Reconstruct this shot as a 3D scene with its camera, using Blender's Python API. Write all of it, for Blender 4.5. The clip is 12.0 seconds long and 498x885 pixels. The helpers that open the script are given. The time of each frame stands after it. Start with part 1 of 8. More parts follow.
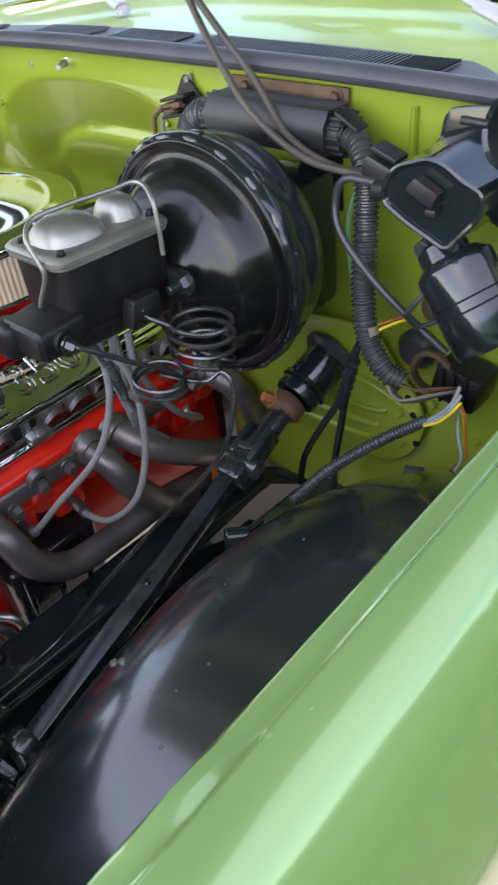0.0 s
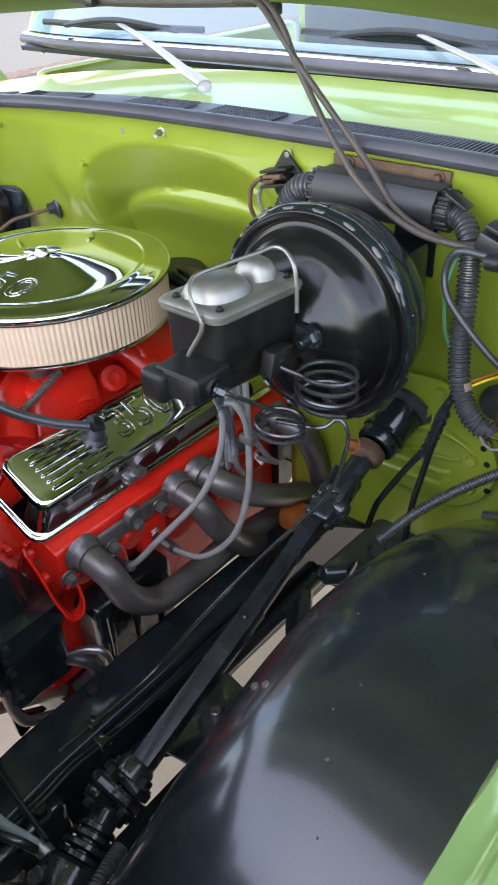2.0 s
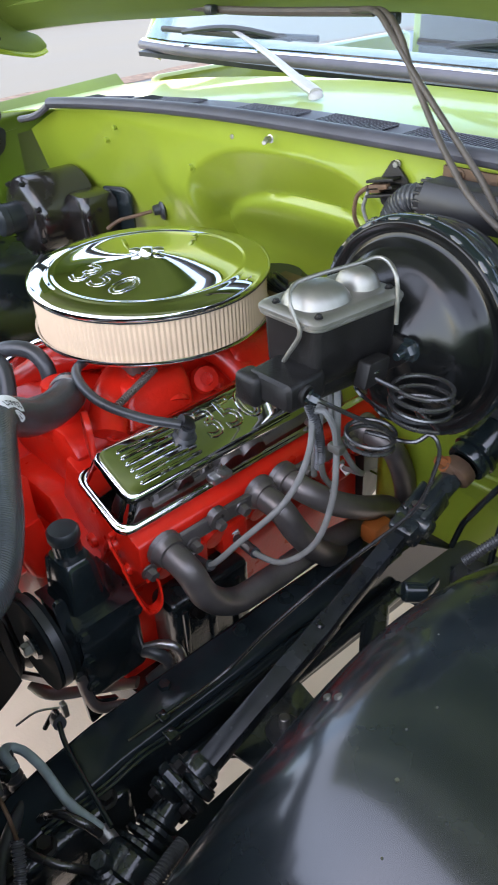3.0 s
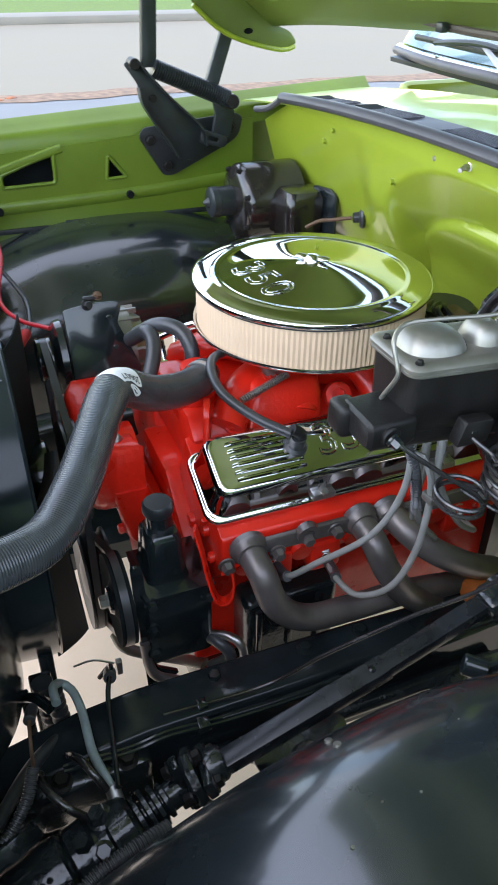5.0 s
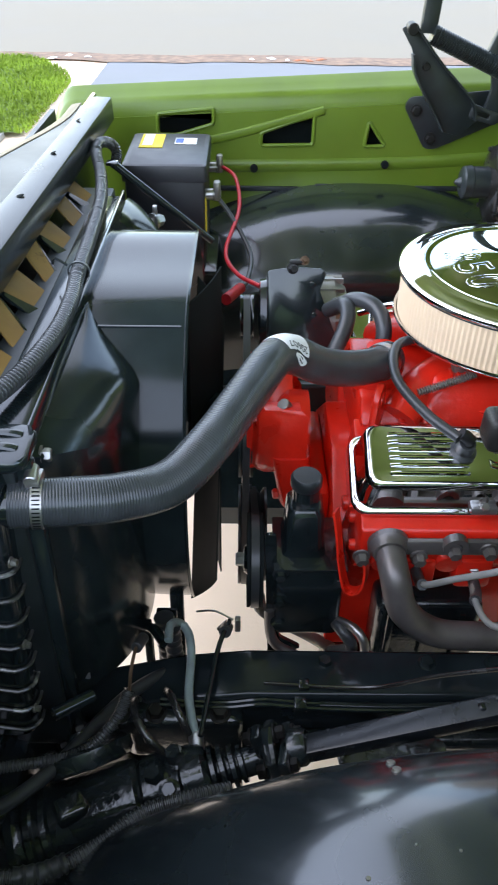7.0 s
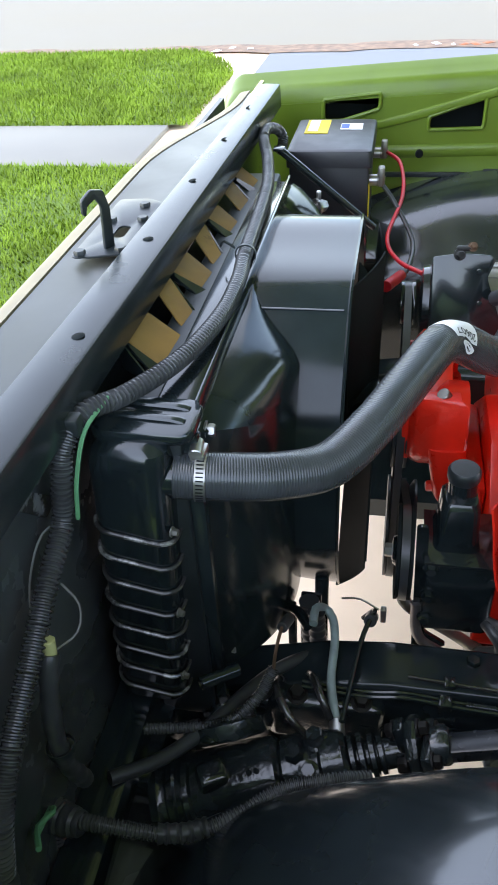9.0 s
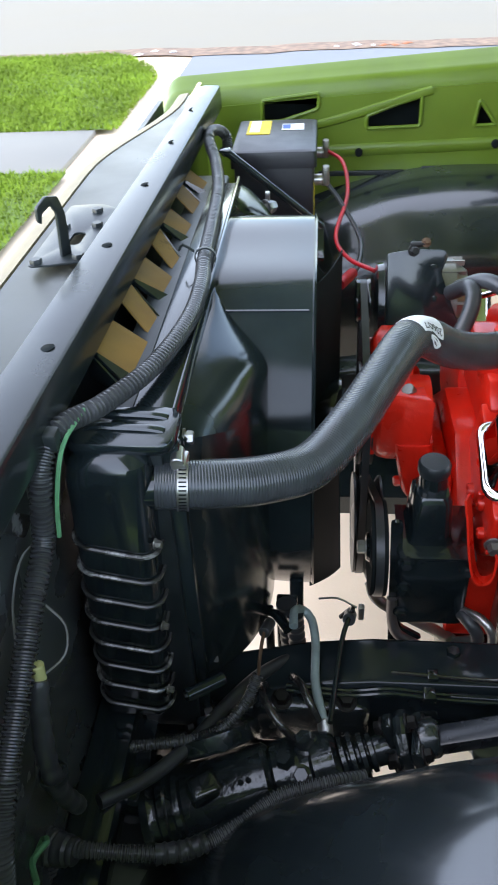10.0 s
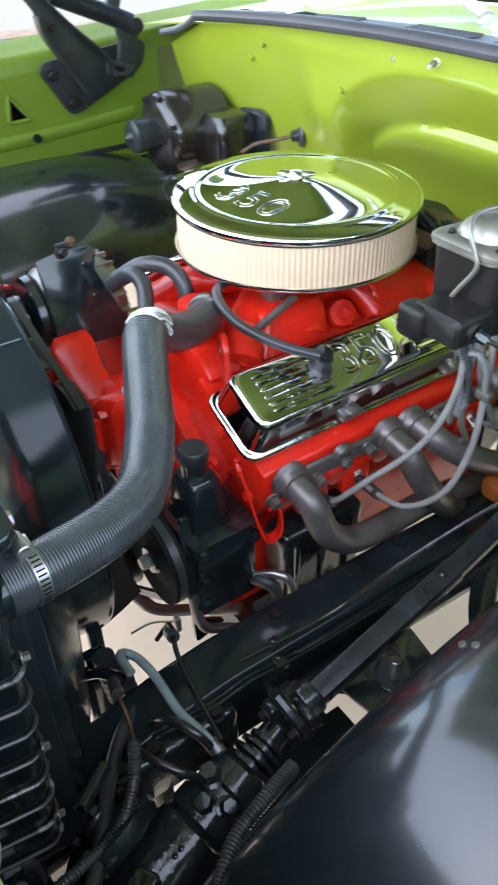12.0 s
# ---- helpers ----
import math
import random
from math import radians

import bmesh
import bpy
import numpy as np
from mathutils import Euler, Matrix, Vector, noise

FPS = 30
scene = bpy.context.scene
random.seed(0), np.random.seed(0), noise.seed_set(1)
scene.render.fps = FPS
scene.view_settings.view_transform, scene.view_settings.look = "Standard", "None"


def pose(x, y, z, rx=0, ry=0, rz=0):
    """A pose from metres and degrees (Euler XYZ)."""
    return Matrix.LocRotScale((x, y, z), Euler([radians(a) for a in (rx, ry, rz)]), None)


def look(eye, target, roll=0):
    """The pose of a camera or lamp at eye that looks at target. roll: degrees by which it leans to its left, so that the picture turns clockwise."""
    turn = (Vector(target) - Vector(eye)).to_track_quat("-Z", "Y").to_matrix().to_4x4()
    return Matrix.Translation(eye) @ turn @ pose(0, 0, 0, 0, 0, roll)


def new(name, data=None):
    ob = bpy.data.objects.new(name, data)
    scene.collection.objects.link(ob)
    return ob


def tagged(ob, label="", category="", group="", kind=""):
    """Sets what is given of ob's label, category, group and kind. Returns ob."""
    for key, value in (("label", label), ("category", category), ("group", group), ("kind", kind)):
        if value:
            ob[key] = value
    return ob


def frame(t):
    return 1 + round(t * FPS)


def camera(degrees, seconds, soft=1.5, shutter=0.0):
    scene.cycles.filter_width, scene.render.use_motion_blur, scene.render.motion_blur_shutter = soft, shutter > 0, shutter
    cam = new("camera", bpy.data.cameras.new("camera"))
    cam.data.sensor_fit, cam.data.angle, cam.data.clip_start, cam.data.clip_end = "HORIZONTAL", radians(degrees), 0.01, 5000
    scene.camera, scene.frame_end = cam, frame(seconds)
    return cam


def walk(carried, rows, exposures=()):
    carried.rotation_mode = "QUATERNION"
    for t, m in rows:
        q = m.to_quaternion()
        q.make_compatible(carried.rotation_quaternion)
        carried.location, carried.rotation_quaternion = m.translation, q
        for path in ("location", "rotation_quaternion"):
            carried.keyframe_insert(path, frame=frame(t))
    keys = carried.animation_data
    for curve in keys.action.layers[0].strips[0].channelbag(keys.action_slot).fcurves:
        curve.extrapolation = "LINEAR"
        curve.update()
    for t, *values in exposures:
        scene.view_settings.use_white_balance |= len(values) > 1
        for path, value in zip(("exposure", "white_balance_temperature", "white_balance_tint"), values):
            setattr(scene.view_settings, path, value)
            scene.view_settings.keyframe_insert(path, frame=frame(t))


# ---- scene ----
cam = camera(36.5, 12.0, soft=1.8, shutter=0.3)
PATH = [
    (0, (1.0010, -0.6848, 1.3182), (0.1080, 0.1911, 0.3204), -6.73),
    (0.5, (0.9670, -0.7834, 1.3515), (0.2302, 0.2503, 0.3775), -4.88),
    (1, (0.9440, -0.8171, 1.3580), (0.1839, 0.2175, 0.4030), -3.50),
    (1.5, (0.9330, -0.8280, 1.3624), (0.1235, 0.1882, 0.4285), -2.97),
    (2, (0.9160, -0.8340, 1.3617), (0.0464, 0.1470, 0.4444), -2.88),
    (2.5, (0.9130, -0.8370, 1.3618), (-0.0180, 0.0953, 0.4541), -2.90),
    (3, (0.9110, -0.8400, 1.3620), (-0.0886, 0.0284, 0.4637), -3.04),
    (3.5, (0.9170, -0.8350, 1.3607), (-0.1524, -0.0411, 0.4742), -2.77),
    (3.7, (0.9260, -0.8230, 1.3602), (-0.1720, -0.0643, 0.4778), -2.73),
    (5.3, (0.9710, -0.6989, 1.3848), (-0.2731, -0.2652, 0.4770), 2.06),
    (5.5, (0.9690, -0.6719, 1.3837), (-0.2909, -0.2937, 0.4728), 2.61),
    (6, (0.9600, -0.6370, 1.3791), (-0.3182, -0.3894, 0.4492), 3.00),
    (6.5, (0.9640, -0.6352, 1.3750), (-0.3229, -0.5065, 0.4330), 2.23),
    (7, (0.9700, -0.6322, 1.3749), (-0.3147, -0.6146, 0.4213), 0.99),
    (7.5, (0.9650, -0.6385, 1.3692), (-0.3109, -0.7165, 0.4069), 0.07),
    (7.7, (0.9620, -0.6382, 1.3762), (-0.3029, -0.7559, 0.4035), -0.64),
    (9.3, (0.9780, -0.6557, 1.3639), (-0.2730, -0.9329, 0.4057), -3.77),
    (9.5, (0.9740, -0.6538, 1.3628), (-0.2785, -0.9230, 0.4043), -3.87),
    (10, (0.9710, -0.6938, 1.3636), (-0.2980, -0.8392, 0.4000), -3.32),
    (10.5, (0.9650, -0.7598, 1.3635), (-0.3068, -0.7077, 0.3940), -2.53),
    (11, (0.9400, -0.8250, 1.3597), (-0.5990, -0.4830, 0.1290), -1.10),
    (11.5, (0.8900, -0.8525, 1.3520), (-0.5670, -0.2610, 0.1170), -1.55),
    (12, (0.8600, -0.8980, 1.3398), (-0.4470, -0.0170, 0.1078), -1.25),
]
EXPOSURES = [(0.0, 2.42, 7850, 20), (1.0, 2.52, 7850, 20), (2.5, 2.62, 7850, 19), (5.5, 2.64, 7750, 13), (7.5, 2.76, 7750, 13), (9.5, 2.84, 7800, 13), (11.0, 2.92, 7750, 13), (12.0, 3.05, 7750, 13)]
walk(cam, [(t, look(eye, target, roll)) for t, eye, target, roll in PATH], EXPOSURES)

# ---- world, sun, exposure ----
SUN_ELEVATION, SUN_AZIMUTH = 46.0, 166.0
world = bpy.data.worlds.new("sky")
scene.world = world
world.use_nodes = True
wn = world.node_tree.nodes
sky = wn.new("ShaderNodeTexSky")
sky.sky_type = "NISHITA"
sky.sun_disc = False
sky.sun_elevation = radians(SUN_ELEVATION)
sky.sun_rotation = radians(SUN_AZIMUTH)
sky.air_density, sky.dust_density, sky.ozone_density = 1.0, 0.25, 1.3
wn["Background"].inputs["Strength"].default_value = 0.15
world.node_tree.links.new(sky.outputs["Color"], wn["Background"].inputs["Color"])
sun_data = bpy.data.lights.new("sun", "SUN")
sun_data.energy, sun_data.angle, sun_data.color = 0.50, radians(170.0), (1.0, 0.95, 0.88)
sun = new("sun", sun_data)
e, a = radians(SUN_ELEVATION), radians(SUN_AZIMUTH)
to_sun = Vector((math.sin(a) * math.cos(e), math.cos(a) * math.cos(e), math.sin(e)))
sun.matrix_world = look(to_sun * 20, (0, 0, 0))

# ---- materials ----
def material(name, base, rough=0.5, metal=0.0, coat=0.0, vary=0.15, scale=18.0, bump=0.0, bump_scale=300.0,
             wear=None, wear_amount=0.0, wear_scale=9.0, rough_vary=0.12, spec=0.5, ribs=0.0, random_tone=0.0, rib_pitch=0.004, coat_rough=0.06):
    """A painted, rubber, metal or mineral surface: two scales of tone, uneven gloss, fine relief and patches of wear."""
    m = bpy.data.materials.new(name)
    m.use_nodes = True
    t = m.node_tree
    n, l = t.nodes, t.links
    bsdf = n["Principled BSDF"]
    bsdf.inputs["Metallic"].default_value = metal
    bsdf.inputs["Coat Weight"].default_value = coat
    bsdf.inputs["Coat Roughness"].default_value = coat_rough
    bsdf.inputs["Specular IOR Level"].default_value = spec
    co = n.new("ShaderNodeTexCoord")
    big = n.new("ShaderNodeTexNoise")
    big.inputs["Scale"].default_value = scale
    big.inputs["Detail"].default_value = 5
    fine = n.new("ShaderNodeTexNoise")
    fine.inputs["Scale"].default_value = bump_scale
    fine.inputs["Detail"].default_value = 3
    geo = n.new("ShaderNodeNewGeometry")
    for x in (big, fine):
        l.new(geo.outputs["Position"], x.inputs["Vector"])
    ramp = n.new("ShaderNodeMapRange")
    ramp.inputs["From Min"].default_value, ramp.inputs["From Max"].default_value = 0.3, 0.7
    ramp.inputs["To Min"].default_value, ramp.inputs["To Max"].default_value = 1 - vary, 1 + vary
    l.new(big.outputs["Fac"], ramp.inputs["Value"])
    tone = n.new("ShaderNodeVectorMath")
    tone.operation = "SCALE"
    tone.inputs[0].default_value = base
    l.new(ramp.outputs["Result"], tone.inputs["Scale"])
    colour = tone.outputs["Vector"]
    if random_tone:
        info = n.new("ShaderNodeObjectInfo")
        rr = n.new("ShaderNodeMapRange")
        rr.inputs["To Min"].default_value, rr.inputs["To Max"].default_value = 1 - random_tone, 1 + random_tone
        l.new(info.outputs["Random"], rr.inputs["Value"])
        tone2 = n.new("ShaderNodeVectorMath")
        tone2.operation = "SCALE"
        l.new(colour, tone2.inputs[0])
        l.new(rr.outputs["Result"], tone2.inputs["Scale"])
        colour = tone2.outputs["Vector"]
    if wear:
        patch = n.new("ShaderNodeTexNoise")
        patch.inputs["Scale"].default_value = wear_scale
        patch.inputs["Detail"].default_value = 8
        patch.inputs["Roughness"].default_value = 0.7
        l.new(geo.outputs["Position"], patch.inputs["Vector"])
        cut = n.new("ShaderNodeMapRange")
        cut.inputs["From Min"].default_value = 0.72 - wear_amount
        cut.inputs["From Max"].default_value = 0.80 - wear_amount
        l.new(patch.outputs["Fac"], cut.inputs["Value"])
        mix = n.new("ShaderNodeMix")
        mix.data_type = "RGBA"
        l.new(cut.outputs["Result"], mix.inputs["Factor"])
        l.new(colour, mix.inputs["A"])
        mix.inputs["B"].default_value = (*wear, 1)
        colour = mix.outputs["Result"]
    l.new(colour, bsdf.inputs["Base Color"])
    rv = n.new("ShaderNodeMapRange")
    rv.inputs["From Min"].default_value, rv.inputs["From Max"].default_value = 0.3, 0.7
    rv.inputs["To Min"].default_value, rv.inputs["To Max"].default_value = max(0.02, rough * (1 - rough_vary)), min(1, rough * (1 + rough_vary))
    l.new(big.outputs["Fac"], rv.inputs["Value"])
    l.new(rv.outputs["Result"], bsdf.inputs["Roughness"])
    if bump or ribs:
        b = n.new("ShaderNodeBump")
        b.inputs["Strength"].default_value = bump if bump else ribs
        b.inputs["Distance"].default_value = 0.001
        if ribs:
            wave = n.new("ShaderNodeTexWave")
            wave.bands_direction = "Y"
            wave.inputs["Scale"].default_value = 0.314 / rib_pitch
            wave.inputs["Distortion"].default_value = 0.6
            wave.inputs["Detail Scale"].default_value = 2.0
            l.new(co.outputs["UV"], wave.inputs["Vector"])
            l.new(wave.outputs["Fac"], b.inputs["Height"])
        else:
            l.new(fine.outputs["Fac"], b.inputs["Height"])
        l.new(b.outputs["Normal"], bsdf.inputs["Normal"])
    return m


# Hood's lime paint darkened underneath, its shade put into the colour.
UNDER = material("hood_underside_shaded_green", (0.105, 0.148, 0.026), 0.45, 0.0, 0.1, vary=0.15, scale=7, bump=0.06, bump_scale=200)
GREEN = material("lime_green_paint", (0.240, 0.315, 0.030), 0.31, 0.0, 0.35, vary=0.08, scale=5, bump=0.30, bump_scale=16, spec=0.5)
# Truck's lime paint on the near wing, sky's mint sheen put into the colour.
OUTER = material("outer_green_sky_sheen", (0.190, 0.325, 0.115), 0.26, 0.3, 1.0, vary=0.05, scale=6, bump=0.02, bump_scale=40)
# Lime paint, darkened: shade of inner and far wing panels put into colour.
GREEN_SHADED = material("shaded_green_paint", (0.110, 0.18, 0.016), 0.38, 0.0, 0.1, vary=0.12, scale=8, bump=0.06, bump_scale=250)
BLACK = material("gloss_black_paint", (0.010, 0.0160, 0.0180), 0.17, 0.0, 0.4, vary=0.3, scale=14, bump=0.05, bump_scale=130,
                 wear=(0.10, 0.095, 0.085), wear_amount=-0.02, wear_scale=60)
LINER = material("black_liner_paint", (0.011, 0.0165, 0.0195), 0.26, 0.0, 1.0, vary=0.3, scale=9, bump=0.22, bump_scale=14,
                 spec=0.55, wear=(0.05, 0.05, 0.045), wear_amount=-0.03, wear_scale=70, coat_rough=0.12)
WORN = material("worn_black_paint", (0.05, 0.05, 0.05), 0.25, 0.3, 0.3, vary=0.3, scale=40, wear=(0.30, 0.30, 0.29), wear_amount=0.20, wear_scale=30)
PANEL = material("dusty_black_panel", (0.060, 0.068, 0.070), 0.28, 0.0, 0.0, vary=0.3, scale=9, bump=0.05, bump_scale=300, rough_vary=0.35, wear=(0.07, 0.065, 0.055), wear_amount=0.02, wear_scale=12)
RAIL = material("black_rail_enamel", (0.013, 0.018, 0.020), 0.22, 0.0, 0.0, spec=0.38, vary=0.3, scale=12, bump=0.05, bump_scale=120, rough_vary=0.3, wear=(0.07, 0.065, 0.06), wear_amount=0.0, wear_scale=40)
GRILLE = material("dull_black_grille_paint", (0.030, 0.033, 0.030), 0.34, 0.0, 0.0, spec=0.3, vary=0.2, scale=6, bump=0.05, bump_scale=60, rough_vary=0.3)
FRAME = material("frame_black_paint", (0.012, 0.018, 0.021), 0.12, 0.0, 0.0, vary=0.35, scale=12, bump=0.12, bump_scale=70, rough_vary=0.4, spec=0.35,
                 wear=(0.05, 0.048, 0.045), wear_amount=0.0, wear_scale=45)
SHELL = material("booster_black_enamel", (0.0065, 0.007, 0.007), 0.20, 0.0, 0.0, vary=0.3, scale=14, bump=0.06, bump_scale=120, spec=0.36, rough_vary=0.3,
                 wear=(0.06, 0.05, 0.04), wear_amount=-0.01, wear_scale=50)
SHAFT = material("shaft_black_enamel", (0.011, 0.014, 0.0175), 0.24, 0.0, 0.0, vary=0.4, scale=25, bump=0.15, bump_scale=90, rough_vary=0.3, spec=0.4,
                 wear=(0.07, 0.08, 0.09), wear_amount=0.0, wear_scale=45)
COWL = material("cowl_green_paint", (0.25, 0.36, 0.05), 0.38, 0.0, 0.4, vary=0.07, scale=5, bump=0.03, bump_scale=60)
LINE = material("dark_steel_line", (0.10, 0.10, 0.10), 0.26, 0.8, 0.0, vary=0.2, scale=40)
SHROUD = material("black_shroud_paint", (0.013, 0.020, 0.022), 0.16, 0.0, 0.0, spec=0.38, vary=0.3, scale=10, bump=0.08, bump_scale=45, rough_vary=0.25)
OILY = material("oily_black_casting", (0.015, 0.021, 0.023), 0.20, 0.0, 0.5, vary=0.4, scale=25, bump=1.0, bump_scale=95, rough_vary=0.5, wear=(0.06, 0.05, 0.04), wear_amount=0.02, wear_scale=30)
SATIN = material("satin_black", (0.016, 0.0215, 0.024), 0.38, 0.0, 0.0, vary=0.3, scale=30, bump=0.1, bump_scale=500)
PLASTIC = material("black_plastic", (0.016, 0.016, 0.018), 0.42, vary=0.2, scale=40, bump=0.06, bump_scale=700)
CAST_BLACK = material("rough_black_casting", (0.010, 0.0095, 0.0095), 0.40, 0.0, 0.0, spec=0.28, vary=0.35, scale=40, bump=0.5, bump_scale=700,
                      wear=(0.10, 0.08, 0.06), wear_amount=0.0, wear_scale=45)
RUBBER = material("rubber", (0.036, 0.039, 0.042), 0.34, vary=0.25, scale=25, bump=0.08, bump_scale=600)
RUBBER_GREY = material("weathered_grey_rubber", (0.07, 0.07, 0.085), 0.5, vary=0.25, scale=12, bump=0.15, bump_scale=300,
                       wear=(0.14, 0.13, 0.12), wear_amount=0.02, wear_scale=30)
HOSE = material("ribbed_rubber_hose", (0.042, 0.048, 0.052), 0.21, vary=0.2, scale=30, ribs=0.4, rib_pitch=0.0026)
LOOM = material("corrugated_loom", (0.056, 0.059, 0.062), 0.22, vary=0.3, scale=25)
CABLE = material("brown_grey_cable", (0.075, 0.062, 0.052), 0.5, vary=0.2, scale=30, bump=0.1, bump_scale=500)
CHROME = material("chrome", (0.76, 0.77, 0.775), 0.035, 1.0, 0.0, vary=0.02, scale=20, rough_vary=0.5)
RED = material("red_engine_enamel", (0.70, 0.020, 0.009), 0.30, 0.0, 0.20, spec=0.40, vary=0.16, scale=16, bump=0.6, bump_scale=130,
               wear=(0.20, 0.02, 0.012), wear_amount=0.01, wear_scale=26)
RED_SMOOTH = material("red_sheet_enamel", (0.74, 0.022, 0.01), 0.28, 0.0, 0.4, vary=0.1, scale=20, bump=0.08, bump_scale=200)
HEADER = material("heat_dulled_header_steel", (0.16, 0.145, 0.14), 0.40, 0.6, vary=0.25, scale=20, bump=0.12, bump_scale=350,
                  wear=(0.11, 0.085, 0.07), wear_amount=0.06, wear_scale=18)
STEEL = material("bare_steel", (0.42, 0.41, 0.40), 0.32, 0.9, vary=0.18, scale=40, bump=0.1, bump_scale=500)
ZINC = material("dull_zinc", (0.26, 0.255, 0.23), 0.40, 0.75, vary=0.15, scale=30, bump=0.12, bump_scale=260,
                wear=(0.40, 0.36, 0.28), wear_amount=0.02, wear_scale=22)
PAPER = material("filter_paper", (0.68, 0.50, 0.34), 0.85, vary=0.06, scale=12, bump=0.2, bump_scale=900)
BRIGHT_RUST = material("orange_rust", (0.34, 0.105, 0.03), 0.7, 0.1, vary=0.3, scale=60, bump=0.4, bump_scale=300)
RUST = material("rusty_brown_metal", (0.13, 0.075, 0.045), 0.65, 0.3, vary=0.35, scale=40, bump=0.4, bump_scale=260)
TAN = material("tan_gusset_paint", (0.26, 0.15, 0.04), 0.7, spec=0.2, vary=0.22, scale=14, bump=0.15, bump_scale=200,
               wear=(0.07, 0.042, 0.018), wear_amount=0.06, wear_scale=14)
STRIP = material("faded_tan_strip", (0.30, 0.25, 0.165), 0.6, spec=0.3, vary=0.2, scale=12)
GREYWIRE = material("grey_silicone_wire", (0.20, 0.20, 0.19), 0.5, vary=0.15, scale=40)
MINT = material("mint_rubber_line", (0.26, 0.33, 0.33), 0.5, vary=0.2, scale=40)
RED_WIRE = material("red_battery_cable", (0.50, 0.012, 0.02), 0.4, vary=0.15, scale=40)
GREEN_WIRE = material("green_wire", (0.10, 0.31, 0.15), 0.45, vary=0.15, scale=40)
YELLOW = material("yellow_paper", (0.80, 0.58, 0.03), 0.6, vary=0.06, scale=40)
CREAM = material("cream_plastic_cap", (0.50, 0.50, 0.22), 0.5, vary=0.1, scale=40)
ORANGE = material("orange_plastic", (0.36, 0.10, 0.02), 0.5, vary=0.1, scale=40)
WHITE = material("white_paper", (0.78, 0.79, 0.80), 0.6, vary=0.05, scale=40)
BLUE = material("blue_print", (0.03, 0.10, 0.50), 0.5, vary=0.05, scale=40)
# Near-black for black parts; in holes and recesses it puts shade into colour.
DARK = material("matt_black_and_hole_shade", (0.010, 0.0135, 0.0145), 0.85, vary=0.3, scale=12, spec=0.1)
BATTERY = material("battery_plastic", (0.02, 0.021, 0.026), 0.4, vary=0.15, scale=30, bump=0.06, bump_scale=600)
ALUMINIUM = material("silver_wiper_paint", (0.36, 0.355, 0.34), 0.42, 0.2, vary=0.08, scale=30)
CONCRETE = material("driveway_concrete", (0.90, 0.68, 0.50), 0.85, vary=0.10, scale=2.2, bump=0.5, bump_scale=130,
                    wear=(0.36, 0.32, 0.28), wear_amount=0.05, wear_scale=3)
STREET = material("pale_street_concrete", (0.232, 0.200, 0.148), 0.85, vary=0.06, scale=0.8, bump=0.4, bump_scale=80,
                  wear=(0.24, 0.22, 0.170), wear_amount=0.0, wear_scale=1.2)
WALKWAY = material("pavement_concrete", (0.225, 0.21, 0.18), 0.85, vary=0.08, scale=1.6, bump=0.5, bump_scale=120,
                   wear=(0.27, 0.25, 0.215), wear_amount=0.03, wear_scale=2.5)
APRON = material("damp_grey_concrete", (0.17, 0.175, 0.18), 0.7, vary=0.12, scale=2.0, bump=0.4, bump_scale=100)
SOIL = material("gutter_litter", (0.23, 0.145, 0.095), 0.9, vary=0.4, scale=12, bump=0.6, bump_scale=40)
TURF = material("turf_soil", (0.10, 0.16, 0.02), 0.9, vary=0.3, scale=20)


def glass(name, tint=(1, 1, 1)):
    m = bpy.data.materials.new(name)
    m.use_nodes = True
    b = m.node_tree.nodes["Principled BSDF"]
    b.inputs["Base Color"].default_value = (*tint, 1)
    b.inputs["Transmission Weight"].default_value = 1.0
    b.inputs["Roughness"].default_value = 0.02
    b.inputs["IOR"].default_value = 1.5
    return m


GLASS = glass("windshield_glass", (0.62, 0.82, 0.90))

# ---- builders ----
def thing(name, at, label, category, group="", kind=""):
    ob = new(name)
    ob.location = at
    ob.empty_display_size = 0.02
    return tagged(ob, label, category, group, kind)


def base_of(ob):
    v = Vector(ob.location)
    while ob.parent:
        ob = ob.parent
        v += ob.location
    return v


def finish(bm, name, mat, sharp=38.0):
    bmesh.ops.recalc_face_normals(bm, faces=bm.faces)
    limit = radians(sharp)
    for f in bm.faces:
        f.smooth = True
    for ed in bm.edges:
        if len(ed.link_faces) == 2:
            ed.smooth = ed.calc_face_angle(0.0) < limit
    me = bpy.data.meshes.new(name)
    bm.to_mesh(me)
    bm.free()
    for x in (mat if isinstance(mat, (list, tuple)) else [mat]):
        me.materials.append(x)
    return me


def part(name, bm, mat, parent, label="", sharp=38.0, at=None):
    """Links a bmesh in world coordinates as one mesh object under a thing or a part."""
    at = Vector(at) if at is not None else base_of(parent)
    bmesh.ops.translate(bm, verts=bm.verts, vec=-at)
    ob = new(name, finish(bm, name, mat, sharp))
    ob.parent = parent
    ob.location = at - base_of(parent)
    return tagged(ob, label)


def solo(name, bm, mat, label, category, group="", kind="", sharp=38.0):
    """A thing of one mesh, its origin at the middle of its foot."""
    xs, ys, zs = zip(*[v.co for v in bm.verts])
    at = Vector(((min(xs) + max(xs)) / 2, (min(ys) + max(ys)) / 2, min(zs)))
    bmesh.ops.translate(bm, verts=bm.verts, vec=-at)
    ob = new(name, finish(bm, name, mat, sharp))
    ob.location = at
    return tagged(ob, label, category, group, kind)


def frame_of(p, q):
    """A matrix at p whose z axis points to q."""
    d = Vector(q) - Vector(p)
    return Matrix.Translation(Vector(p)) @ d.to_track_quat("Z", "Y").to_matrix().to_4x4()


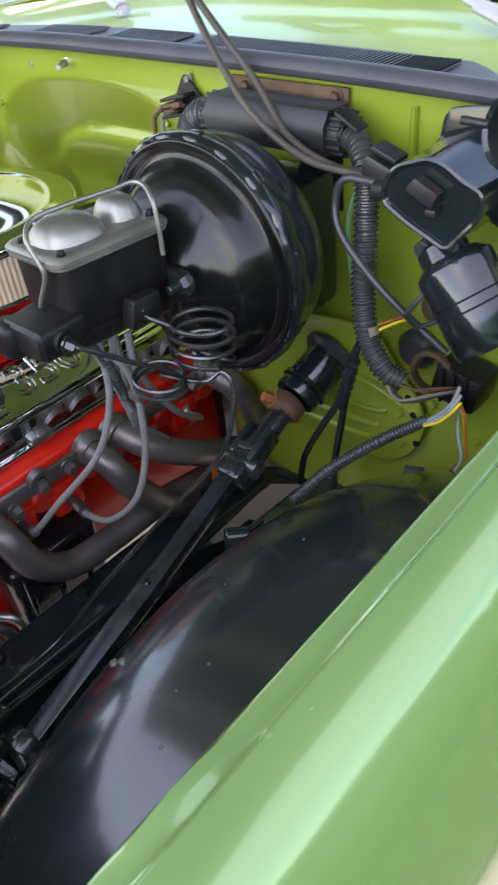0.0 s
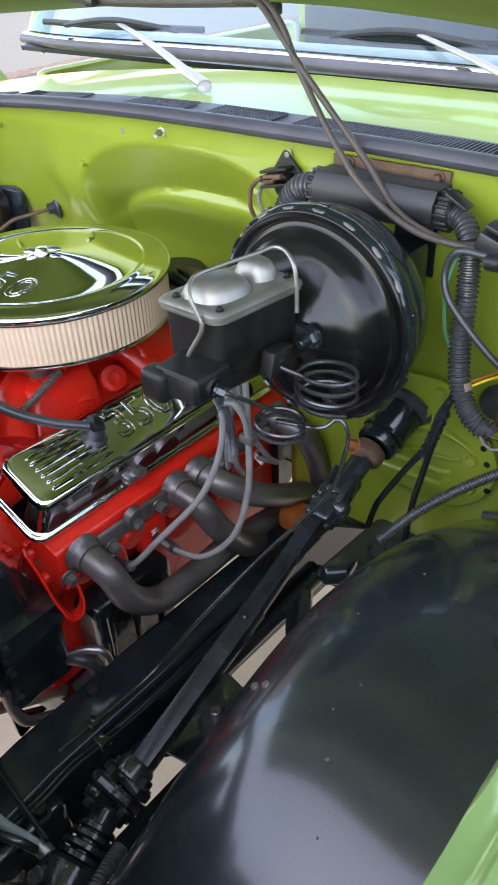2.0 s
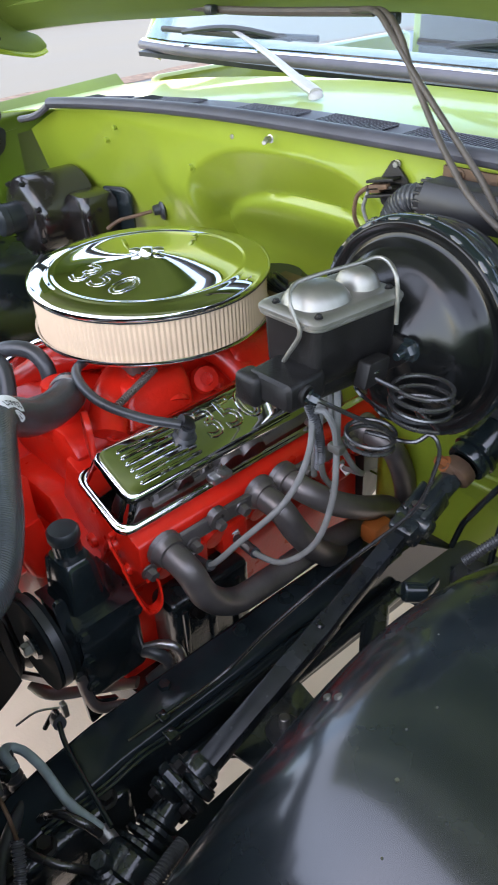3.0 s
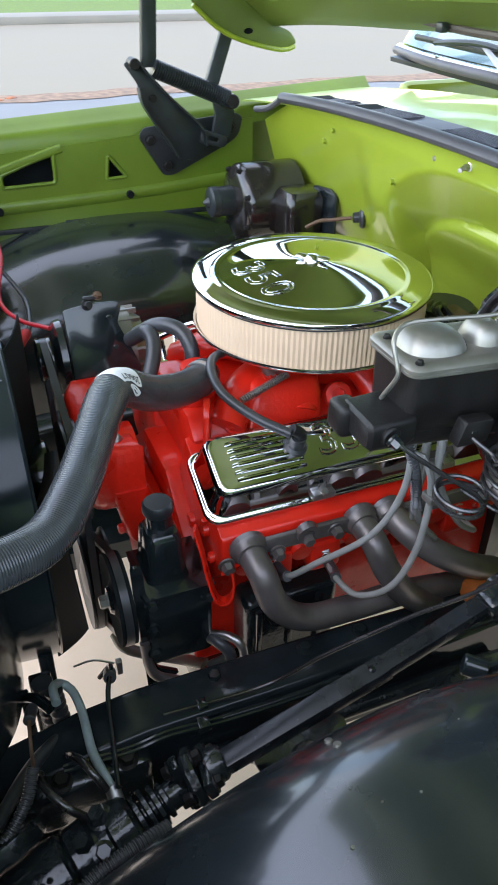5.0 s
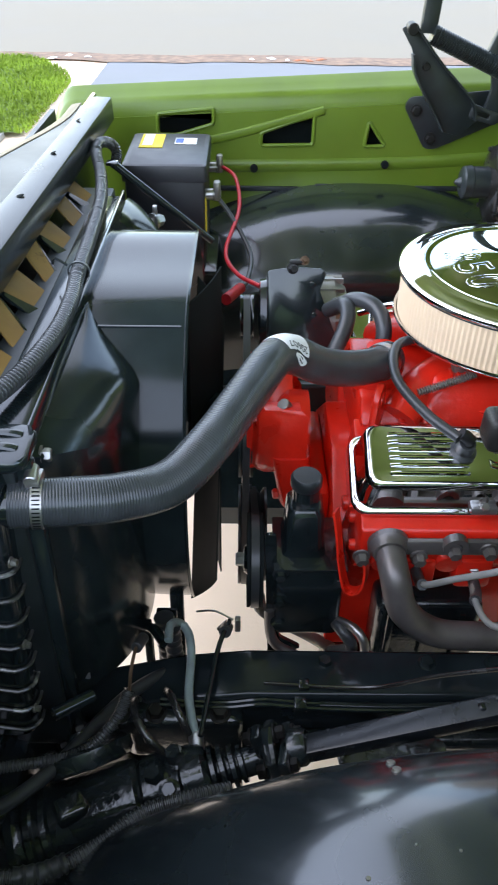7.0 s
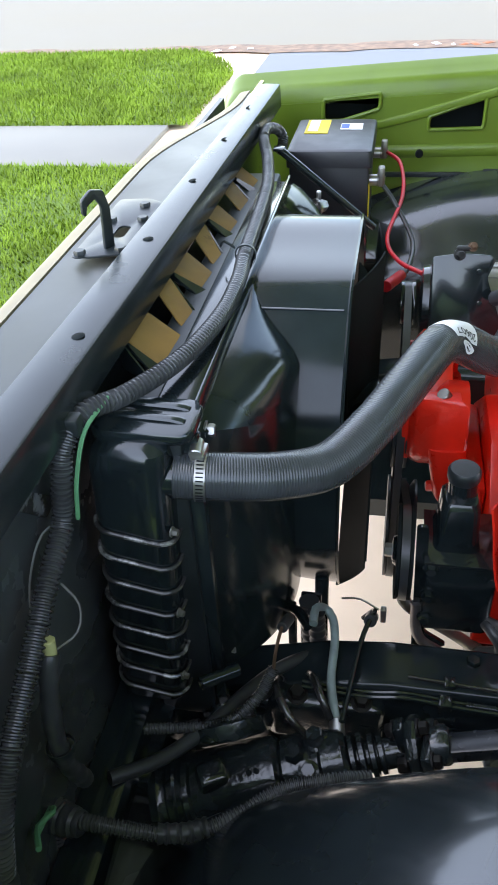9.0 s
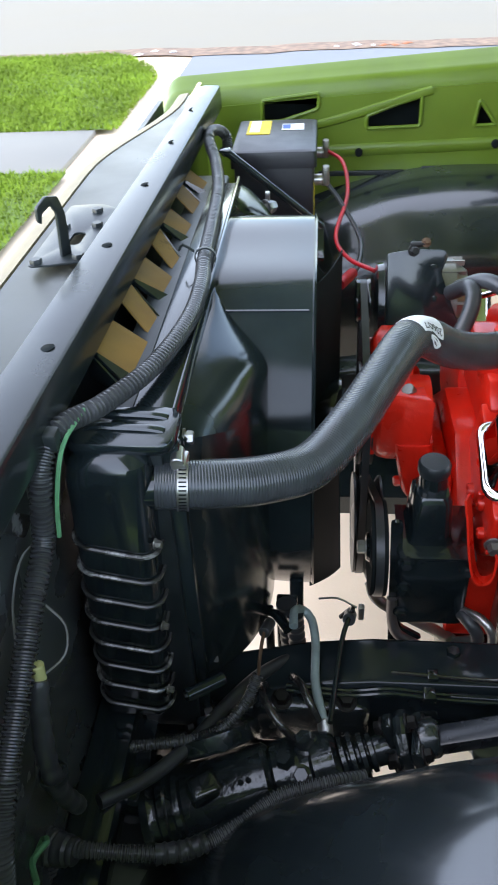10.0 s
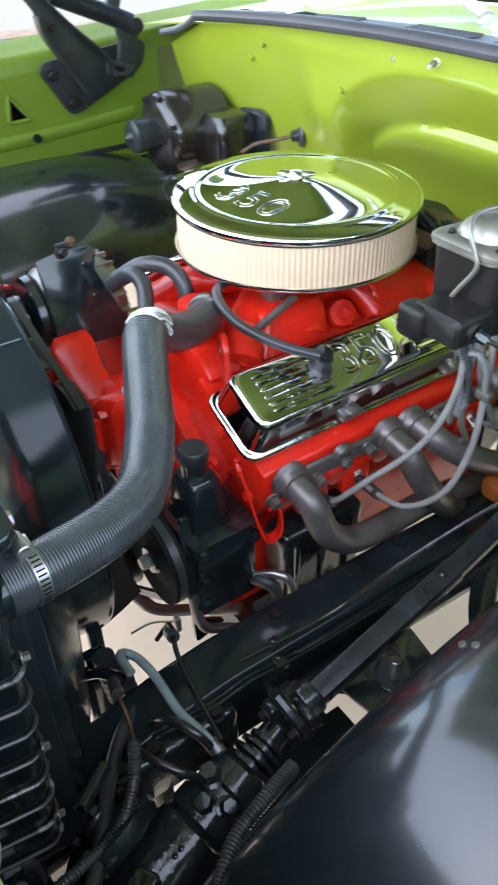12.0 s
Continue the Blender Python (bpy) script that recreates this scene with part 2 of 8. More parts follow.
def merge(bm, other):
    me = bpy.data.meshes.new("tmp")
    other.to_mesh(me)
    other.free()
    bm.from_mesh(me)
    bpy.data.meshes.remove(me)
    return bm


def box(c, size, bevel=0.0, seg=2, m=None, bm=None):
    b = bmesh.new()
    bmesh.ops.create_cube(b, size=1.0)
    bmesh.ops.scale(b, vec=Vector(size), verts=b.verts)
    if bevel:
        bmesh.ops.bevel(b, geom=b.edges[:], offset=bevel, segments=seg, profile=0.5, affect="EDGES")
    if m is not None:
        bmesh.ops.transform(b, matrix=m, verts=b.verts)
    bmesh.ops.translate(b, vec=Vector(c), verts=b.verts)
    return merge(bm, b) if bm else b


def lathe(profile, p, q, seg=32, bm=None, arc=360.0):
    """Turns (radius, height) pairs round the line from p towards q."""
    b = bmesh.new()
    m = frame_of(p, q)
    rings = []
    n = seg if arc >= 360 else seg + 1
    for r, h in profile:
        if r < 1e-6:
            rings.append([b.verts.new(m @ Vector((0, 0, h)))])
        else:
            rings.append([b.verts.new(m @ Vector((r * math.cos(radians(arc) * i / seg), r * math.sin(radians(arc) * i / seg), h))) for i in range(n)])
    for a, c in zip(rings, rings[1:]):
        for i in range(seg):
            j = (i + 1) % len(a) if len(a) > 1 else 0
            k = (i + 1) % len(c) if len(c) > 1 else 0
            vs = [a[i if len(a) > 1 else 0], a[j], c[k], c[i if len(c) > 1 else 0]]
            vs = list(dict.fromkeys(vs))
            if len(vs) > 2:
                try:
                    b.faces.new(vs)
                except ValueError:
                    pass
    return merge(bm, b) if bm else b


def rod(p, q, r, seg=16, bm=None, chamfer=0.0):
    h = (Vector(q) - Vector(p)).length
    c = chamfer or min(r * 0.15, h * 0.2)
    return lathe([(0, 0), (r - c, 0), (r, c), (r, h - c), (r - c, h), (0, h)], p, q, seg, bm)


def hexbolt(p, q, r, bm=None, washer=True):
    """A hexagon head from p to q with its washer."""
    h = (Vector(q) - Vector(p)).length
    b = lathe([(0, 0), (r, 0), (r, h * 0.8), (r * 0.85, h), (0, h)], p, q, 6, bm)
    if washer:
        d = (Vector(q) - Vector(p)).normalized()
        lathe([(r * 1.35, 0), (r * 1.35, h * 0.2), (r * 0.9, h * 0.25)], Vector(p), Vector(p) + d, 16, b)
    return b


def smooth_path(points, step=0.008):
    """A round curve through the points, in even steps."""
    p = [Vector(x) for x in points]
    p = [2 * p[0] - p[1]] + p + [2 * p[-1] - p[-2]]
    out = []
    for a, b, c, d in zip(p, p[1:], p[2:], p[3:]):
        n = max(2, int((c - b).length / step))
        for i in range(n):
            t = i / n
            out.append(0.5 * ((2 * b) + (c - a) * t + (2 * a - 5 * b + 4 * c - d) * t * t + (3 * b - a - 3 * c + d) * t ** 3))
    return out + [p[-2]]


def sweep(points, r, seg=12, step=0.008, ribs=0.0, rib_depth=0.0, bm=None, caps=True, smooth=True, scale=None, radii=None):
    """A tube of radius r along a round curve; ribs: metres from crest to crest."""
    pts = smooth_path(points, min(step, ribs / 4) if ribs else step) if smooth else [Vector(x) for x in points]
    b = bmesh.new()
    uv = b.loops.layers.uv.new("along")
    up = Vector((0, 0, 1))
    tangent = (pts[1] - pts[0]).normalized()
    side = tangent.cross(up)
    if side.length < 0.1:
        side = tangent.cross(Vector((1, 0, 0)))
    side.normalize()
    rings, s, last, lengths = [], 0.0, pts[0], []
    for i, p in enumerate(pts):
        t = (pts[min(i + 1, len(pts) - 1)] - pts[max(i - 1, 0)]).normalized()
        side = (side - t * side.dot(t)).normalized()
        nor = side.cross(t)
        s += (p - last).length
        last = p
        rr = r * (radii(i / (len(pts) - 1)) if radii else 1.0)
        if ribs:
            rr += rib_depth * (1.0 if (s / ribs) % 1.0 < 0.5 else -1.0)
        sx, sy = scale or (1, 1)
        rings.append([b.verts.new(p + side * (rr * sx * math.cos(math.tau * k / seg)) + nor * (rr * sy * math.sin(math.tau * k / seg))) for k in range(seg)])
        lengths.append(s)
    for i, (a, c) in enumerate(zip(rings, rings[1:])):
        for k in range(seg):
            f = b.faces.new((a[k], a[(k + 1) % seg], c[(k + 1) % seg], c[k]))
            for loop, (u, v) in zip(f.loops, ((k, i), (k + 1, i), (k + 1, i + 1), (k, i + 1))):
                loop[uv].uv = (math.tau * r * u / seg, lengths[v])
    if caps:
        b.faces.new(rings[0][::-1])
        b.faces.new(rings[-1])
    if bm:
        return merge(bm, b)
    return b


def plate(outline, thick, m, bevel=0.0, bm=None, holes=()):
    """A flat plate from a 2D outline (and hole outlines) of that thickness, set by the matrix m."""
    b = bmesh.new()
    loops = []
    for ring in (outline, *holes):
        vs = [b.verts.new((x, y, 0)) for x, y in ring]
        loops += [b.edges.new((vs[i], vs[(i + 1) % len(vs)])) for i in range(len(vs))]
    if holes:
        bmesh.ops.triangle_fill(b, edges=loops, use_beauty=True)
    else:
        b.faces.new(b.verts[:])
    out = bmesh.ops.extrude_face_region(b, geom=b.faces[:])
    bmesh.ops.translate(b, vec=(0, 0, thick), verts=[g for g in out["geom"] if isinstance(g, bmesh.types.BMVert)])
    bmesh.ops.recalc_face_normals(b, faces=b.faces)
    if bevel:
        rim = [ed for ed in b.edges if len(ed.link_faces) == 2 and ed.calc_face_angle(0) > 1.2 and abs(ed.verts[0].co.z - ed.verts[1].co.z) < 1e-6]
        bmesh.ops.bevel(b, geom=rim, offset=bevel, segments=2, profile=0.5, affect="EDGES")
    bmesh.ops.transform(b, matrix=m, verts=b.verts)
    return merge(bm, b) if bm else b


def rounded(w, h, r, n=5, cx=0.0, cy=0.0):
    """The outline of a rectangle with round corners."""
    out = []
    for sx, sy, a0 in ((1, 1, 0), (-1, 1, 90), (-1, -1, 180), (1, -1, 270)):
        for i in range(n + 1):
            a = radians(a0 + 90 * i / n)
            out.append((cx + sx * (w / 2 - r) + r * math.cos(a), cy + sy * (h / 2 - r) + r * math.sin(a)))
    return out


def soften(points, r, n=4):
    """Rounds the corners of a polygon by about r."""
    out = []
    k = len(points)
    for i in range(k):
        a, b, c = (Vector((*points[(i + j) % k], 0)) for j in (-1, 0, 1))
        u, v = (a - b), (c - b)
        d = min(r, u.length * 0.45, v.length * 0.45)
        p, q = b + u.normalized() * d, b + v.normalized() * d
        for s in range(n + 1):
            t = s / n
            w = p * (1 - t) ** 2 + b * 2 * t * (1 - t) + q * t * t
            out.append((w.x, w.y))
    return out


def sheet(f, us, vs, thick=0.0, bm=None):
    """A surface f(u, v) over a grid, given thickness along its normals."""
    b = bmesh.new()
    grid = [[b.verts.new(f(u, v)) for v in vs] for u in us]
    for i in range(len(us) - 1):
        for j in range(len(vs) - 1):
            b.faces.new((grid[i][j], grid[i + 1][j], grid[i + 1][j + 1], grid[i][j + 1]))
    bmesh.ops.recalc_face_normals(b, faces=b.faces)
    if thick:
        b.normal_update()
        bmesh.ops.solidify(b, geom=b.faces[:], thickness=thick)
    return merge(bm, b) if bm else b


def loft(sections, bm=None, closed=True, caps=True):
    """Joins rings of equal count into a skin."""
    b = bmesh.new()
    rings = [[b.verts.new(p) for p in ring] for ring in sections]
    n = len(rings[0])
    for a, c in zip(rings, rings[1:]):
        for i in range(n if closed else n - 1):
            b.faces.new((a[i], a[(i + 1) % n], c[(i + 1) % n], c[i]))
    if caps and closed:
        b.faces.new(rings[0][::-1])
        b.faces.new(rings[-1])
    return merge(bm, b) if bm else b


def axes(o, x, y):
    """A matrix at o with the given x direction and y roughly as given."""
    x = Vector(x).normalized()
    z = x.cross(Vector(y)).normalized()
    y = z.cross(x)
    return Matrix(((x.x, y.x, z.x, o[0]), (x.y, y.y, z.y, o[1]), (x.z, y.z, z.z, o[2]), (0, 0, 0, 1)))


def lettering(text, size, m, depth=0.0008, outline=0.0, spacing=1.0):
    """Raised lettering as a bmesh; outline: the radius of a bead that follows the letters' edges."""
    cu = bpy.data.curves.new("lettering", "FONT")
    cu.body, cu.size, cu.align_x, cu.align_y, cu.space_character = text, size, "CENTER", "CENTER", spacing
    cu.resolution_u = 5
    if outline:
        cu.fill_mode, cu.bevel_depth, cu.bevel_resolution = "NONE", outline, 2
    else:
        cu.extrude = depth
    ob = bpy.data.objects.new("lettering", cu)
    scene.collection.objects.link(ob)
    me = bpy.data.meshes.new_from_object(ob.evaluated_get(bpy.context.evaluated_depsgraph_get()))
    b = bmesh.new()
    b.from_mesh(me)
    bpy.data.objects.remove(ob)
    bpy.data.curves.remove(cu)
    bpy.data.meshes.remove(me)
    bmesh.ops.transform(b, matrix=m, verts=b.verts)
    return b


def knobbly(bm, amount, scale, seed=0.0):
    """Roughens a casting."""
    bm.normal_update()
    for v in bm.verts:
        v.co += v.normal * amount * noise.noise(v.co * scale + Vector((seed, 0, 0)))
    return bm


def lerp(a, b, t):
    return a + (b - a) * t


def ease(t):
    t = min(1.0, max(0.0, t))
    return t * t * (3 - 2 * t)


def steps(a, b, n):
    return [a + (b - a) * i / n for i in range(n + 1)]

# ---- ground, street, lawns ----
def slab(x0, x1, y0, y1, z0, z1, bevel=0.0):
    return box(((x0 + x1) / 2, (y0 + y1) / 2, (z0 + z1) / 2), (x1 - x0, y1 - y0, z1 - z0), bevel)


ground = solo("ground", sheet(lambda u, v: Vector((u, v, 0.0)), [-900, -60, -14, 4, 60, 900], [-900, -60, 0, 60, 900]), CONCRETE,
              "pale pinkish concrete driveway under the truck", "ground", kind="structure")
road = solo("road", slab(-13.4, -7.0, -120, 120, 0.004, 0.012), STREET, "sunlit pale concrete street beside the driveway", "road", kind="structure")
gutter = solo("gutter", sheet(lambda u, v: Vector((u + 0.05 * math.sin(v * 3.1) + 0.03 * math.sin(v * 9.0), v, 0.016)),
                              [-7.20, -7.0, -6.82], steps(-60, 60, 500)), SOIL, "brown leaf litter along the street gutter", "gutter", kind="structure")
solo("kerb", slab(-14.1, -13.4, -120, 120, 0.0, 0.13, 0.02), WALKWAY, "low pale kerb across the street", "kerb", kind="structure")
far_lawn = solo("far_lawn", slab(-120, -14.1, -120, 120, 0.0, 0.12), TURF, "sunlit lawn across the street", "lawn", kind="structure")
random.seed(5)
for k, y in enumerate((-0.12, -2.44, -2.31, -0.02, -2.12, -0.56, 0.10, -0.37, -0.22)):
    x, w, turn = -6.99 + random.uniform(-0.08, 0.08), random.uniform(0.025, 0.055), random.uniform(0, 3)
    scrap = sheet(lambda u, v: Vector((x + w * (u * math.cos(turn) - 0.6 * v * math.sin(turn)), y + w * (u * math.sin(turn) + 0.6 * v * math.cos(turn)), 0.019 + 0.012 * (1 - u * u) * (1 - v * v))), steps(-1, 1, 4), steps(-1, 1, 4), 0.002)
    solo("litter_scrap" if k % 3 else "dry_leaf", scrap, WHITE if k % 3 else ORANGE, "pale scrap lying in the leaf litter of the gutter" if k % 3 else "orange dry leaf lying in the gutter litter", "scrap" if k % 3 else "leaf", "gutter scraps")
apron = solo("driveway_apron", slab(-6.86, -4.75, -1.9, 30, 0.004, 0.010), APRON, "damp grey concrete driveway apron", "driveway", kind="structure")
# Lawn out of view, added to darken what the near wing's side reflects.
side_lawn = solo("side_lawn", slab(1.3, 60, -60, 60, 0.0, 0.04), TURF, "unseen lawn added beside the driveway to darken wing reflections", "lawn", kind="structure")
walkway = thing("pavement", (-3.76, -8, 0.0), "pale concrete pavement between two lawns", "pavement", kind="structure")
for i in range(9):
    part("pavement_slab", slab(-4.22, -3.33, -2.2 - 1.52 * i - 1.512, -2.2 - 1.52 * i, 0.0, 0.035, 0.006), WALKWAY, walkway)


def lawn(name, inside, x0, x1, y0, y1, count, label, seed):
    """Turf with single blades of grass."""
    rng = np.random.default_rng(seed)
    th = thing(name, ((x0 + x1) / 2, (y0 + y1) / 2, 0), label, "lawn", kind="stuff")
    us, vs = steps(x0, x1, 60), steps(y0, y1, 60)
    b = bmesh.new()
    grid = {}
    for i, u in enumerate(us):
        for j, v in enumerate(vs):
            if inside(u, v):
                grid[i, j] = b.verts.new((u, v, 0.035 + 0.012 * noise.noise((u * 1.3, v * 1.3, 0))))
    for (i, j) in list(grid):
        q = [grid.get(k) for k in ((i, j), (i + 1, j), (i + 1, j + 1), (i, j + 1))]
        if all(q):
            b.faces.new(q)
    part("turf", b, TURF, th)
    xy = rng.uniform((x0, y0), (x1, y1), (count, 2))
    xy = np.array([p for p in xy if inside(*p)])
    n = len(xy)
    ang, h, lean = rng.uniform(0, math.tau, n), rng.uniform(0.016, 0.045, n), rng.uniform(0.01, 0.035, n)
    w = rng.uniform(0.004, 0.008, n)
    c, s = np.cos(ang), np.sin(ang)
    z0 = np.full(n, 0.03)
    a = np.stack([xy[:, 0] - s * w, xy[:, 1] + c * w, z0], 1)
    d = np.stack([xy[:, 0] + s * w, xy[:, 1] - c * w, z0], 1)
    t = np.stack([xy[:, 0] + c * lean, xy[:, 1] + s * lean, z0 + h], 1)
    verts = np.stack([a, d, t], 1).reshape(-1, 3) - np.array(th.location)
    me = bpy.data.meshes.new("grass_blades")
    me.from_pydata(verts.tolist(), [], np.arange(3 * n).reshape(-1, 3).tolist())
    me.materials.append(GRASS_BLADE)
    ob = new("grass_blades", me)
    ob.parent = th
    tagged(ob, kind="stuff")


GRASS_BLADE = material("grass_blade", (0.185, 0.275, 0.03), 0.7, vary=0.3, scale=2.5, spec=0.12)
lawn("lawn", lambda x, y: y < -2.05 - 0.35 * max(0.0, (-5.6 - x)) ** 2 and x > -6.9, -6.95, -4.22, -8.0, -1.9, 100000,
     "thick mown green lawn with a rounded end beside the street", 3)
lawn("lawn", lambda x, y: True, -3.33, 1.5, -6.0, -2.15, 100000, "thick mown green lawn in front of the truck", 4)

# Unseen hedge, added so that glossy parts reflect something dark on this side.
rng = np.random.default_rng(8)
hb = bmesh.new()
for i in range(170):
    x, y, z, r = 10.5 + rng.uniform(-0.7, 1.2), -20 + 40 * i / 169, rng.uniform(0.2, 2.2), rng.uniform(0.55, 0.95)
    b = bmesh.new()
    bmesh.ops.create_icosphere(b, subdivisions=2, radius=r)
    for v in b.verts:
        v.co *= 1 + 0.35 * noise.noise(v.co * 2.3 + Vector((i * 3.1, 0, 0)))
    bmesh.ops.translate(b, vec=(x, y, max(z, r * 0.4)), verts=b.verts)
    merge(hb, b)
hedge = solo("hedge", hb, TURF, "dark green hedge, unseen, added for dark reflections on the truck", "hedge", kind="stuff")

# ---- the truck's body ----
body = thing("pickup_truck", (0, 0, 0.0), "lime green pickup truck with its bonnet raised over the engine bay", "truck")


def firewall_depth(x, z):
    lean = 0.30 * max(0.0, 1.075 - z) * ease((0.26 - x) / 0.12)
    lean = min(lean, 0.075)
    left, right = max(0.0, 0.05 - x), max(0.0, x - 0.10)
    down = 1.077 - 0.75 * left ** 2 - 9.0 * left ** 4 - 1.9 * right ** 2 - z
    ends = ease((x + 0.222) / 0.035) * ease((0.29 - x) / 0.09)
    hollow = 0.056 * min(1.0, max(0.0, down) / 0.085) * ends
    ledge = 0.008 * ease((down - 0.085) / 0.02) * (1 - 0.7 * ease((down - 0.105) / 0.06)) * ends
    swell = 0.012 * ease((0.98 - z) / 0.05) * ease((x - 0.52) / 0.05)
    return (1 - 0.45 * ease((x + 0.33) / 0.08)) * lean + hollow - ledge + 0.035 * ease((0.98 - z) / 0.12) * ease((0.31 - abs(x + 0.03)) / 0.10) - swell


def firewall_top(x):
    return 1.117 - 0.075 * max(0.0, abs(x - 0.25) - 0.1) ** 2 - 0.25 * max(0.0, -0.60 - x)


part("firewall", sheet(lambda x, t: Vector((x, firewall_depth(x, lerp(0.52, firewall_top(x), t)), lerp(0.52, firewall_top(x), t))), steps(-0.775, 0.92, 200), steps(0, 1, 100), 0.004), GREEN, body)
part("cowl_side", sheet(lambda x, z: Vector((x, 0.17, z)), steps(-0.87, -0.76, 2), steps(0.7, 1.04, 2), 0.003), GREEN_SHADED, body)
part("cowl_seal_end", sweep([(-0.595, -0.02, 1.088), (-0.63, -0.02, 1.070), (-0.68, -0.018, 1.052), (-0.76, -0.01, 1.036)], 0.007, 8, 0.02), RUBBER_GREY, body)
part("floor_toe_board", sheet(lambda x, t: Vector((x, 0.07 + 0.3 * t, 0.52 - 0.18 * t)), steps(-0.8, 0.9, 2), steps(0, 1, 2), 0.004), GREEN_SHADED, body)


# beads and bolts pressed into the firewall beside the brake booster
for x, z0, z1 in ((0.592, 1.035, 1.098), (0.634, 1.045, 1.098), (0.70, 0.88, 0.96), (0.735, 0.90, 1.02)):
    part("firewall_bead", sweep([(x, firewall_depth(x, z0) - 0.001, z0), (x, firewall_depth(x, (z0 + z1) / 2) - 0.003, (z0 + z1) / 2), (x, firewall_depth(x, z1) - 0.001, z1)], 0.007, 10, 0.01, scale=(1.0, 0.5)), GREEN, body)
for x, z in ((0.655, 0.955), (0.668, 0.905), (0.745, 0.845), (0.64, 0.765), (0.70, 0.735), (0.775, 0.80), (0.20, 1.03), (-0.18, 1.02), (-0.45, 1.03)):
    part("firewall_bolt", hexbolt((x, firewall_depth(x, z) + 0.001, z), (x, firewall_depth(x, z) - 0.007, z), 0.006), GREEN, body)


def seal_z(x):
    return 1.128 - 0.075 * max(0.0, abs(x - 0.25) - 0.1) ** 2


part("cowl_seal", sweep([(x, -0.022 + 0.02 * abs(x / 0.9) ** 3, seal_z(x) + 0.001) for x in steps(-0.60, 0.95, 14)], 0.0125, 10, 0.03, scale=(1.1, 0.85)), RUBBER_GREY, body, "weathered grey rubber cowl seal")


def cowl(x, t):
    y = lerp(-0.004, 0.31, t) + 0.03 * (1 - abs(x / 0.9) ** 2) * t
    z = seal_z(x) - 0.012 + 0.012 * t
    return Vector((x, y, z))


part("cowl_panel", sheet(lambda x, t: cowl(x, t), steps(-0.86, 0.96, 50), steps(0, 1, 10), 0.003), COWL, body)
vent = part("cowl_vent", sheet(lambda x, t: cowl(x, 0.03 + 0.24 * t * min(1.0, ((0.655 - abs(x - 0.02)) / 0.07 + 0.02)) ** 0.5) + Vector((0, 0, 0.005 + 0.002 * math.sin(math.pi * t))), steps(-0.63, 0.67, 60), steps(0, 1, 6), 0.003), RUBBER_GREY, body, "dark grey plastic cowl vent")
for x0, x1 in ((-0.55, -0.42), (-0.36, -0.2), (-0.08, 0.05), (0.1, 0.22), (0.26, 0.60)):
    g = bmesh.new()
    for x in steps(x0, x1, int((x1 - x0) / 0.006)):
        p, q = cowl(x, 0.075) + Vector((0, 0, 0.0095)), cowl(x, 0.215) + Vector((0, 0, 0.0095))
        box((p + q) / 2, (0.0018, (q - p).length, 0.002), bm=g)
    for t in steps(0.075, 0.215, 7):
        p, q = cowl(x0, t) + Vector((0, 0, 0.0098)), cowl(x1, t) + Vector((0, 0, 0.0098))
        rod(p, q, 0.0011, 4, g)
    part("vent_grille", g, RUBBER_GREY, vent)
    # Dark sheet stands in for the shade below the grille bars.
    part("vent_shade_sheet", box((cowl((x0 + x1) / 2, 0.145) + Vector((0, 0, 0.0075))), (x1 - x0, 0.046, 0.0012)), DARK, vent)


def strip_line(x, up=0.0, back=0.0):
    return Vector((x, 0.362 + 0.075 * max(0.0, abs(x) - 0.45) ** 2 / 0.2 + back, 1.128 + 0.012 * (1 - (x / 0.9) ** 2) + up))


part("windshield_seal", sweep([strip_line(x) for x in steps(-0.9, 0.95, 12)], 0.011, 10, 0.05), RUBBER_GREY, body)
part("windshield_trim", sweep([strip_line(x, 0.011, 0.004) for x in steps(-0.89, 0.94, 12)], 0.007, 8, 0.05, scale=(1.2, 0.7)), CHROME, body, "bright chrome windshield trim")
part("windshield", sheet(lambda x, t: strip_line(x * (1 - 0.1 * t), 0.018 + 0.46 * t, 0.01 + 0.40 * t), steps(-0.88, 0.93, 24), steps(0, 1, 6), 0.005), GLASS, body).visible_shadow = False
part("dashboard", sheet(lambda x, t: Vector((x, 0.39 + 0.3 * t, 1.12 + 0.015 * math.sin(math.pi * t))), steps(-0.85, 0.9, 6), steps(0, 1, 8), 0.01), SATIN, body)
part("cab_back", box((0.02, 1.55, 0.82), (1.75, 0.06, 0.66), 0.02), GREEN, body)
part("seat_back", box((0.02, 1.40, 0.92), (1.45, 0.14, 0.50), 0.05), SATIN, body)
part("cab_roof", sheet(lambda x, t: Vector((x, 0.78 + 0.85 * t, 1.625 + 0.03 * math.sin(math.pi * t))), steps(-0.82, 0.86, 8), steps(0, 1, 6), 0.02), GREEN, body)
for sx in (-1, 1):
    c = 0.02
    part("windshield_pillar", sweep([(c + sx * 0.915, 0.46, 1.10), (c + sx * 0.87, 0.62, 1.38), (c + sx * 0.80, 0.86, 1.63)], 0.028, 10, 0.05), GREEN, body)
    part("cab_side", box((c + sx * 0.93, 1.02, 0.72), (0.05, 1.10, 0.66), 0.02), GREEN, body)


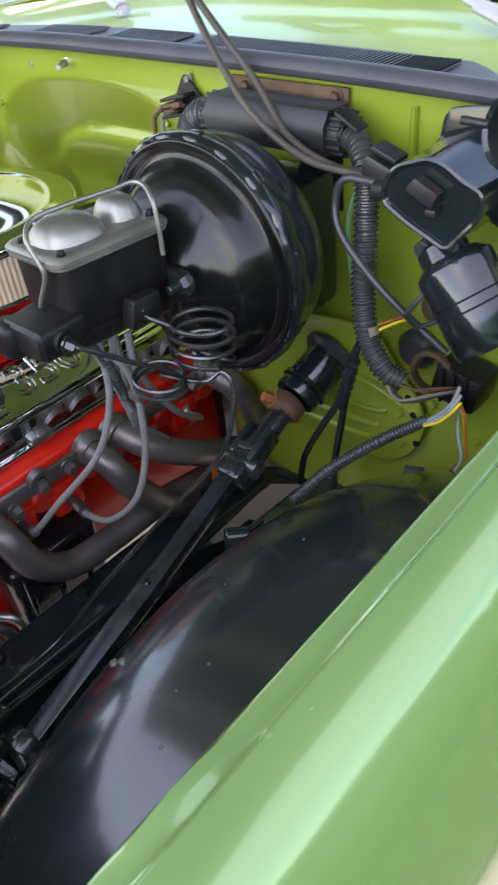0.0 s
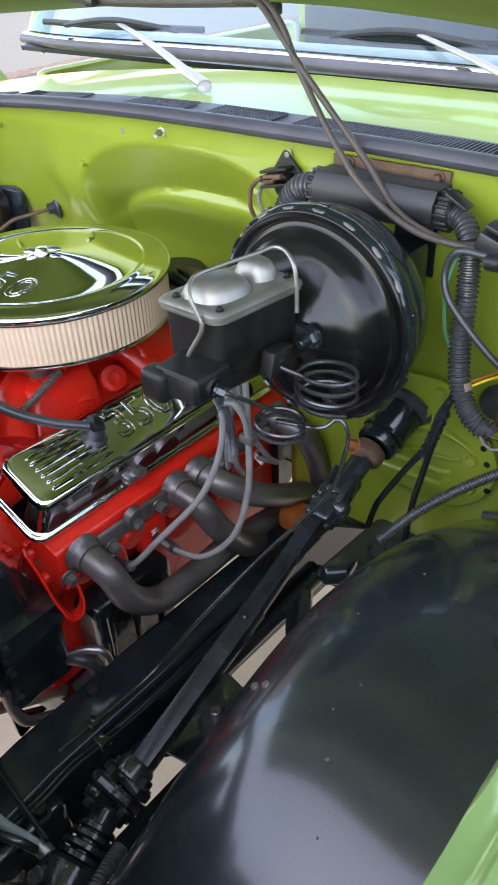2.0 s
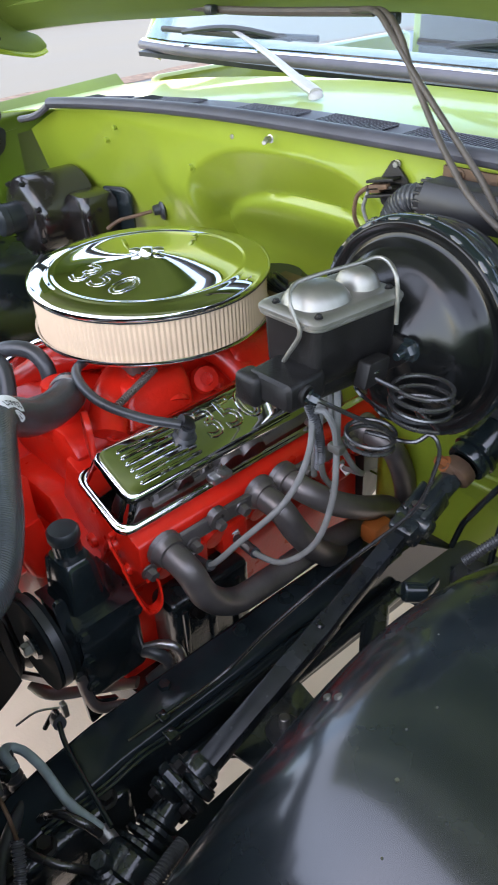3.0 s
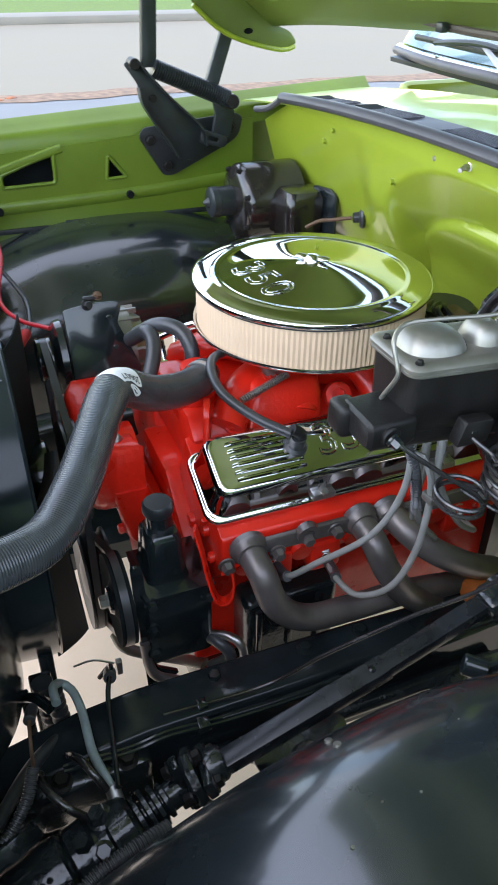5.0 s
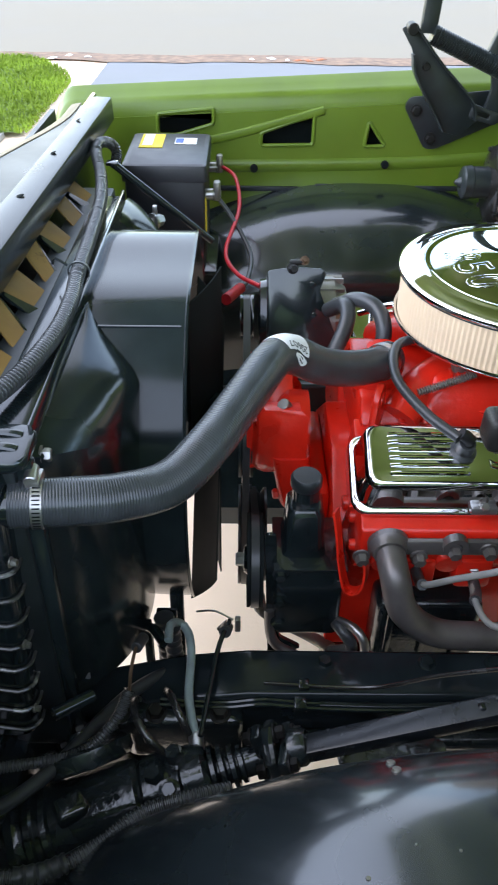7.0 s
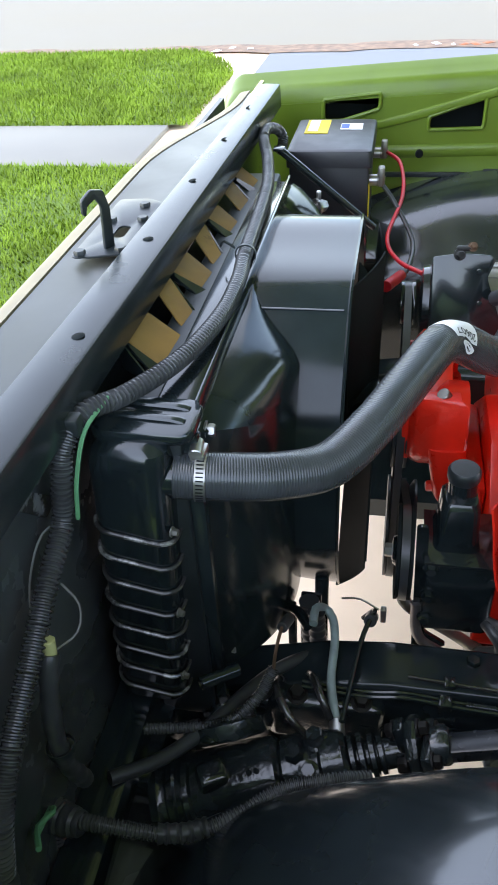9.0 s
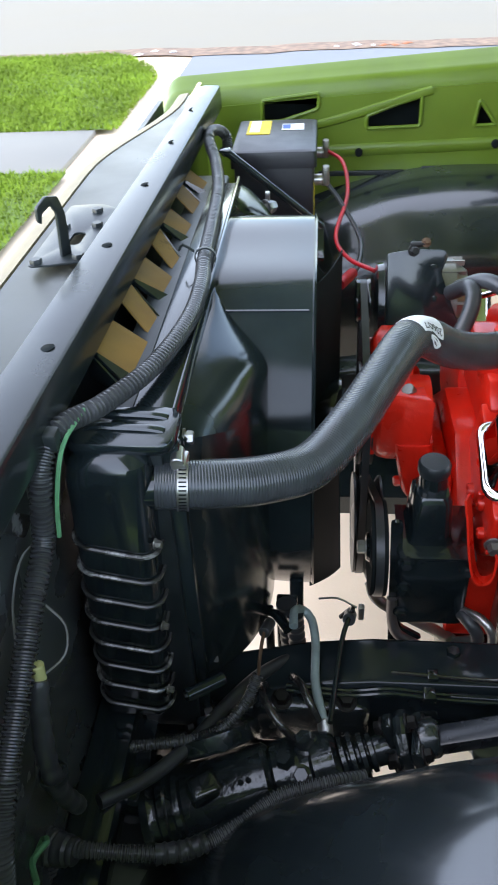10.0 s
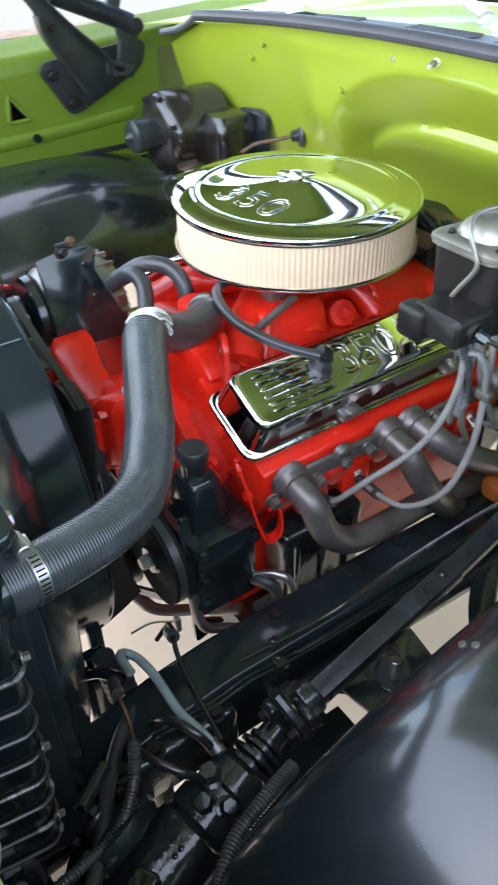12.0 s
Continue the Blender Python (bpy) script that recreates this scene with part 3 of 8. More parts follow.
# wings: flange, crowned top and outer side, with a slight rise to the rear
def wing_section(y, side):
    if side > 0:
        z = 1.048 + 0.03 * (y + 0.62)
        dent = 0.004 * math.exp(-((y + 0.615) / 0.022) ** 2) - 0.003 * math.exp(-((y + 0.66) / 0.012) ** 2) + 0.0012 * noise.noise((y * 30, 2.0, 0.0))
        pts = [(0.862, z - 0.060), (0.863, z - 0.020), (0.8645, z - 0.0125 + 0.4 * dent), (0.867, z - 0.0105 + dent), (0.874, z - 0.0100 + dent), (0.8775, z - 0.0105 + 0.5 * dent), (0.880, z - 0.009),
               (0.8825, z - 0.002), (0.885, z + 0.0008), (0.893, z + 0.0022), (0.904, z + 0.0022), (0.912, z - 0.0005), (0.9185, z - 0.006), (0.9245, z - 0.015), (0.929, z - 0.028),
               (0.934, z - 0.055), (0.941, z - 0.095), (0.951, z - 0.15), (0.963, z - 0.26), (0.97, z - 0.50)]
    else:
        z = 1.012 + 0.055 * (y + 0.35)
        pts = [(-0.856, z - 0.045), (-0.858, z - 0.014), (-0.864, z - 0.004), (-0.870, z - 0.001), (-0.884, z + 0.009), (-0.897, z + 0.0190), (-0.902, z + 0.0210), (-0.908, z + 0.0190),
               (-0.930, z + 0.002), (-0.967, z - 0.035), (-0.986, z - 0.08), (-1.0, z - 0.15), (-1.01, z - 0.28), (-1.0, z - 0.5)]
        if y < -1.02:
            pts = [(x, zz - 24.0 * (y + 1.02) ** 2) for x, zz in pts]
    if side > 0 and y < -0.95:
        pts = [(x, zz - 4.0 * (y + 0.95) ** 2) for x, zz in pts]
    return [Vector((x, y, zz)) for x, zz in pts]


for side, y1 in ((1, 0.30), (-1, 0.35)):
    ys = steps(-1.12 if side > 0 else -1.075, y1, 110)
    b = bmesh.new()
    rows = [[b.verts.new(p) for p in wing_section(y, side)] for y in ys]
    for r, s in zip(rows, rows[1:]):
        for i in range(len(r) - 1):
            b.faces.new((r[i], r[i + 1], s[i + 1], s[i]))
    bmesh.ops.recalc_face_normals(b, faces=b.faces)
    bmesh.ops.solidify(b, geom=b.faces[:], thickness=0.002)
    part("wing", b, OUTER if side > 0 else GREEN_SHADED, body)

# inner panel of the far wing, with its stamped openings
panel_m = axes((-0.853, 0, 0), (0, 1, 0), (0, 0, 1))
openings = [soften([(-0.592, 0.884), (-0.471, 0.887), (-0.471, 0.954), (-0.592, 0.912)], 0.010),
            soften([(-0.352, 0.884), (-0.303, 0.886), (-0.345, 0.940)], 0.008),
            soften([(-0.828, 0.905), (-0.785, 0.905), (-0.700, 0.930), (-0.700, 0.963), (-0.828, 0.950)], 0.010)]
inner = part("inner_wing_panel", plate([(-1.02, 0.76), (0.02, 0.76), (0.02, 1.0), (-0.35, 0.972), (-1.02, 0.935)], 0.003, panel_m, holes=openings), GREEN_SHADED, body)
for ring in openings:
    part("pressed_rim", sweep([panel_m @ Vector((x, y, 0.003)) for x, y in ring] + [panel_m @ Vector((*ring[0], 0.003))], 0.0045, 8, 0.02), GREEN_SHADED, inner)
part("stiffening_rib", sweep([(-0.850, -0.80, 0.878), (-0.850, -0.66, 0.905), (-0.850, -0.45, 0.962)], 0.010, 8, 0.02, scale=(0.5, 1.0)), GREEN_SHADED, inner)
part("lower_rib", sweep([(-0.850, -0.72, 0.835), (-0.850, -0.3, 0.846), (-0.850, -0.05, 0.862)], 0.012, 8, 0.03, scale=(0.4, 1.2)), GREEN_SHADED, inner)
for y, z in ((-0.607, 0.834), (-0.300, 0.846)):
    part("panel_plug", rod((-0.852, y, z), (-0.837, y, z), 0.009), DARK, inner)
for y0, y1, z in ((-0.46, -0.26, 0.792), (-0.22, -0.06, 0.790), (-0.70, -0.50, 0.785)):
    part("sealer_strip", box((-0.848, (y0 + y1) / 2, z), (0.006, y1 - y0, 0.012), 0.002), SATIN, inner)
# Dark sheet stands in for the shade inside the wing, behind its openings.
part("wing_shade_sheet", box((-0.93, -0.5, 0.845), (0.02, 1.05, 0.21)), DARK, inner)
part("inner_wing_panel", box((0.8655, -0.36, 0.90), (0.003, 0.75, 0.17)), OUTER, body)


# wheel houses
def liner_point(y, s, side):
    d = y + 0.369
    rise = 0.826 - (0.82 * d * d if d > 0 else 1.383 * abs(d) ** 2.2)
    if side < 0:
        rise = 0.800 - 0.60 * abs(y + 0.34) ** 2.2
    foot = 0.582 - 0.198 * max(0.0, -0.5 - y) ** 2 + 0.481 * max(0.0, y + 0.4) ** 2
    r, rx = (0.105, 0.165) if side > 0 else (0.17, 0.235)
    if s < 0.2:
        x, z = foot, lerp(0.22, rise - r, s / 0.2)
    elif s < 0.75:
        a = (s - 0.2) / 0.55 * math.pi / 2
        x, z = foot + rx * (1 - math.cos(a)), rise - r + r * math.sin(a)
    else:
        t = (s - 0.75) / 0.25
        x, z = lerp(foot + rx, 0.862, t), rise
    dent = 0.0022 * noise.noise((x * 8, y * 8, z * 5))
    return Vector((side * x if side > 0 else -x + 0.01, y, z + dent))


for side in (1, -1):
    part("wheel_house", sheet(lambda y, s: liner_point(y, s, side), steps(-0.93, 0.0, 70), steps(0, 1, 50), 0.003), LINER, body, "glossy black wheel house")

# bonnet, raised on its hinges
HOOD_LOW, HOOD_HIGH = Vector((0.03, 0.05, 1.248)), Vector((0.03, -1.05, 2.06))


def hood_point(x, t, lift=0.0):
    p = HOOD_LOW.lerp(HOOD_HIGH, t)
    n = Vector((0, 0.743, 0.669))
    crown = -0.075 * (x / 0.8) ** 2 + 0.030 * ease((x + 0.35) / 0.7)
    return Vector((x * (1 + 0.12 * ease((t - 0.45) / 0.1)), p.y, p.z)) + n * (crown + lift)


hood = part("hood", sheet(lambda x, t: hood_point(x, t, 0.026), steps(-0.80, 0.84, 30), steps(0.0, 1, 24), 0.003), GREEN, body, "raised lime green bonnet")
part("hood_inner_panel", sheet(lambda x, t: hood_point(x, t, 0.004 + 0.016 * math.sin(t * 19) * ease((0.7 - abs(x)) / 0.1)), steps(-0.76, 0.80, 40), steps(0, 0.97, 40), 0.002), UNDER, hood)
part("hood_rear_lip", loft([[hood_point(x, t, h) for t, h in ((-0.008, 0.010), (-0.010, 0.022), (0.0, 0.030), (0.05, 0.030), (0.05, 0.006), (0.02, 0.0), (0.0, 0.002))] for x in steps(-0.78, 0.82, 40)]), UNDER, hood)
# corner tab of the bonnet beside the hinge, with a slot
tab = soften([(-0.173, 1.251), (-0.122, 1.210), (-0.064, 1.183), (0.028, 1.162), (0.068, 1.173), (0.049, 1.198), (0.002, 1.215), (-0.032, 1.238), (-0.047, 1.263), (-0.10, 1.33), (-0.20, 1.34)], 0.012)
slot = [(-0.048 + 0.011 * math.cos(a), 1.200 + 0.006 * math.sin(a)) for a in steps(0, math.tau * 9 / 10, 9)]
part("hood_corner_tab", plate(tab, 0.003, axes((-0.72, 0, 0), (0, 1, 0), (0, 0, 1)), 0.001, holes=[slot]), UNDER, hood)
part("tab_edge", sweep([(-0.715, y, z) for y, z in ((-0.173, 1.251), (-0.122, 1.210), (-0.064, 1.183), (0.028, 1.162), (0.060, 1.168))], 0.005, 8, 0.02), GREEN, hood)
# Dark plate added behind the slot so that it looks shaded.
part("tab_slot_shade", box((-0.726, -0.048, 1.200), (0.003, 0.03, 0.018)), DARK, hood)

# frame rails and crossmember under the engine
for sx in (1, -1):
    rail = part("frame_rail", loft([[Vector((sx * (0.366 + dx) + 0.01 * (sx < 0), y, top - 0.063 + z)) for dx, z in rounded(0.072, 0.134, 0.008, 5)]
                                    for y, top in ((-1.0, 0.50), (-0.80, 0.52), (-0.70, 0.548), (-0.62, 0.558), (-0.3, 0.556), (-0.06, 0.545), (0.05, 0.46), (0.4, 0.38))]), FRAME, body, "glossy black frame rail", 50)
    if sx > 0:
        for y in (-0.387, -0.30, -0.52):
            part("rail_bolt", hexbolt((0.352, y, 0.559), (0.352, y, 0.568), 0.009), BLACK, rail)
part("crossmember", box((0.0, -0.395, 0.350), (0.62, 0.20, 0.09), 0.014), BLACK, body)
part("crossmember_brace", sweep([(0.095, -0.602, 0.407), (0.142, -0.590, 0.414), (0.190, -0.522, 0.416), (0.225, -0.492, 0.430)], 0.009, 10, 0.008, scale=(1.3, 0.6)), HEADER, body)
for sx in (-1, 1):
    part("lower_control_arm", loft([[Vector((sx * x, y, z)) for y, z in ((-0.55 - w, 0.215), (-0.55 + w, 0.215), (-0.55 + w, 0.165), (-0.55 - w, 0.165))] for x, w in ((0.34, 0.17), (0.40, 0.17), (0.55, 0.12), (0.72, 0.05))]), BLACK, body)
part("front_crossmember", box((0.0, -0.93, 0.50), (1.1, 0.09, 0.06), 0.012), BLACK, body)

# radiator support
def rail_in(x):
    return -0.924 + 0.0225 * (0.585 - x)


def rail_out(x):
    return -0.977 + 0.030 * (0.585 - x)


RAIL_SECTION = ((0, 1.006), (0.02, 1.022), (0.08, 1.026), (0.30, 1.0275), (0.90, 1.0268), (0.975, 1.0255), (1.0, 1.0215), (1.03, 0.987), (1.0, 0.983), (0.965, 0.987), (0.94, 1.010), (0.88, 1.018), (0.10, 1.019), (0.05, 1.005))
support = part("radiator_support", loft([[Vector((x, lerp(rail_out(x), rail_in(x), k), z)) for k, z in RAIL_SECTION]
                                        for x in steps(-0.65, 0.84, 30)]), RAIL, body, "glossy black radiator support rail")
for x in (0.389, 0.154, -0.056, -0.258, -0.46, 0.62):
    part("rail_hole", lathe([(0.0, 0.0005), (0.005, 0.0007), (0.0072, -0.0005)], (x, -0.940 + 0.016 * max(0.0, 0.16 - x), 1.0278), (x, -0.943, 1.05), 16), DARK, support)
def grille_edge(x):
    return -1.054 + 0.085 * ease((-0.20 - x) / 0.45)


part("grille_top_panel", sheet(lambda x, t: Vector((x, lerp(rail_out(x) + 0.004, grille_edge(x), t), 1.003 + (0.006 if t < 0.1 else 0.0) - 0.004 * t)), steps(-0.70, 0.84, 30), steps(0, 1, 10), 0.003), GRILLE, body)
part("grille_edge", sheet(lambda x, t: Vector((x, grille_edge(x) - 0.003 - 0.028 * t, 1.000 - 0.004 * t - 0.010 * t ** 6)), steps(-0.72, 0.86, 30), steps(0, 1, 8), 0.004), STRIP, body, "faded tan grille edge strip")
part("grille_shell", sheet(lambda x, t: Vector((x, grille_edge(x) - 0.032 - 0.03 * math.sin(math.pi * t), 0.985 - 0.37 * t)), steps(-0.72, 0.86, 20), steps(0, 1, 8), 0.006), SATIN, body)
part("front_valance", box((0.0, -1.10, 0.58), (1.7, 0.05, 0.12), 0.02), SATIN, body)
part("support_side_panel", box((0.60, -0.962, 0.63), (0.64, 0.012, 0.74), 0.004), PANEL, body)
part("panel_tab", plate(soften([(0.480, 0.905), (0.520, 0.945), (0.545, 0.945), (0.505, 0.900)], 0.006), 0.004, axes((0, -0.952, 0), (1, 0, 0), (0, 0, 1))), WORN, body)
part("grille_back", box((0.0, -1.04, 0.73), (1.5, 0.01, 0.50)), SATIN, body)
part("support_side_panel", box((-0.60, -0.962, 0.75), (0.44, 0.012, 0.50), 0.004), BLACK, body)
part("support_lower_bar", box((0.0, -0.93, 0.545), (1.4, 0.05, 0.05), 0.006), BLACK, body)
part("splash_shield", sheet(lambda x, t: Vector((x, lerp(-0.958, -0.74, t), 0.50 - 0.05 * t)), steps(0.60, 0.95, 6), steps(0, 1, 6), 0.003), PANEL, body)
part("splash_shield", sheet(lambda x, t: Vector((x, lerp(-0.965, -0.83, t), 0.455 - 0.03 * t)), steps(0.44, 0.62, 4), steps(0, 1, 4), 0.003), PANEL, body)
part("frame_horn", loft([[Vector((x + dx, y, z)) for dx, z in ((-0.03, z0), (0.03, z0), (0.03, z0 - 0.10), (-0.03, z0 - 0.10))] for x, y, z0 in ((0.385, -0.72, 0.47), (0.395, -0.84, 0.47), (0.405, -0.94, 0.48), (0.41, -1.05, 0.48))]), BLACK, body)

# front wheels under the wheel houses
for sx in (-1, 1):
    wheel = part("wheel", lathe([(0.0, -0.05), (0.06, -0.05), (0.09, -0.02), (0.17, -0.03), (0.19, -0.10), (0.20, -0.10), (0.20, 0.10), (0.06, 0.06), (0, 0.06)], (sx * 0.84, -0.46, 0.345), (sx * -1.0, -0.46, 0.345), 32), STEEL, body)
    part("tyre", lathe([(0.20, -0.10), (0.27, -0.115), (0.325, -0.105), (0.343, -0.08), (0.345, 0.0), (0.343, 0.08), (0.325, 0.105), (0.27, 0.115), (0.20, 0.10), (0.20, -0.10)], (sx * 0.84, -0.46, 0.345), (sx * -1.0, -0.46, 0.345), 48), RUBBER, wheel)

# ---- engine ----
EX = 0.02
engine = thing("engine", (EX, -0.24, 0.42), "bright red small vee-eight engine with chrome valve covers", "engine")


def prism(section, y0, y1, n=1, bevel=0.0, bm=None):
    """A bar of constant section, given as (x, z) pairs, from y0 to y1."""
    b = loft([[Vector((x, y, z)) for x, z in section] for y in steps(y0, y1, n)])
    bmesh.ops.recalc_face_normals(b, faces=b.faces)
    if bevel:
        bmesh.ops.bevel(b, geom=[ed for ed in b.edges if len(ed.link_faces) == 2 and ed.calc_face_angle(0) > 0.3], offset=bevel, segments=2, profile=0.5, affect="EDGES")
    return merge(bm, b) if bm else b


def mirror_x(section, s):
    return [(EX + s * x, z) for x, z in section]


part("block", prism([(EX - 0.17, 0.62), (EX - 0.06, 0.71), (EX + 0.06, 0.71), (EX + 0.17, 0.62), (EX + 0.185, 0.56), (EX + 0.19, 0.42), (EX - 0.19, 0.42), (EX - 0.185, 0.56)], -0.50, 0.03, 1, 0.008), RED, engine)
part("oil_pan", prism([(EX - 0.13, 0.46), (EX + 0.13, 0.46), (EX + 0.11, 0.33), (EX - 0.11, 0.33)], -0.46, 0.02, 1, 0.012), BLACK, engine)
part("timing_cover", prism([(EX - 0.11, 0.66), (EX + 0.11, 0.66), (EX + 0.12, 0.50), (EX + 0.06, 0.44), (EX - 0.06, 0.44), (EX - 0.12, 0.50)], -0.535, -0.50, 1, 0.01), RED, engine)
for s in (1, -1):
    head = part("cylinder_head", prism(mirror_x([(0.095, 0.785), (0.128, 0.772), (0.232, 0.723), (0.248, 0.716), (0.254, 0.665), (0.236, 0.645), (0.215, 0.618), (0.165, 0.595), (0.06, 0.70)], s), -0.478, 0.005, 1, 0.005), RED, engine)
    if s > 0:
        for y in (-0.444, -0.36, -0.277, -0.232, -0.14, -0.05):
            part("casting_boss", lathe([(0.0, 0.0), (0.019, 0.0), (0.017, 0.012), (0, 0.013)], (EX + 0.246, y, 0.668), (EX + 0.30, y, 0.655), 14), RED, head)
        for y in (-0.40, -0.325, -0.19, -0.10):
            part("plug_boss", box((EX + 0.245, y, 0.648), (0.03, 0.05, 0.05), 0.008), RED, head)
        for y, z in ((-0.400, 0.668), (-0.325, 0.655), (-0.185, 0.66), (-0.10, 0.66)):
            plug = part("spark_plug", rod((EX + 0.25, y, z), (EX + 0.276, y - 0.004, z - 0.01), 0.0045), WHITE, head)
            part("plug_hexagon", hexbolt((EX + 0.248, y, z + 0.001), (EX + 0.259, y - 0.002, z - 0.003), 0.0105), STEEL, plug)


# chrome valve covers
def valve_cover(s, name="valve_cover"):
    p1, p2 = Vector((EX + s * 0.232, 0, 0.728)), Vector((EX + s * 0.128, 0, 0.777))
    along = (p2 - p1).normalized()
    up = Vector((along.z * s, 0, -along.x * s)) if s > 0 else Vector((along.z * s, 0, -along.x * s))
    if up.z < 0:
        up = -up
    w = (p2 - p1).length

    def pt(a, y, h):
        q = p1 + along * a + up * h
        return Vector((q.x, y, q.z))

    y0, y1 = -0.490, 0.0
    rings = []
    for inset, h in ((0.0, 0.0), (0.0, 0.003), (0.0015, 0.0052), (0.004, 0.0064), (0.0065, 0.0072), (0.0085, 0.0100), (0.0118, 0.050), (0.0138, 0.057), (0.0185, 0.0605), (0.0215, 0.061)):
        rad = max(0.006, 0.022 - inset * 0.3)
        ring = rounded(w - 2 * inset, (y1 - y0) - 2 * inset, rad, 5, w / 2, (y0 + y1) / 2)
        rings.append([pt(a, y, h) for a, y in ring])
    cover = part(name, loft(rings), CHROME, engine, "chrome valve cover", 50)
    if s < 0:
        return
    for a in steps(0.030, 0.084, 5):
        part("cover_flute", sweep([pt(a, -0.445, 0.060), pt(a, -0.44, 0.063), pt(a, -0.36, 0.063), pt(a, -0.352, 0.060)], 0.0024, 8, 0.01), CHROME, cover)
        part("cover_flute", sweep([pt(a, -0.20, 0.060), pt(a, -0.19, 0.063), pt(a, -0.06, 0.063), pt(a, -0.05, 0.060)], 0.0024, 8, 0.01), CHROME, cover)
    m = axes(pt(w / 2 + 0.002, -0.275, 0.0615), (0, 1, 0), along)
    part("raised_number", lettering("350", 0.070, m, outline=0.0014), CHROME, cover)
    for y in (-0.325, -0.13):
        tabs = box(pt(0.006, y, 0.014), (0.02, 0.035, 0.012), 0.004)
        sweep([pt(0.004, y, 0.013), pt(0.012, y, 0.022), pt(0.019, y, 0.046)], 0.006, 8, 0.006, bm=tabs)
        hexbolt(pt(0.004, y, 0.016), pt(0.002, y, 0.026), 0.006, tabs)
        part("hold_down", tabs, STEEL, cover)
    part("breather_grommet", lathe([(0, 0), (0.0165, 0), (0.0165, 0.005), (0.012, 0.009), (0.0105, 0.026), (0, 0.027)], pt(0.06, -0.356, 0.060), pt(0.06, -0.356, 0.08), 20), RUBBER, cover)
    part("breather_elbow", sweep([pt(0.06, -0.356, 0.078), pt(0.06, -0.356, 0.094), pt(0.064, -0.368, 0.102)], 0.0078, 12, 0.006), PLASTIC, cover)


valve_cover(1)
valve_cover(-1)

# intake manifold with its runners
intake = part("intake_manifold", prism([(EX - 0.115, 0.785), (EX - 0.085, 0.812), (EX + 0.085, 0.812), (EX + 0.115, 0.785), (EX + 0.07, 0.72), (EX - 0.07, 0.72)], -0.47, -0.01, 1, 0.008), RED, engine)
part("plenum", box((EX, -0.24, 0.83), (0.15, 0.19, 0.06), 0.016), RED, intake)
for s in (1, -1):
    for y, yb in ((-0.42, -0.315), (-0.31, -0.27), (-0.17, -0.21), (-0.06, -0.165)):
        part("intake_runner", sweep([(EX + s * 0.03, yb, 0.838), (EX + s * 0.075, lerp(yb, y, 0.6), 0.832), (EX + s * 0.115, y, 0.800)], 0.030, 12, 0.01, scale=(1.0, 0.75)), RED, intake, sharp=55)
part("thermostat_base", lathe([(0, 0), (0.038, 0), (0.038, 0.014), (0.030, 0.022), (0, 0.022)], (EX + 0.03, -0.445, 0.806), (EX + 0.03, -0.445, 0.9), 20), RED, intake)
lug = [(0.022 * math.cos(a), 0.026 + 0.022 * math.sin(a)) for a in steps(-0.2, math.pi + 0.2, 12)] + [(-0.034, -0.02), (0.034, -0.02)]
hole = [(0.011 * math.cos(a), 0.026 + 0.011 * math.sin(a)) for a in steps(0, math.tau * 11 / 12, 11)]
part("lifting_lug", plate(lug, 0.009, axes((0.146, -0.448, 0.808), (0.92, -0.38, 0), (0, 0, 1)), 0.0015, holes=[hole]), RED, intake)
for i in range(7):
    part("casting_mark", box((EX + 0.085 + 0.003 * (i % 2), -0.352 + 0.009 * i, 0.853), (0.018, 0.004, 0.004), 0.001), RED, intake)
part("runner_block", loft([[Vector((EX + x + dx, y + dy, z)) for dx, dy in rounded(w, d, 0.012, 3)] for x, y, w, d, z in ((0.098, -0.335, 0.066, 0.120, 0.800), (0.092, -0.330, 0.060, 0.112, 0.832), (0.086, -0.325, 0.050, 0.100, 0.850), (0.084, -0.322, 0.040, 0.088, 0.853))]), RED, intake, sharp=50)
part("runner_block", loft([[Vector((EX + x + dx, y + dy, z)) for dx, dy in rounded(w, d, 0.012, 3)] for x, y, w, d, z in ((0.100, -0.125, 0.066, 0.130, 0.800), (0.094, -0.13, 0.056, 0.118, 0.828), (0.086, -0.135, 0.046, 0.100, 0.845), (0.084, -0.136, 0.036, 0.09, 0.848))]), RED, intake, sharp=50)
part("intake_boss", lathe([(0, 0), (0.021, 0), (0.019, 0.012), (0.010, 0.013), (0.010, 0.004), (0, 0.004)], (EX + 0.112, -0.245, 0.815), (EX + 0.17, -0.262, 0.85), 18), RED, intake)
for y in (-0.43, -0.33, -0.24, -0.13, -0.05):
    part("intake_bolt", hexbolt((EX + 0.112, y + 0.02, 0.795), (EX + 0.118, y + 0.02, 0.806), 0.008), RED, intake)

# carburettor and linkage
carb = part("carburettor", box((EX, -0.24, 0.872), (0.11, 0.16, 0.036), 0.006), ZINC, engine)
for y, z in ((-0.31, 0.868), (-0.25, 0.862), (-0.18, 0.868)):
    part("carburettor_plug", rod((EX + 0.05, y, z), (EX + 0.078, y, z), 0.011, 12), ZINC, carb)
part("fuel_bowl", box((EX + 0.065, -0.335, 0.862), (0.045, 0.03, 0.04), 0.006), ZINC, carb)
part("throttle_lever", plate(soften([(-0.02, -0.022), (0.02, -0.014), (0.016, 0.02), (-0.008, 0.024)], 0.006), 0.003, axes((EX + 0.082, -0.20, 0.868), (0, 1, 0), (0, 0, 1))), ZINC, carb)
part("return_spring", sweep([(0.133, -0.329, 0.867), (0.143, -0.402, 0.844)], 0.0046, 10, 0.003, ribs=0.0034, rib_depth=0.0012), ZINC, carb, "coiled steel throttle return spring")
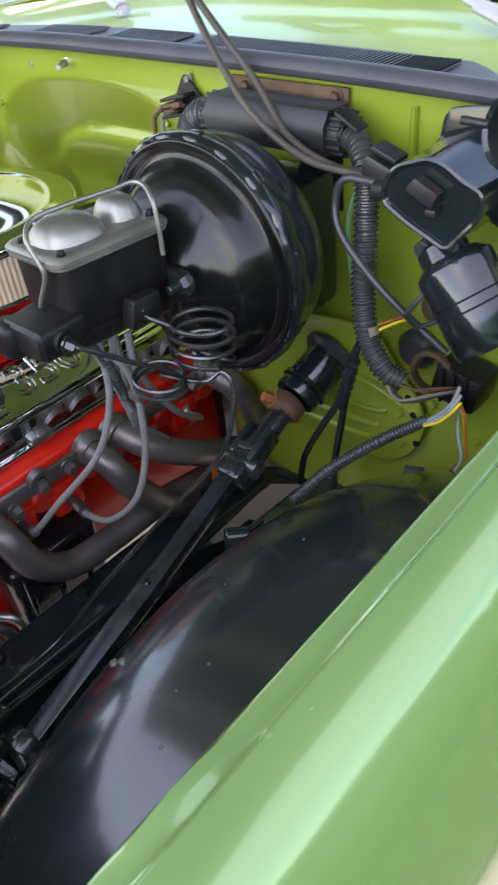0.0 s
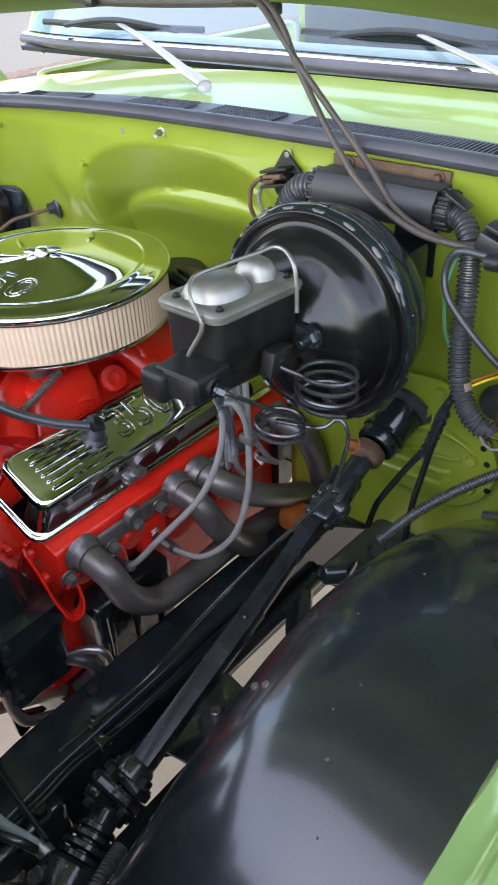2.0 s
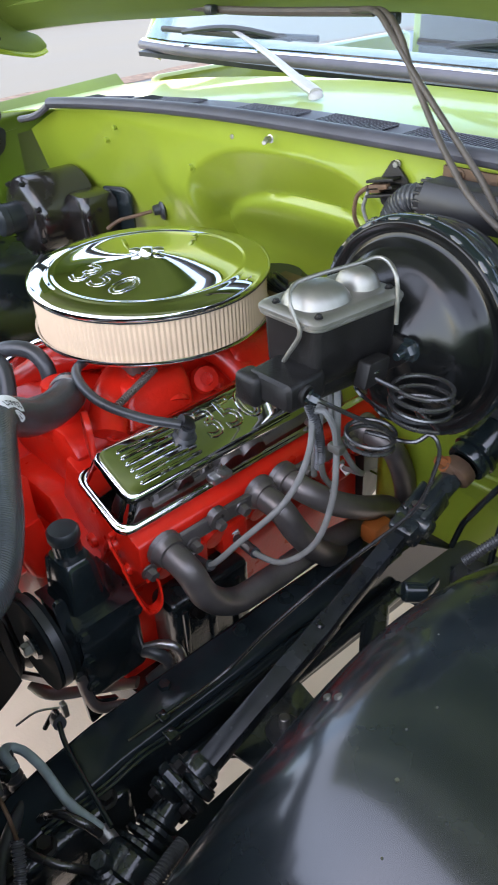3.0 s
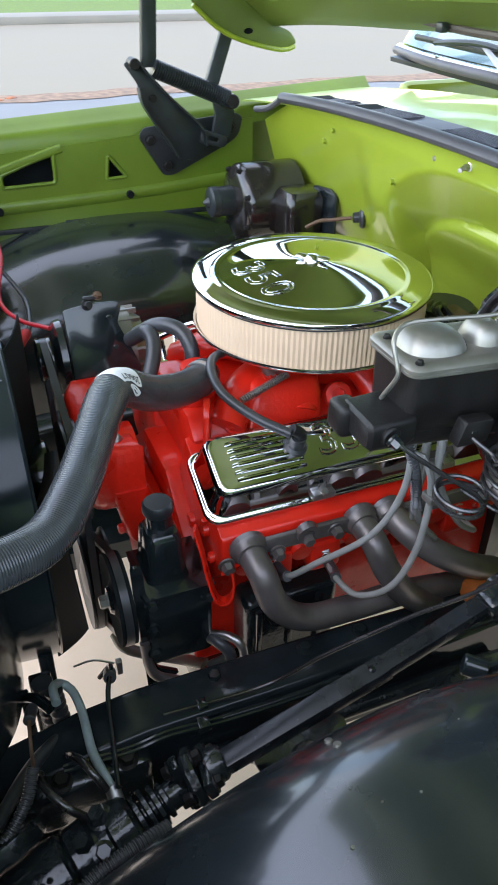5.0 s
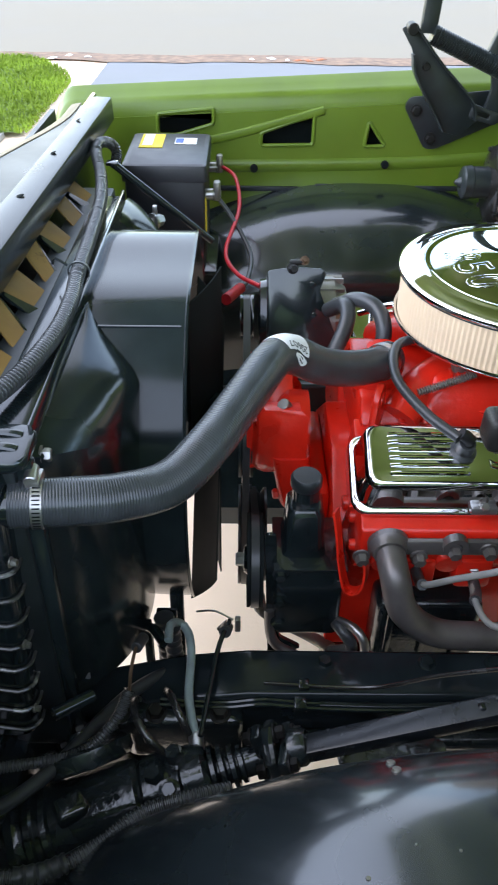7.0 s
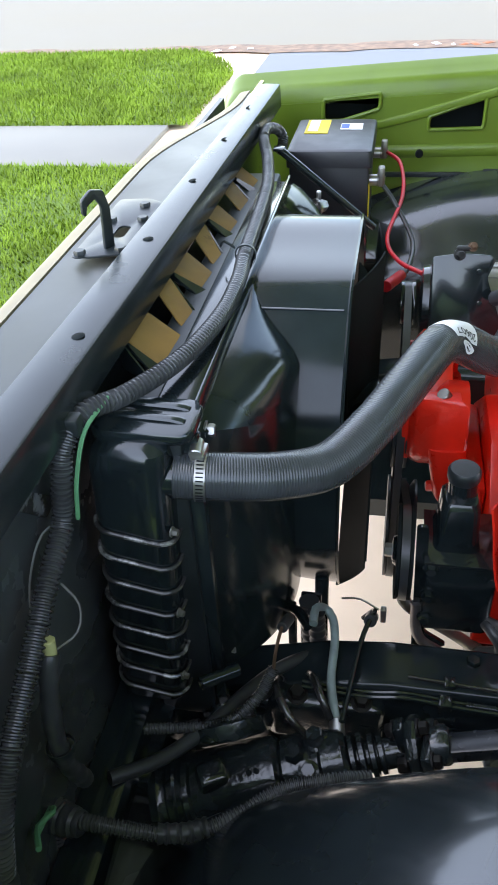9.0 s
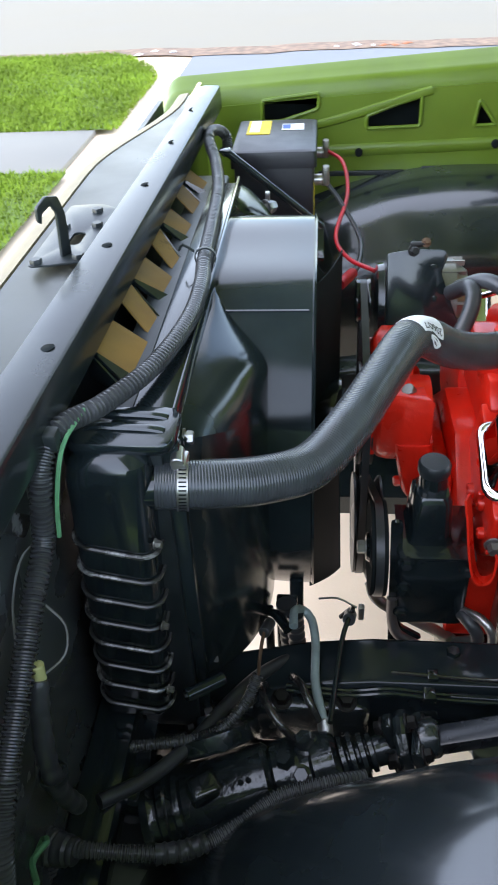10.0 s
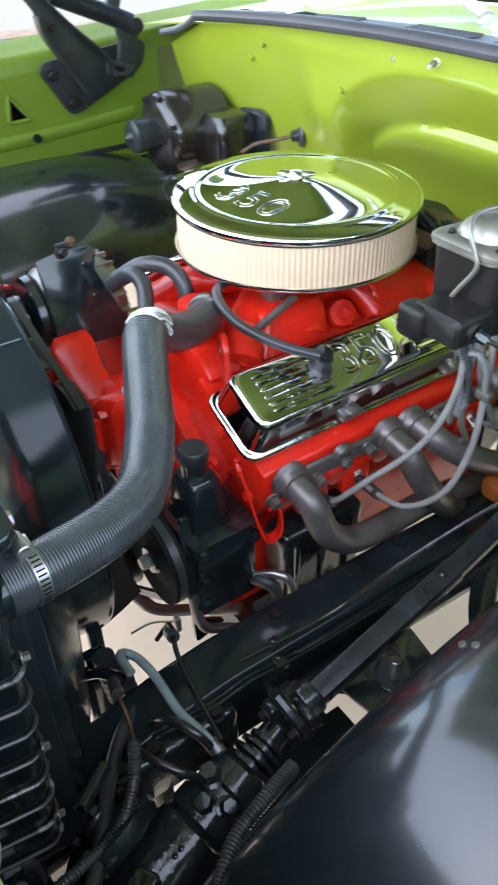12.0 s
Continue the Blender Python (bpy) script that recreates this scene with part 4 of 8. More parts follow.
part("fuel_line", sweep([(EX - 0.05, -0.33, 0.872), (EX - 0.07, -0.40, 0.875), (EX - 0.11, -0.45, 0.84)], 0.005), CHROME, carb)
part("distributor", lathe([(0, 0), (0.04, 0), (0.045, 0.03), (0.06, 0.04), (0.06, 0.075), (0.045, 0.09), (0, 0.092)], (EX + 0.03, -0.015, 0.80), (EX + 0.03, -0.015, 1.0), 20), SATIN, engine)
for i in range(9):
    x, y, z = EX + 0.05 + 0.012 * i, -0.05 + 0.012 * (i % 3), 0.88 + 0.006 * (i % 4)
    part("distributor_lead", sweep([(x - 0.05, -0.01, 0.885), (x, y - 0.02, z + 0.012), (x + 0.04, y, z - 0.03), (x + 0.05, y - 0.03, z - 0.1)], 0.0042, 7, 0.012), SATIN, engine)
b = box((EX + 0.10, -0.03, 0.895), (0.09, 0.03, 0.014), 0.004)
box((EX + 0.145, -0.055, 0.882), (0.04, 0.05, 0.03), 0.006, bm=b)
box((EX + 0.09, -0.075, 0.878), (0.05, 0.02, 0.02), 0.004, bm=b)
part("rear_bracket", b, RUST, engine, "dusty brown coil bracket behind the carburettor")

# exhaust header, driver's side
bar = bmesh.new()
box((EX + 0.262, -0.355, 0.703), (0.010, 0.20, 0.024), 0.004, bm=bar)
box((EX + 0.262, -0.14, 0.700), (0.010, 0.21, 0.024), 0.004, bm=bar)
for y in (-0.444, -0.277, -0.232, -0.05):
    lathe([(0.0, 0), (0.0265, 0), (0.0265, 0.008), (0.0225, 0.012), (0.021, 0.02), (0, 0.02)], (EX + 0.255, y, 0.703), (EX + 0.30, y, 0.700), 20, bar)
header = part("exhaust_header", bar, HEADER, engine, "dull grey steel exhaust header")
for pts in ([(EX + 0.262, -0.444, 0.703), (EX + 0.30, -0.440, 0.688), (0.335, -0.425, 0.642), (0.335, -0.38, 0.602), (0.330, -0.31, 0.588), (0.322, -0.20, 0.575), (0.31, -0.05, 0.53), (0.30, 0.05, 0.47)],
            [(EX + 0.262, -0.279, 0.703), (EX + 0.30, -0.275, 0.692), (0.340, -0.262, 0.655), (0.345, -0.225, 0.600), (0.33, -0.16, 0.54), (0.31, -0.05, 0.49), (0.30, 0.05, 0.44)],
            [(EX + 0.262, -0.230, 0.703), (EX + 0.300, -0.222, 0.695), (0.342, -0.190, 0.668), (0.350, -0.13, 0.628), (0.335, -0.05, 0.575), (0.31, 0.02, 0.50), (0.30, 0.08, 0.44)],
            [(EX + 0.262, -0.050, 0.703), (EX + 0.305, -0.045, 0.690), (0.335, -0.025, 0.650), (0.335, 0.0, 0.58), (0.31, 0.04, 0.48), (0.30, 0.08, 0.42)]):
    part("header_tube", sweep(pts, 0.0190, 18, 0.008), HEADER, header)
for y in (-0.478, -0.405, -0.362, -0.318, -0.192, -0.09):
    z = 0.703 - 0.012 * (y in (-0.478, -0.405))
    part("header_bolt", hexbolt((EX + 0.266, y, z), (EX + 0.280, y, z - 0.002), 0.0085), HEADER, header)
part("bolt_eye", lathe([(0.009, 0), (0.016, 0), (0.016, 0.012), (0.009, 0.012), (0.009, 0)], (EX + 0.262, -0.362, 0.712), (EX + 0.30, -0.362, 0.708), 18), HEADER, header)

# front of the engine: water pump, pulleys, belts, fan
pump = part("water_pump", lathe([(0, 0), (0.058, 0), (0.06, 0.03), (0.045, 0.05), (0.032, 0.06), (0.03, 0.085), (0, 0.085)], (EX, -0.53, 0.70), (EX, -0.7, 0.70), 24), RED, engine)


def pump_arm(s):
    """A cast leg of the pump, swelling from the hub to its bolted foot."""
    def ring(x, y, w, d, z0, z1):
        return [Vector((EX + s * (x + px), y + py, z)) for px, py, z in
                [(a * w / 2 * k, b * d / 2 * k, z) for z, k in ((z0, 1.0),) for a, b in ((-1, -1), (1, -1))] +
                [(a * w / 2, b * d / 2, z1) for a, b in ((1, -1), (-1, -1))]]
    secs = []
    for x, y, hw, z0, z1 in ((0.0, -0.585, 0.020, 0.675, 0.745), (0.04, -0.592, 0.024, 0.668, 0.765), (0.07, -0.592, 0.026, 0.672, 0.793), (0.098, -0.585, 0.022, 0.690, 0.797), (0.105, -0.565, 0.016, 0.70, 0.79)):
        secs.append([Vector((EX + s * x, y + dy * hw, zz)) for dy, zz in ((-0.6, z0), (-1, z0 + 0.012), (-1, z1 - 0.012), (-0.6, z1), (1.6, z1), (1.6, z0))])
    b = loft(secs)
    loft([[Vector((EX + s * (x + dx), y + dy, z)) for dx, dy in rounded(w, w * 1.1, w * 0.3, 3)] for x, y, z, w in ((0.085, -0.562, 0.72, 0.050), (0.095, -0.556, 0.68, 0.046), (0.102, -0.548, 0.65, 0.050), (0.104, -0.545, 0.64, 0.044))], bm=b)
    return b


for s in (1, -1):
    part("pump_leg", pump_arm(s), RED, pump, sharp=50)
    for x in (0.042, 0.074):
        part("pump_rib", box((EX + s * x, -0.618, 0.722), (0.006, 0.012, 0.085), 0.002), RED, pump)
    part("pump_bolt", hexbolt((EX + s * 0.104, -0.572, 0.655), (EX + s * 0.106, -0.585, 0.655), 0.008), RED, pump)
    part("foot_bolt", hexbolt((EX + s * 0.085, -0.600, 0.775), (EX + s * 0.086, -0.620, 0.777), 0.006), RED, pump)
part("pump_fitting", rod((EX + 0.075, -0.56, 0.775), (EX + 0.085, -0.575, 0.800), 0.009), ZINC, pump)


def pulley(x, z, y, r, w=0.022):
    return lathe([(0, 0.004), (r * 0.3, 0.0), (r * 0.55, 0.008), (r * 0.8, 0.008), (r, 0.0), (r, 0.004), (r * 0.86, w * 0.5), (r, w - 0.004), (r, w), (r * 0.3, w), (0, w)], (x, y, z), (x, y + 1, z), 36)


part("fan_pulley", pulley(EX, 0.70, -0.635, 0.078), SATIN, engine)
part("crank_pulley", pulley(EX, 0.475, -0.635, 0.085), SATIN, engine)
part("crank_pulley", pulley(EX, 0.475, -0.610, 0.080), SATIN, engine)


def belt(circles, y, w=0.011):
    """A vee belt round circles (x, z, r): the hull of their rims."""
    pts = []
    for x, z, r in circles:
        pts += [(x + r * math.cos(a), z + r * math.sin(a)) for a in steps(0, math.tau * 63 / 64, 63)]
    pts = sorted(set(pts))
    hull = []
    for seq in (pts, pts[::-1]):
        h = []
        for p in seq:
            while len(h) > 1 and (h[-1][0] - h[-2][0]) * (p[1] - h[-2][1]) - (h[-1][1] - h[-2][1]) * (p[0] - h[-2][0]) <= 0:
                h.pop()
            h.append(p)
        hull += h[:-1]
    cx, cz = sum(p[0] for p in hull) / len(hull), sum(p[1] for p in hull) / len(hull)
    ring = [Vector((x, y, z)) for x, z in hull]
    b = bmesh.new()
    secs = []
    for i, p in enumerate(ring):
        t = (ring[(i + 1) % len(ring)] - ring[i - 1]).normalized()
        n = Vector((t.z, 0, -t.x))
        secs.append([b.verts.new(p + n * dn + Vector((0, dy, 0))) for dn, dy in ((0.001, -w / 2), (0.001, w / 2), (-0.008, w / 3), (-0.008, -w / 3))])
    for a, c in zip(secs, secs[1:] + secs[:1]):
        for k in range(4):
            b.faces.new((a[k], a[(k + 1) % 4], c[(k + 1) % 4], c[k]))
    return b


part("alternator_belt", belt([(EX, 0.475, 0.085), (EX, 0.70, 0.078), (-0.155, 0.80, 0.034)], -0.624), RUBBER, engine)
part("steering_belt", belt([(EX, 0.475, 0.08), (0.215, 0.61, 0.066)], -0.611), RUBBER, engine)
fan = part("fan_hub", lathe([(0, 0), (0.05, 0), (0.055, 0.02), (0.055, 0.05), (0.04, 0.055), (0, 0.055)], (EX, -0.71, 0.70), (EX, 0, 0.70), 24), BLACK, engine)
for i in range(6):
    a = radians(30 + 60 * i)
    u, v = Vector((math.cos(a), 0, math.sin(a))), Vector((-math.sin(a), 0, math.cos(a)))
    c = Vector((EX, -0.684, 0.69))

    def blade(r, t, c=c, u=u, v=v):
        return c + u * r + v * (t * lerp(0.045, 0.060, (r - 0.04) / 0.20)) + Vector((0, t * 0.020 + 0.005 * (1 - t * t), 0))

    part("fan_blade", sheet(blade, steps(0.04, 0.246, 8), steps(-1, 1, 6), 0.002), DARK, fan)

for x, z, r in ((0.19, 0.69, 0.011), (0.215, 0.66, 0.009), (0.13, 0.66, 0.012), (0.16, 0.735, 0.008)):
    part("head_boss", lathe([(0, 0), (r, 0), (r * 0.85, 0.008), (r * 0.5, 0.009), (r * 0.5, 0.004), (0, 0.004)], (EX + x, -0.477, z), (EX + x, -0.60, z), 14), RED, engine)
part("head_web", box((EX + 0.175, -0.482, 0.675), (0.008, 0.012, 0.09), 0.003, m=Matrix.Rotation(0.5, 4, "Y")), RED, engine)

# red strap bracket at the front of the head


def ribbon(points, width, thick, step=0.004):
    """A flat strip that follows a round curve, its width given as a direction."""
    pts = smooth_path(points, step)
    w = Vector(width)
    secs = []
    for i, p in enumerate(pts):
        t = (pts[min(i + 1, len(pts) - 1)] - pts[max(i - 1, 0)]).normalized()
        n = t.cross(w).normalized() * thick / 2
        secs.append([p - w / 2 + n, p + w / 2 + n, p + w / 2 - n, p - w / 2 - n])
    return loft(secs)


strap = ribbon([(0.262, -0.512, 0.745), (0.272, -0.507, 0.715), (0.282, -0.502, 0.675), (0.292, -0.495, 0.643), (0.295, -0.487, 0.634), (0.297, -0.476, 0.640), (0.296, -0.471, 0.655), (0.292, -0.471, 0.680), (0.288, -0.477, 0.688), (0.286, -0.483, 0.680)], (0.018, -0.008, 0.004), 0.003)
part("strap_bracket", strap, RED_SMOOTH, engine, "bright red bent strap bracket")
part("bellhousing", loft([[Vector((EX + x, y, 0.56 + z)) for x, z in rounded(w, h, 0.06, 4)] for w, h, y in ((0.40, 0.34, 0.03), (0.36, 0.32, 0.08), (0.26, 0.26, 0.30))]), SATIN, engine)
mount_block = knobbly(box((0.237, -0.365, 0.500), (0.056, 0.150, 0.150), 0.012, 3), 0.0015, 70)
for y in (-0.42, -0.37, -0.32):
    box((0.268, y, 0.50), (0.008, 0.010, 0.120), 0.003, bm=mount_block)
part("motor_mount", mount_block, OILY, engine, "black rubber and steel motor mount", 30)
part("mount_bolt", hexbolt((0.266, -0.398, 0.545), (0.280, -0.400, 0.548), 0.010), CAST_BLACK, engine)
part("orange_plug_boot", box((0.362, -0.11, 0.580), (0.034, 0.044, 0.036), 0.008), ORANGE, engine)

# ---- air cleaner ----
AC = Vector((0.022, -0.243, 0.0))
cleaner = thing("air_cleaner", (AC.x, AC.y, 0.884), "round chrome air cleaner with a cream pleated paper filter", "air cleaner")
up = (AC.x, AC.y, 2)


def turned(profile, z=0.0, seg=72):
    return lathe(profile, (AC.x, AC.y, z), (AC.x, AC.y, z + 1), seg)


part("lid", turned([(0.1745, 0.953), (0.1772, 0.955), (0.1778, 0.959), (0.1768, 0.9625), (0.172, 0.9648), (0.152, 0.9660), (0.1495, 0.9664), (0.1470, 0.9676), (0.1440, 0.9682), (0.1410, 0.9679), (0.1380, 0.9670), (0.1355, 0.9669), (0.115, 0.9686), (0.08, 0.9718), (0.05, 0.9756), (0.03, 0.9785), (0.016, 0.981), (0, 0.981)], 0, 192), CHROME, cleaner, "mirror-bright chrome lid", 60)
b = bmesh.new()
n = 150
rings = []
for z in (0.892, 0.955):
    rings.append([b.verts.new(AC + Vector(((0.1715 - 0.0015 * (k % 2)) * math.cos(math.tau * k / (2 * n)), (0.1715 - 0.0015 * (k % 2)) * math.sin(math.tau * k / (2 * n)), z))) for k in range(2 * n)])
for k in range(2 * n):
    b.faces.new((rings[0][k], rings[0][(k + 1) % (2 * n)], rings[1][(k + 1) % (2 * n)], rings[1][k]))
part("filter_element", b, PAPER, cleaner, "cream pleated paper filter element", 20)
part("base_pan", turned([(0, 0.886), (0.10, 0.886), (0.168, 0.887), (0.175, 0.889), (0.1775, 0.893), (0.1765, 0.896), (0.173, 0.894)], 0, 72), CHROME, cleaner, "", 60)
part("filter_gasket", turned([(0.168, 0.9505), (0.1735, 0.9505), (0.1735, 0.9540), (0.168, 0.9540)]), RUBBER, cleaner)
part("raised_number", lettering("350", 0.070, axes((0.036, -0.330, 0.9715), (0.99, 0.14, -0.015), (-0.14, 0.99, 0.115)), outline=0.0006, spacing=1.12), CHROME, cleaner)
nut = part("wing_nut", lathe([(0, 0.980), (0.013, 0.980), (0.012, 0.986), (0.008, 0.990), (0, 0.991)], (AC.x, AC.y, 0), up, 20), CHROME, cleaner)
for s in (1, -1):
    part("nut_ear", sweep([AC + Vector((s * 0.004, s * 0.004, 0.985)), AC + Vector((s * 0.012, s * 0.013, 0.986)), AC + Vector((s * 0.017, s * 0.018, 0.986))], 0.0065, 12, 0.003, scale=(1.0, 0.6), radii=lambda t: 0.7 + 0.4 * math.sin(math.pi * t)), CHROME, nut)

# ---- brake booster and master cylinder ----
BX, BZ = 0.437, 0.967
booster = thing("brake_booster", (BX, -0.09, 0.84), "glossy black brake booster on the firewall", "brake booster")
front_shell = [(0, -0.108), (0.028, -0.108), (0.036, -0.106), (0.055, -0.099), (0.078, -0.087), (0.094, -0.074), (0.102, -0.062), (0.106, -0.051), (0.110, -0.0445), (0.116, -0.0425), (0.121, -0.045), (0.1265, -0.0465), (0.130, -0.042)]
shell = lathe(front_shell[:1] + [(lerp(a[0], b[0], k / 3), lerp(a[1], b[1], k / 3)) for a, b in zip(front_shell, front_shell[1:]) for k in (1, 2, 3)], (BX, -0.13, BZ), (BX, 1, BZ), 96)
for v in shell.verts:
    r, a = math.hypot(v.co.x - BX, v.co.z - BZ), math.atan2(v.co.z - BZ, v.co.x - BX)
    v.co.y += 0.011 * noise.noise((v.co.x * 20 + 3, 1.7, v.co.z * 20)) * ease((0.100 - r) / 0.02) * ease((r - 0.02) / 0.02)
    v.co.y += 0.0016 * math.sin(3 * a + 0.6) * ease((r - 0.09) / 0.015) * ease((0.125 - r) / 0.008)
part("front_shell", shell, SHELL, booster, "", 70)
rim = lathe([(0.1285, -0.044), (0.1315, -0.0445), (0.1335, -0.041), (0.1335, -0.030), (0.1305, -0.026), (0.127, -0.022), (0.125, -0.008), (0.123, 0.006), (0.118, 0.020), (0.106, 0.036), (0.07, 0.05), (0, 0.052)], (BX, -0.13, BZ), (BX, 1, BZ), 160)
for v in rim.verts:
    r, a = math.hypot(v.co.x - BX, v.co.z - BZ), math.atan2(v.co.z - BZ, v.co.x - BX)
    if r > 0.1305:
        v.co.y -= 0.0022 * max(-0.6, min(0.6, 2.2 * math.sin(20 * a)))
part("rear_shell", rim, BLACK, booster, "", 50)
for i in range(10):
    a = math.tau * i / 10 + 0.24
    part("crimp_tab", box((BX + 0.1338 * math.cos(a), -0.163, BZ + 0.1338 * math.sin(a)), (0.0035, 0.008, 0.013), 0.0012, m=Matrix.Rotation(-a, 4, "Y")), BLACK, booster)
part("vacuum_check_valve", rod((BX - 0.06, -0.20, BZ + 0.05), (BX - 0.06, -0.235, BZ + 0.055), 0.013), PLASTIC, booster)
part("mounting_bracket", box((BX, -0.045, BZ - 0.02), (0.13, 0.07, 0.16), 0.01), BLACK, booster)

MX, MY = 0.431, -0.302
master = thing("master_cylinder", (MX, MY, 0.93), "black iron master cylinder with a dull zinc lid", "master cylinder")


def yawed(bm):
    """Turns a piece of the master cylinder with its slight yaw about the bore."""
    for v in bm.verts:
        v.co.x += 0.10 * (v.co.y - MY)
    return bm


b = loft([[Vector((MX + dx, MY + oy + dy, z)) for dx, dy in rounded(w, d, r, 4)] for w, d, r, oy, z in ((0.046, 0.100, 0.008, 0, 0.966), (0.066, 0.108, 0.008, 0, 0.978), (0.073, 0.112, 0.009, 0, 0.990), (0.078, 0.114, 0.010, 0, 1.045))])
rod((MX, MY - 0.060, 0.968), (MX, -0.236, 0.966), 0.026, 24, b)
part("reservoir", yawed(knobbly(b, 0.0006, 160)), CAST_BLACK, master)
b = loft([[Vector((MX + 0.008 + dx, y, 0.984 + dz)) for dx, dz in rounded(w, h, 0.006, 3)] for w, h, y in ((0.052, 0.024, -0.402), (0.060, 0.030, -0.398), (0.062, 0.032, -0.360), (0.056, 0.028, -0.350))])
rod((MX + 0.032, -0.380, 0.984), (MX + 0.042, -0.379, 0.984), 0.011, 20, b)
part("outlet_block", knobbly(b, 0.0005, 110), CAST_BLACK, master)
part("end_plug", knobbly(box((MX - 0.018, -0.398, 0.979), (0.034, 0.026, 0.036), 0.008, 3), 0.001, 110), CAST_BLACK, master)
part("proportioning_block", plate(soften([(-0.020, -0.013), (0.016, -0.013), (0.020, 0.012), (-0.012, 0.014)], 0.003), 0.016, axes((MX + 0.046, -0.299, 0.984), (0, 1, 0), (0, 0, 1)), 0.0015), CAST_BLACK, master)
ear = plate(soften([(-0.048, 0.012), (-0.055, 0.0), (-0.048, -0.012), (0.0, -0.032), (0.048, -0.012), (0.056, 0.0), (0.048, 0.012), (0.0, 0.032)], 0.008), 0.009, axes((MX + 0.010, -0.240, 0.975), (0.97, 0, 0.24), (-0.24, 0, 0.97)), 0.001)
part("mounting_flange", ear, CAST_BLACK, master)
for dx, dz in ((0.060, 0.012), (-0.038, -0.010)):
    nut = part("mount_nut", hexbolt((MX + dx, -0.244, 0.977 + dz), (MX + dx, -0.255, 0.977 + dz), 0.010), BLACK, master)
    part("mount_stud", rod((MX + dx, -0.254, 0.977 + dz), (MX + dx, -0.268, 0.977 + dz), 0.0048), BLACK, nut)
lid_rings = []
for inset, z in ((-0.001, 1.043), (-0.0045, 1.045), (-0.0045, 1.0485), (-0.002, 1.0515), (0.002, 1.0535), (0.005, 1.0540), (0.008, 1.0535)):
    lid_rings.append([Vector((MX + x, MY + y, z)) for x, y in rounded(0.078 - 2 * inset, 0.116 - 2 * inset, 0.012, 5)])
lid = part("lid", yawed(loft(lid_rings)), ZINC, master, "dull zinc stamped lid")
for y, rx, ry, h in ((MY - 0.020, 0.030, 0.033, 0.019), (MY + 0.036, 0.023, 0.019, 0.020)):
    part("lid_dome", yawed(sheet(lambda u, v, y=y, rx=rx, ry=ry, h=h: Vector((MX + rx * u * math.copysign(abs(math.cos(v)) ** 0.8, math.cos(v)), y + ry * u * math.copysign(abs(math.sin(v)) ** 0.8, math.sin(v)), 1.0530 + h * (1 - u ** 3.2) ** 0.75)), steps(0.001, 1, 14), steps(0, math.tau, 40))), ZINC, lid, "", 70)
part("lid_edge", yawed(loft([[Vector((MX + x, MY + y, z)) for x, y in rounded(0.083 + g, 0.121 + g, 0.013, 5)] for g, z in ((0, 1.0400), (0.0025, 1.0412), (0.0025, 1.0437), (0, 1.0450))])), ZINC, lid)
for dx, dy in ((-0.027, -0.052), (0.030, -0.051), (0.034, 0.049), (0.012, 0.008)):
    part("lid_bolt", hexbolt((MX + dx, MY + dy, 1.0535), (MX + dx, MY + dy, 1.0575), 0.0032), CAST_BLACK, lid)
bail = [(0.424, -0.366, 0.996), (0.430, -0.367, 1.006), (0.449, -0.367, 1.036), (0.446, -0.368, 1.050), (0.437, -0.368, 1.068), (0.428, -0.352, 1.078), (0.432, -0.32, 1.080), (0.441, -0.275, 1.080), (0.446, -0.252, 1.081), (0.458, -0.248, 1.079), (0.474, -0.254, 1.070), (0.479, -0.256, 1.050), (0.481, -0.258, 1.020)]
part("bail_wire", sweep(bail, 0.0024, 8, 0.004), ZINC, master, "steel bail wire")


def coil_line(c, r, turns, pitch, lead_in, lead_out, start=-1.9):
    pts = [Vector(p) for p in lead_in]
    for i in range(int(turns * 16) + 1):
        a = math.tau * i / 16 + start
        grow = 1 + 0.03 * math.sin(i * 0.37)
        pts.append(Vector((c[0] + r * grow * math.cos(a), c[1] + 0.86 * r * grow * math.sin(a), c[2] - pitch * i / 16)))
    return pts + [Vector(p) for p in lead_out]


lines = thing("brake_line", (0.52, -0.265, 0.93), "black steel brake line in three coils beside the master cylinder", "brake line", "brake lines")
part("line", sweep(coil_line((0.522, -0.263, 0.969), 0.034, 3.3, 0.0125, [(0.483, -0.300, 0.984), (0.492, -0.301, 0.978)], [(0.50, -0.235, 0.915), (0.485, -0.20, 0.88), (0.45, -0.1, 0.80)]), 0.0025, 8, 0.004), LINE, lines)
part("union_nut", hexbolt((0.482, -0.300, 0.984), (0.492, -0.300, 0.981), 0.0072), BLACK, lines)
lines = thing("brake_line", (0.47, -0.35, 0.66), "black steel brake line running forward to the frame rail", "brake line", "brake lines")
part("line", sweep([(0.474, -0.379, 0.984), (0.488, -0.368, 0.975), (0.498, -0.330, 0.945), (0.506, -0.300, 0.923)] + coil_line((0.482, -0.292, 0.906), 0.028, 2.35, 0.0085, [], [(0.515, -0.262, 0.891), (0.530, -0.250, 0.902), (0.541, -0.248, 0.893), (0.544, -0.252, 0.868), (0.530, -0.268, 0.805), (0.475, -0.32, 0.72), (0.43, -0.40, 0.64), (0.40, -0.47, 0.575), (0.385, -0.60, 0.562)], 0.35), 0.0025, 8, 0.004), LINE, lines)
part("union_nut", hexbolt((0.473, -0.380, 0.984), (0.483, -0.376, 0.980), 0.0058), BLACK, lines)
part("rail_clip", box((0.388, -0.55, 0.563), (0.016, 0.014, 0.008), 0.002), BLACK, lines)

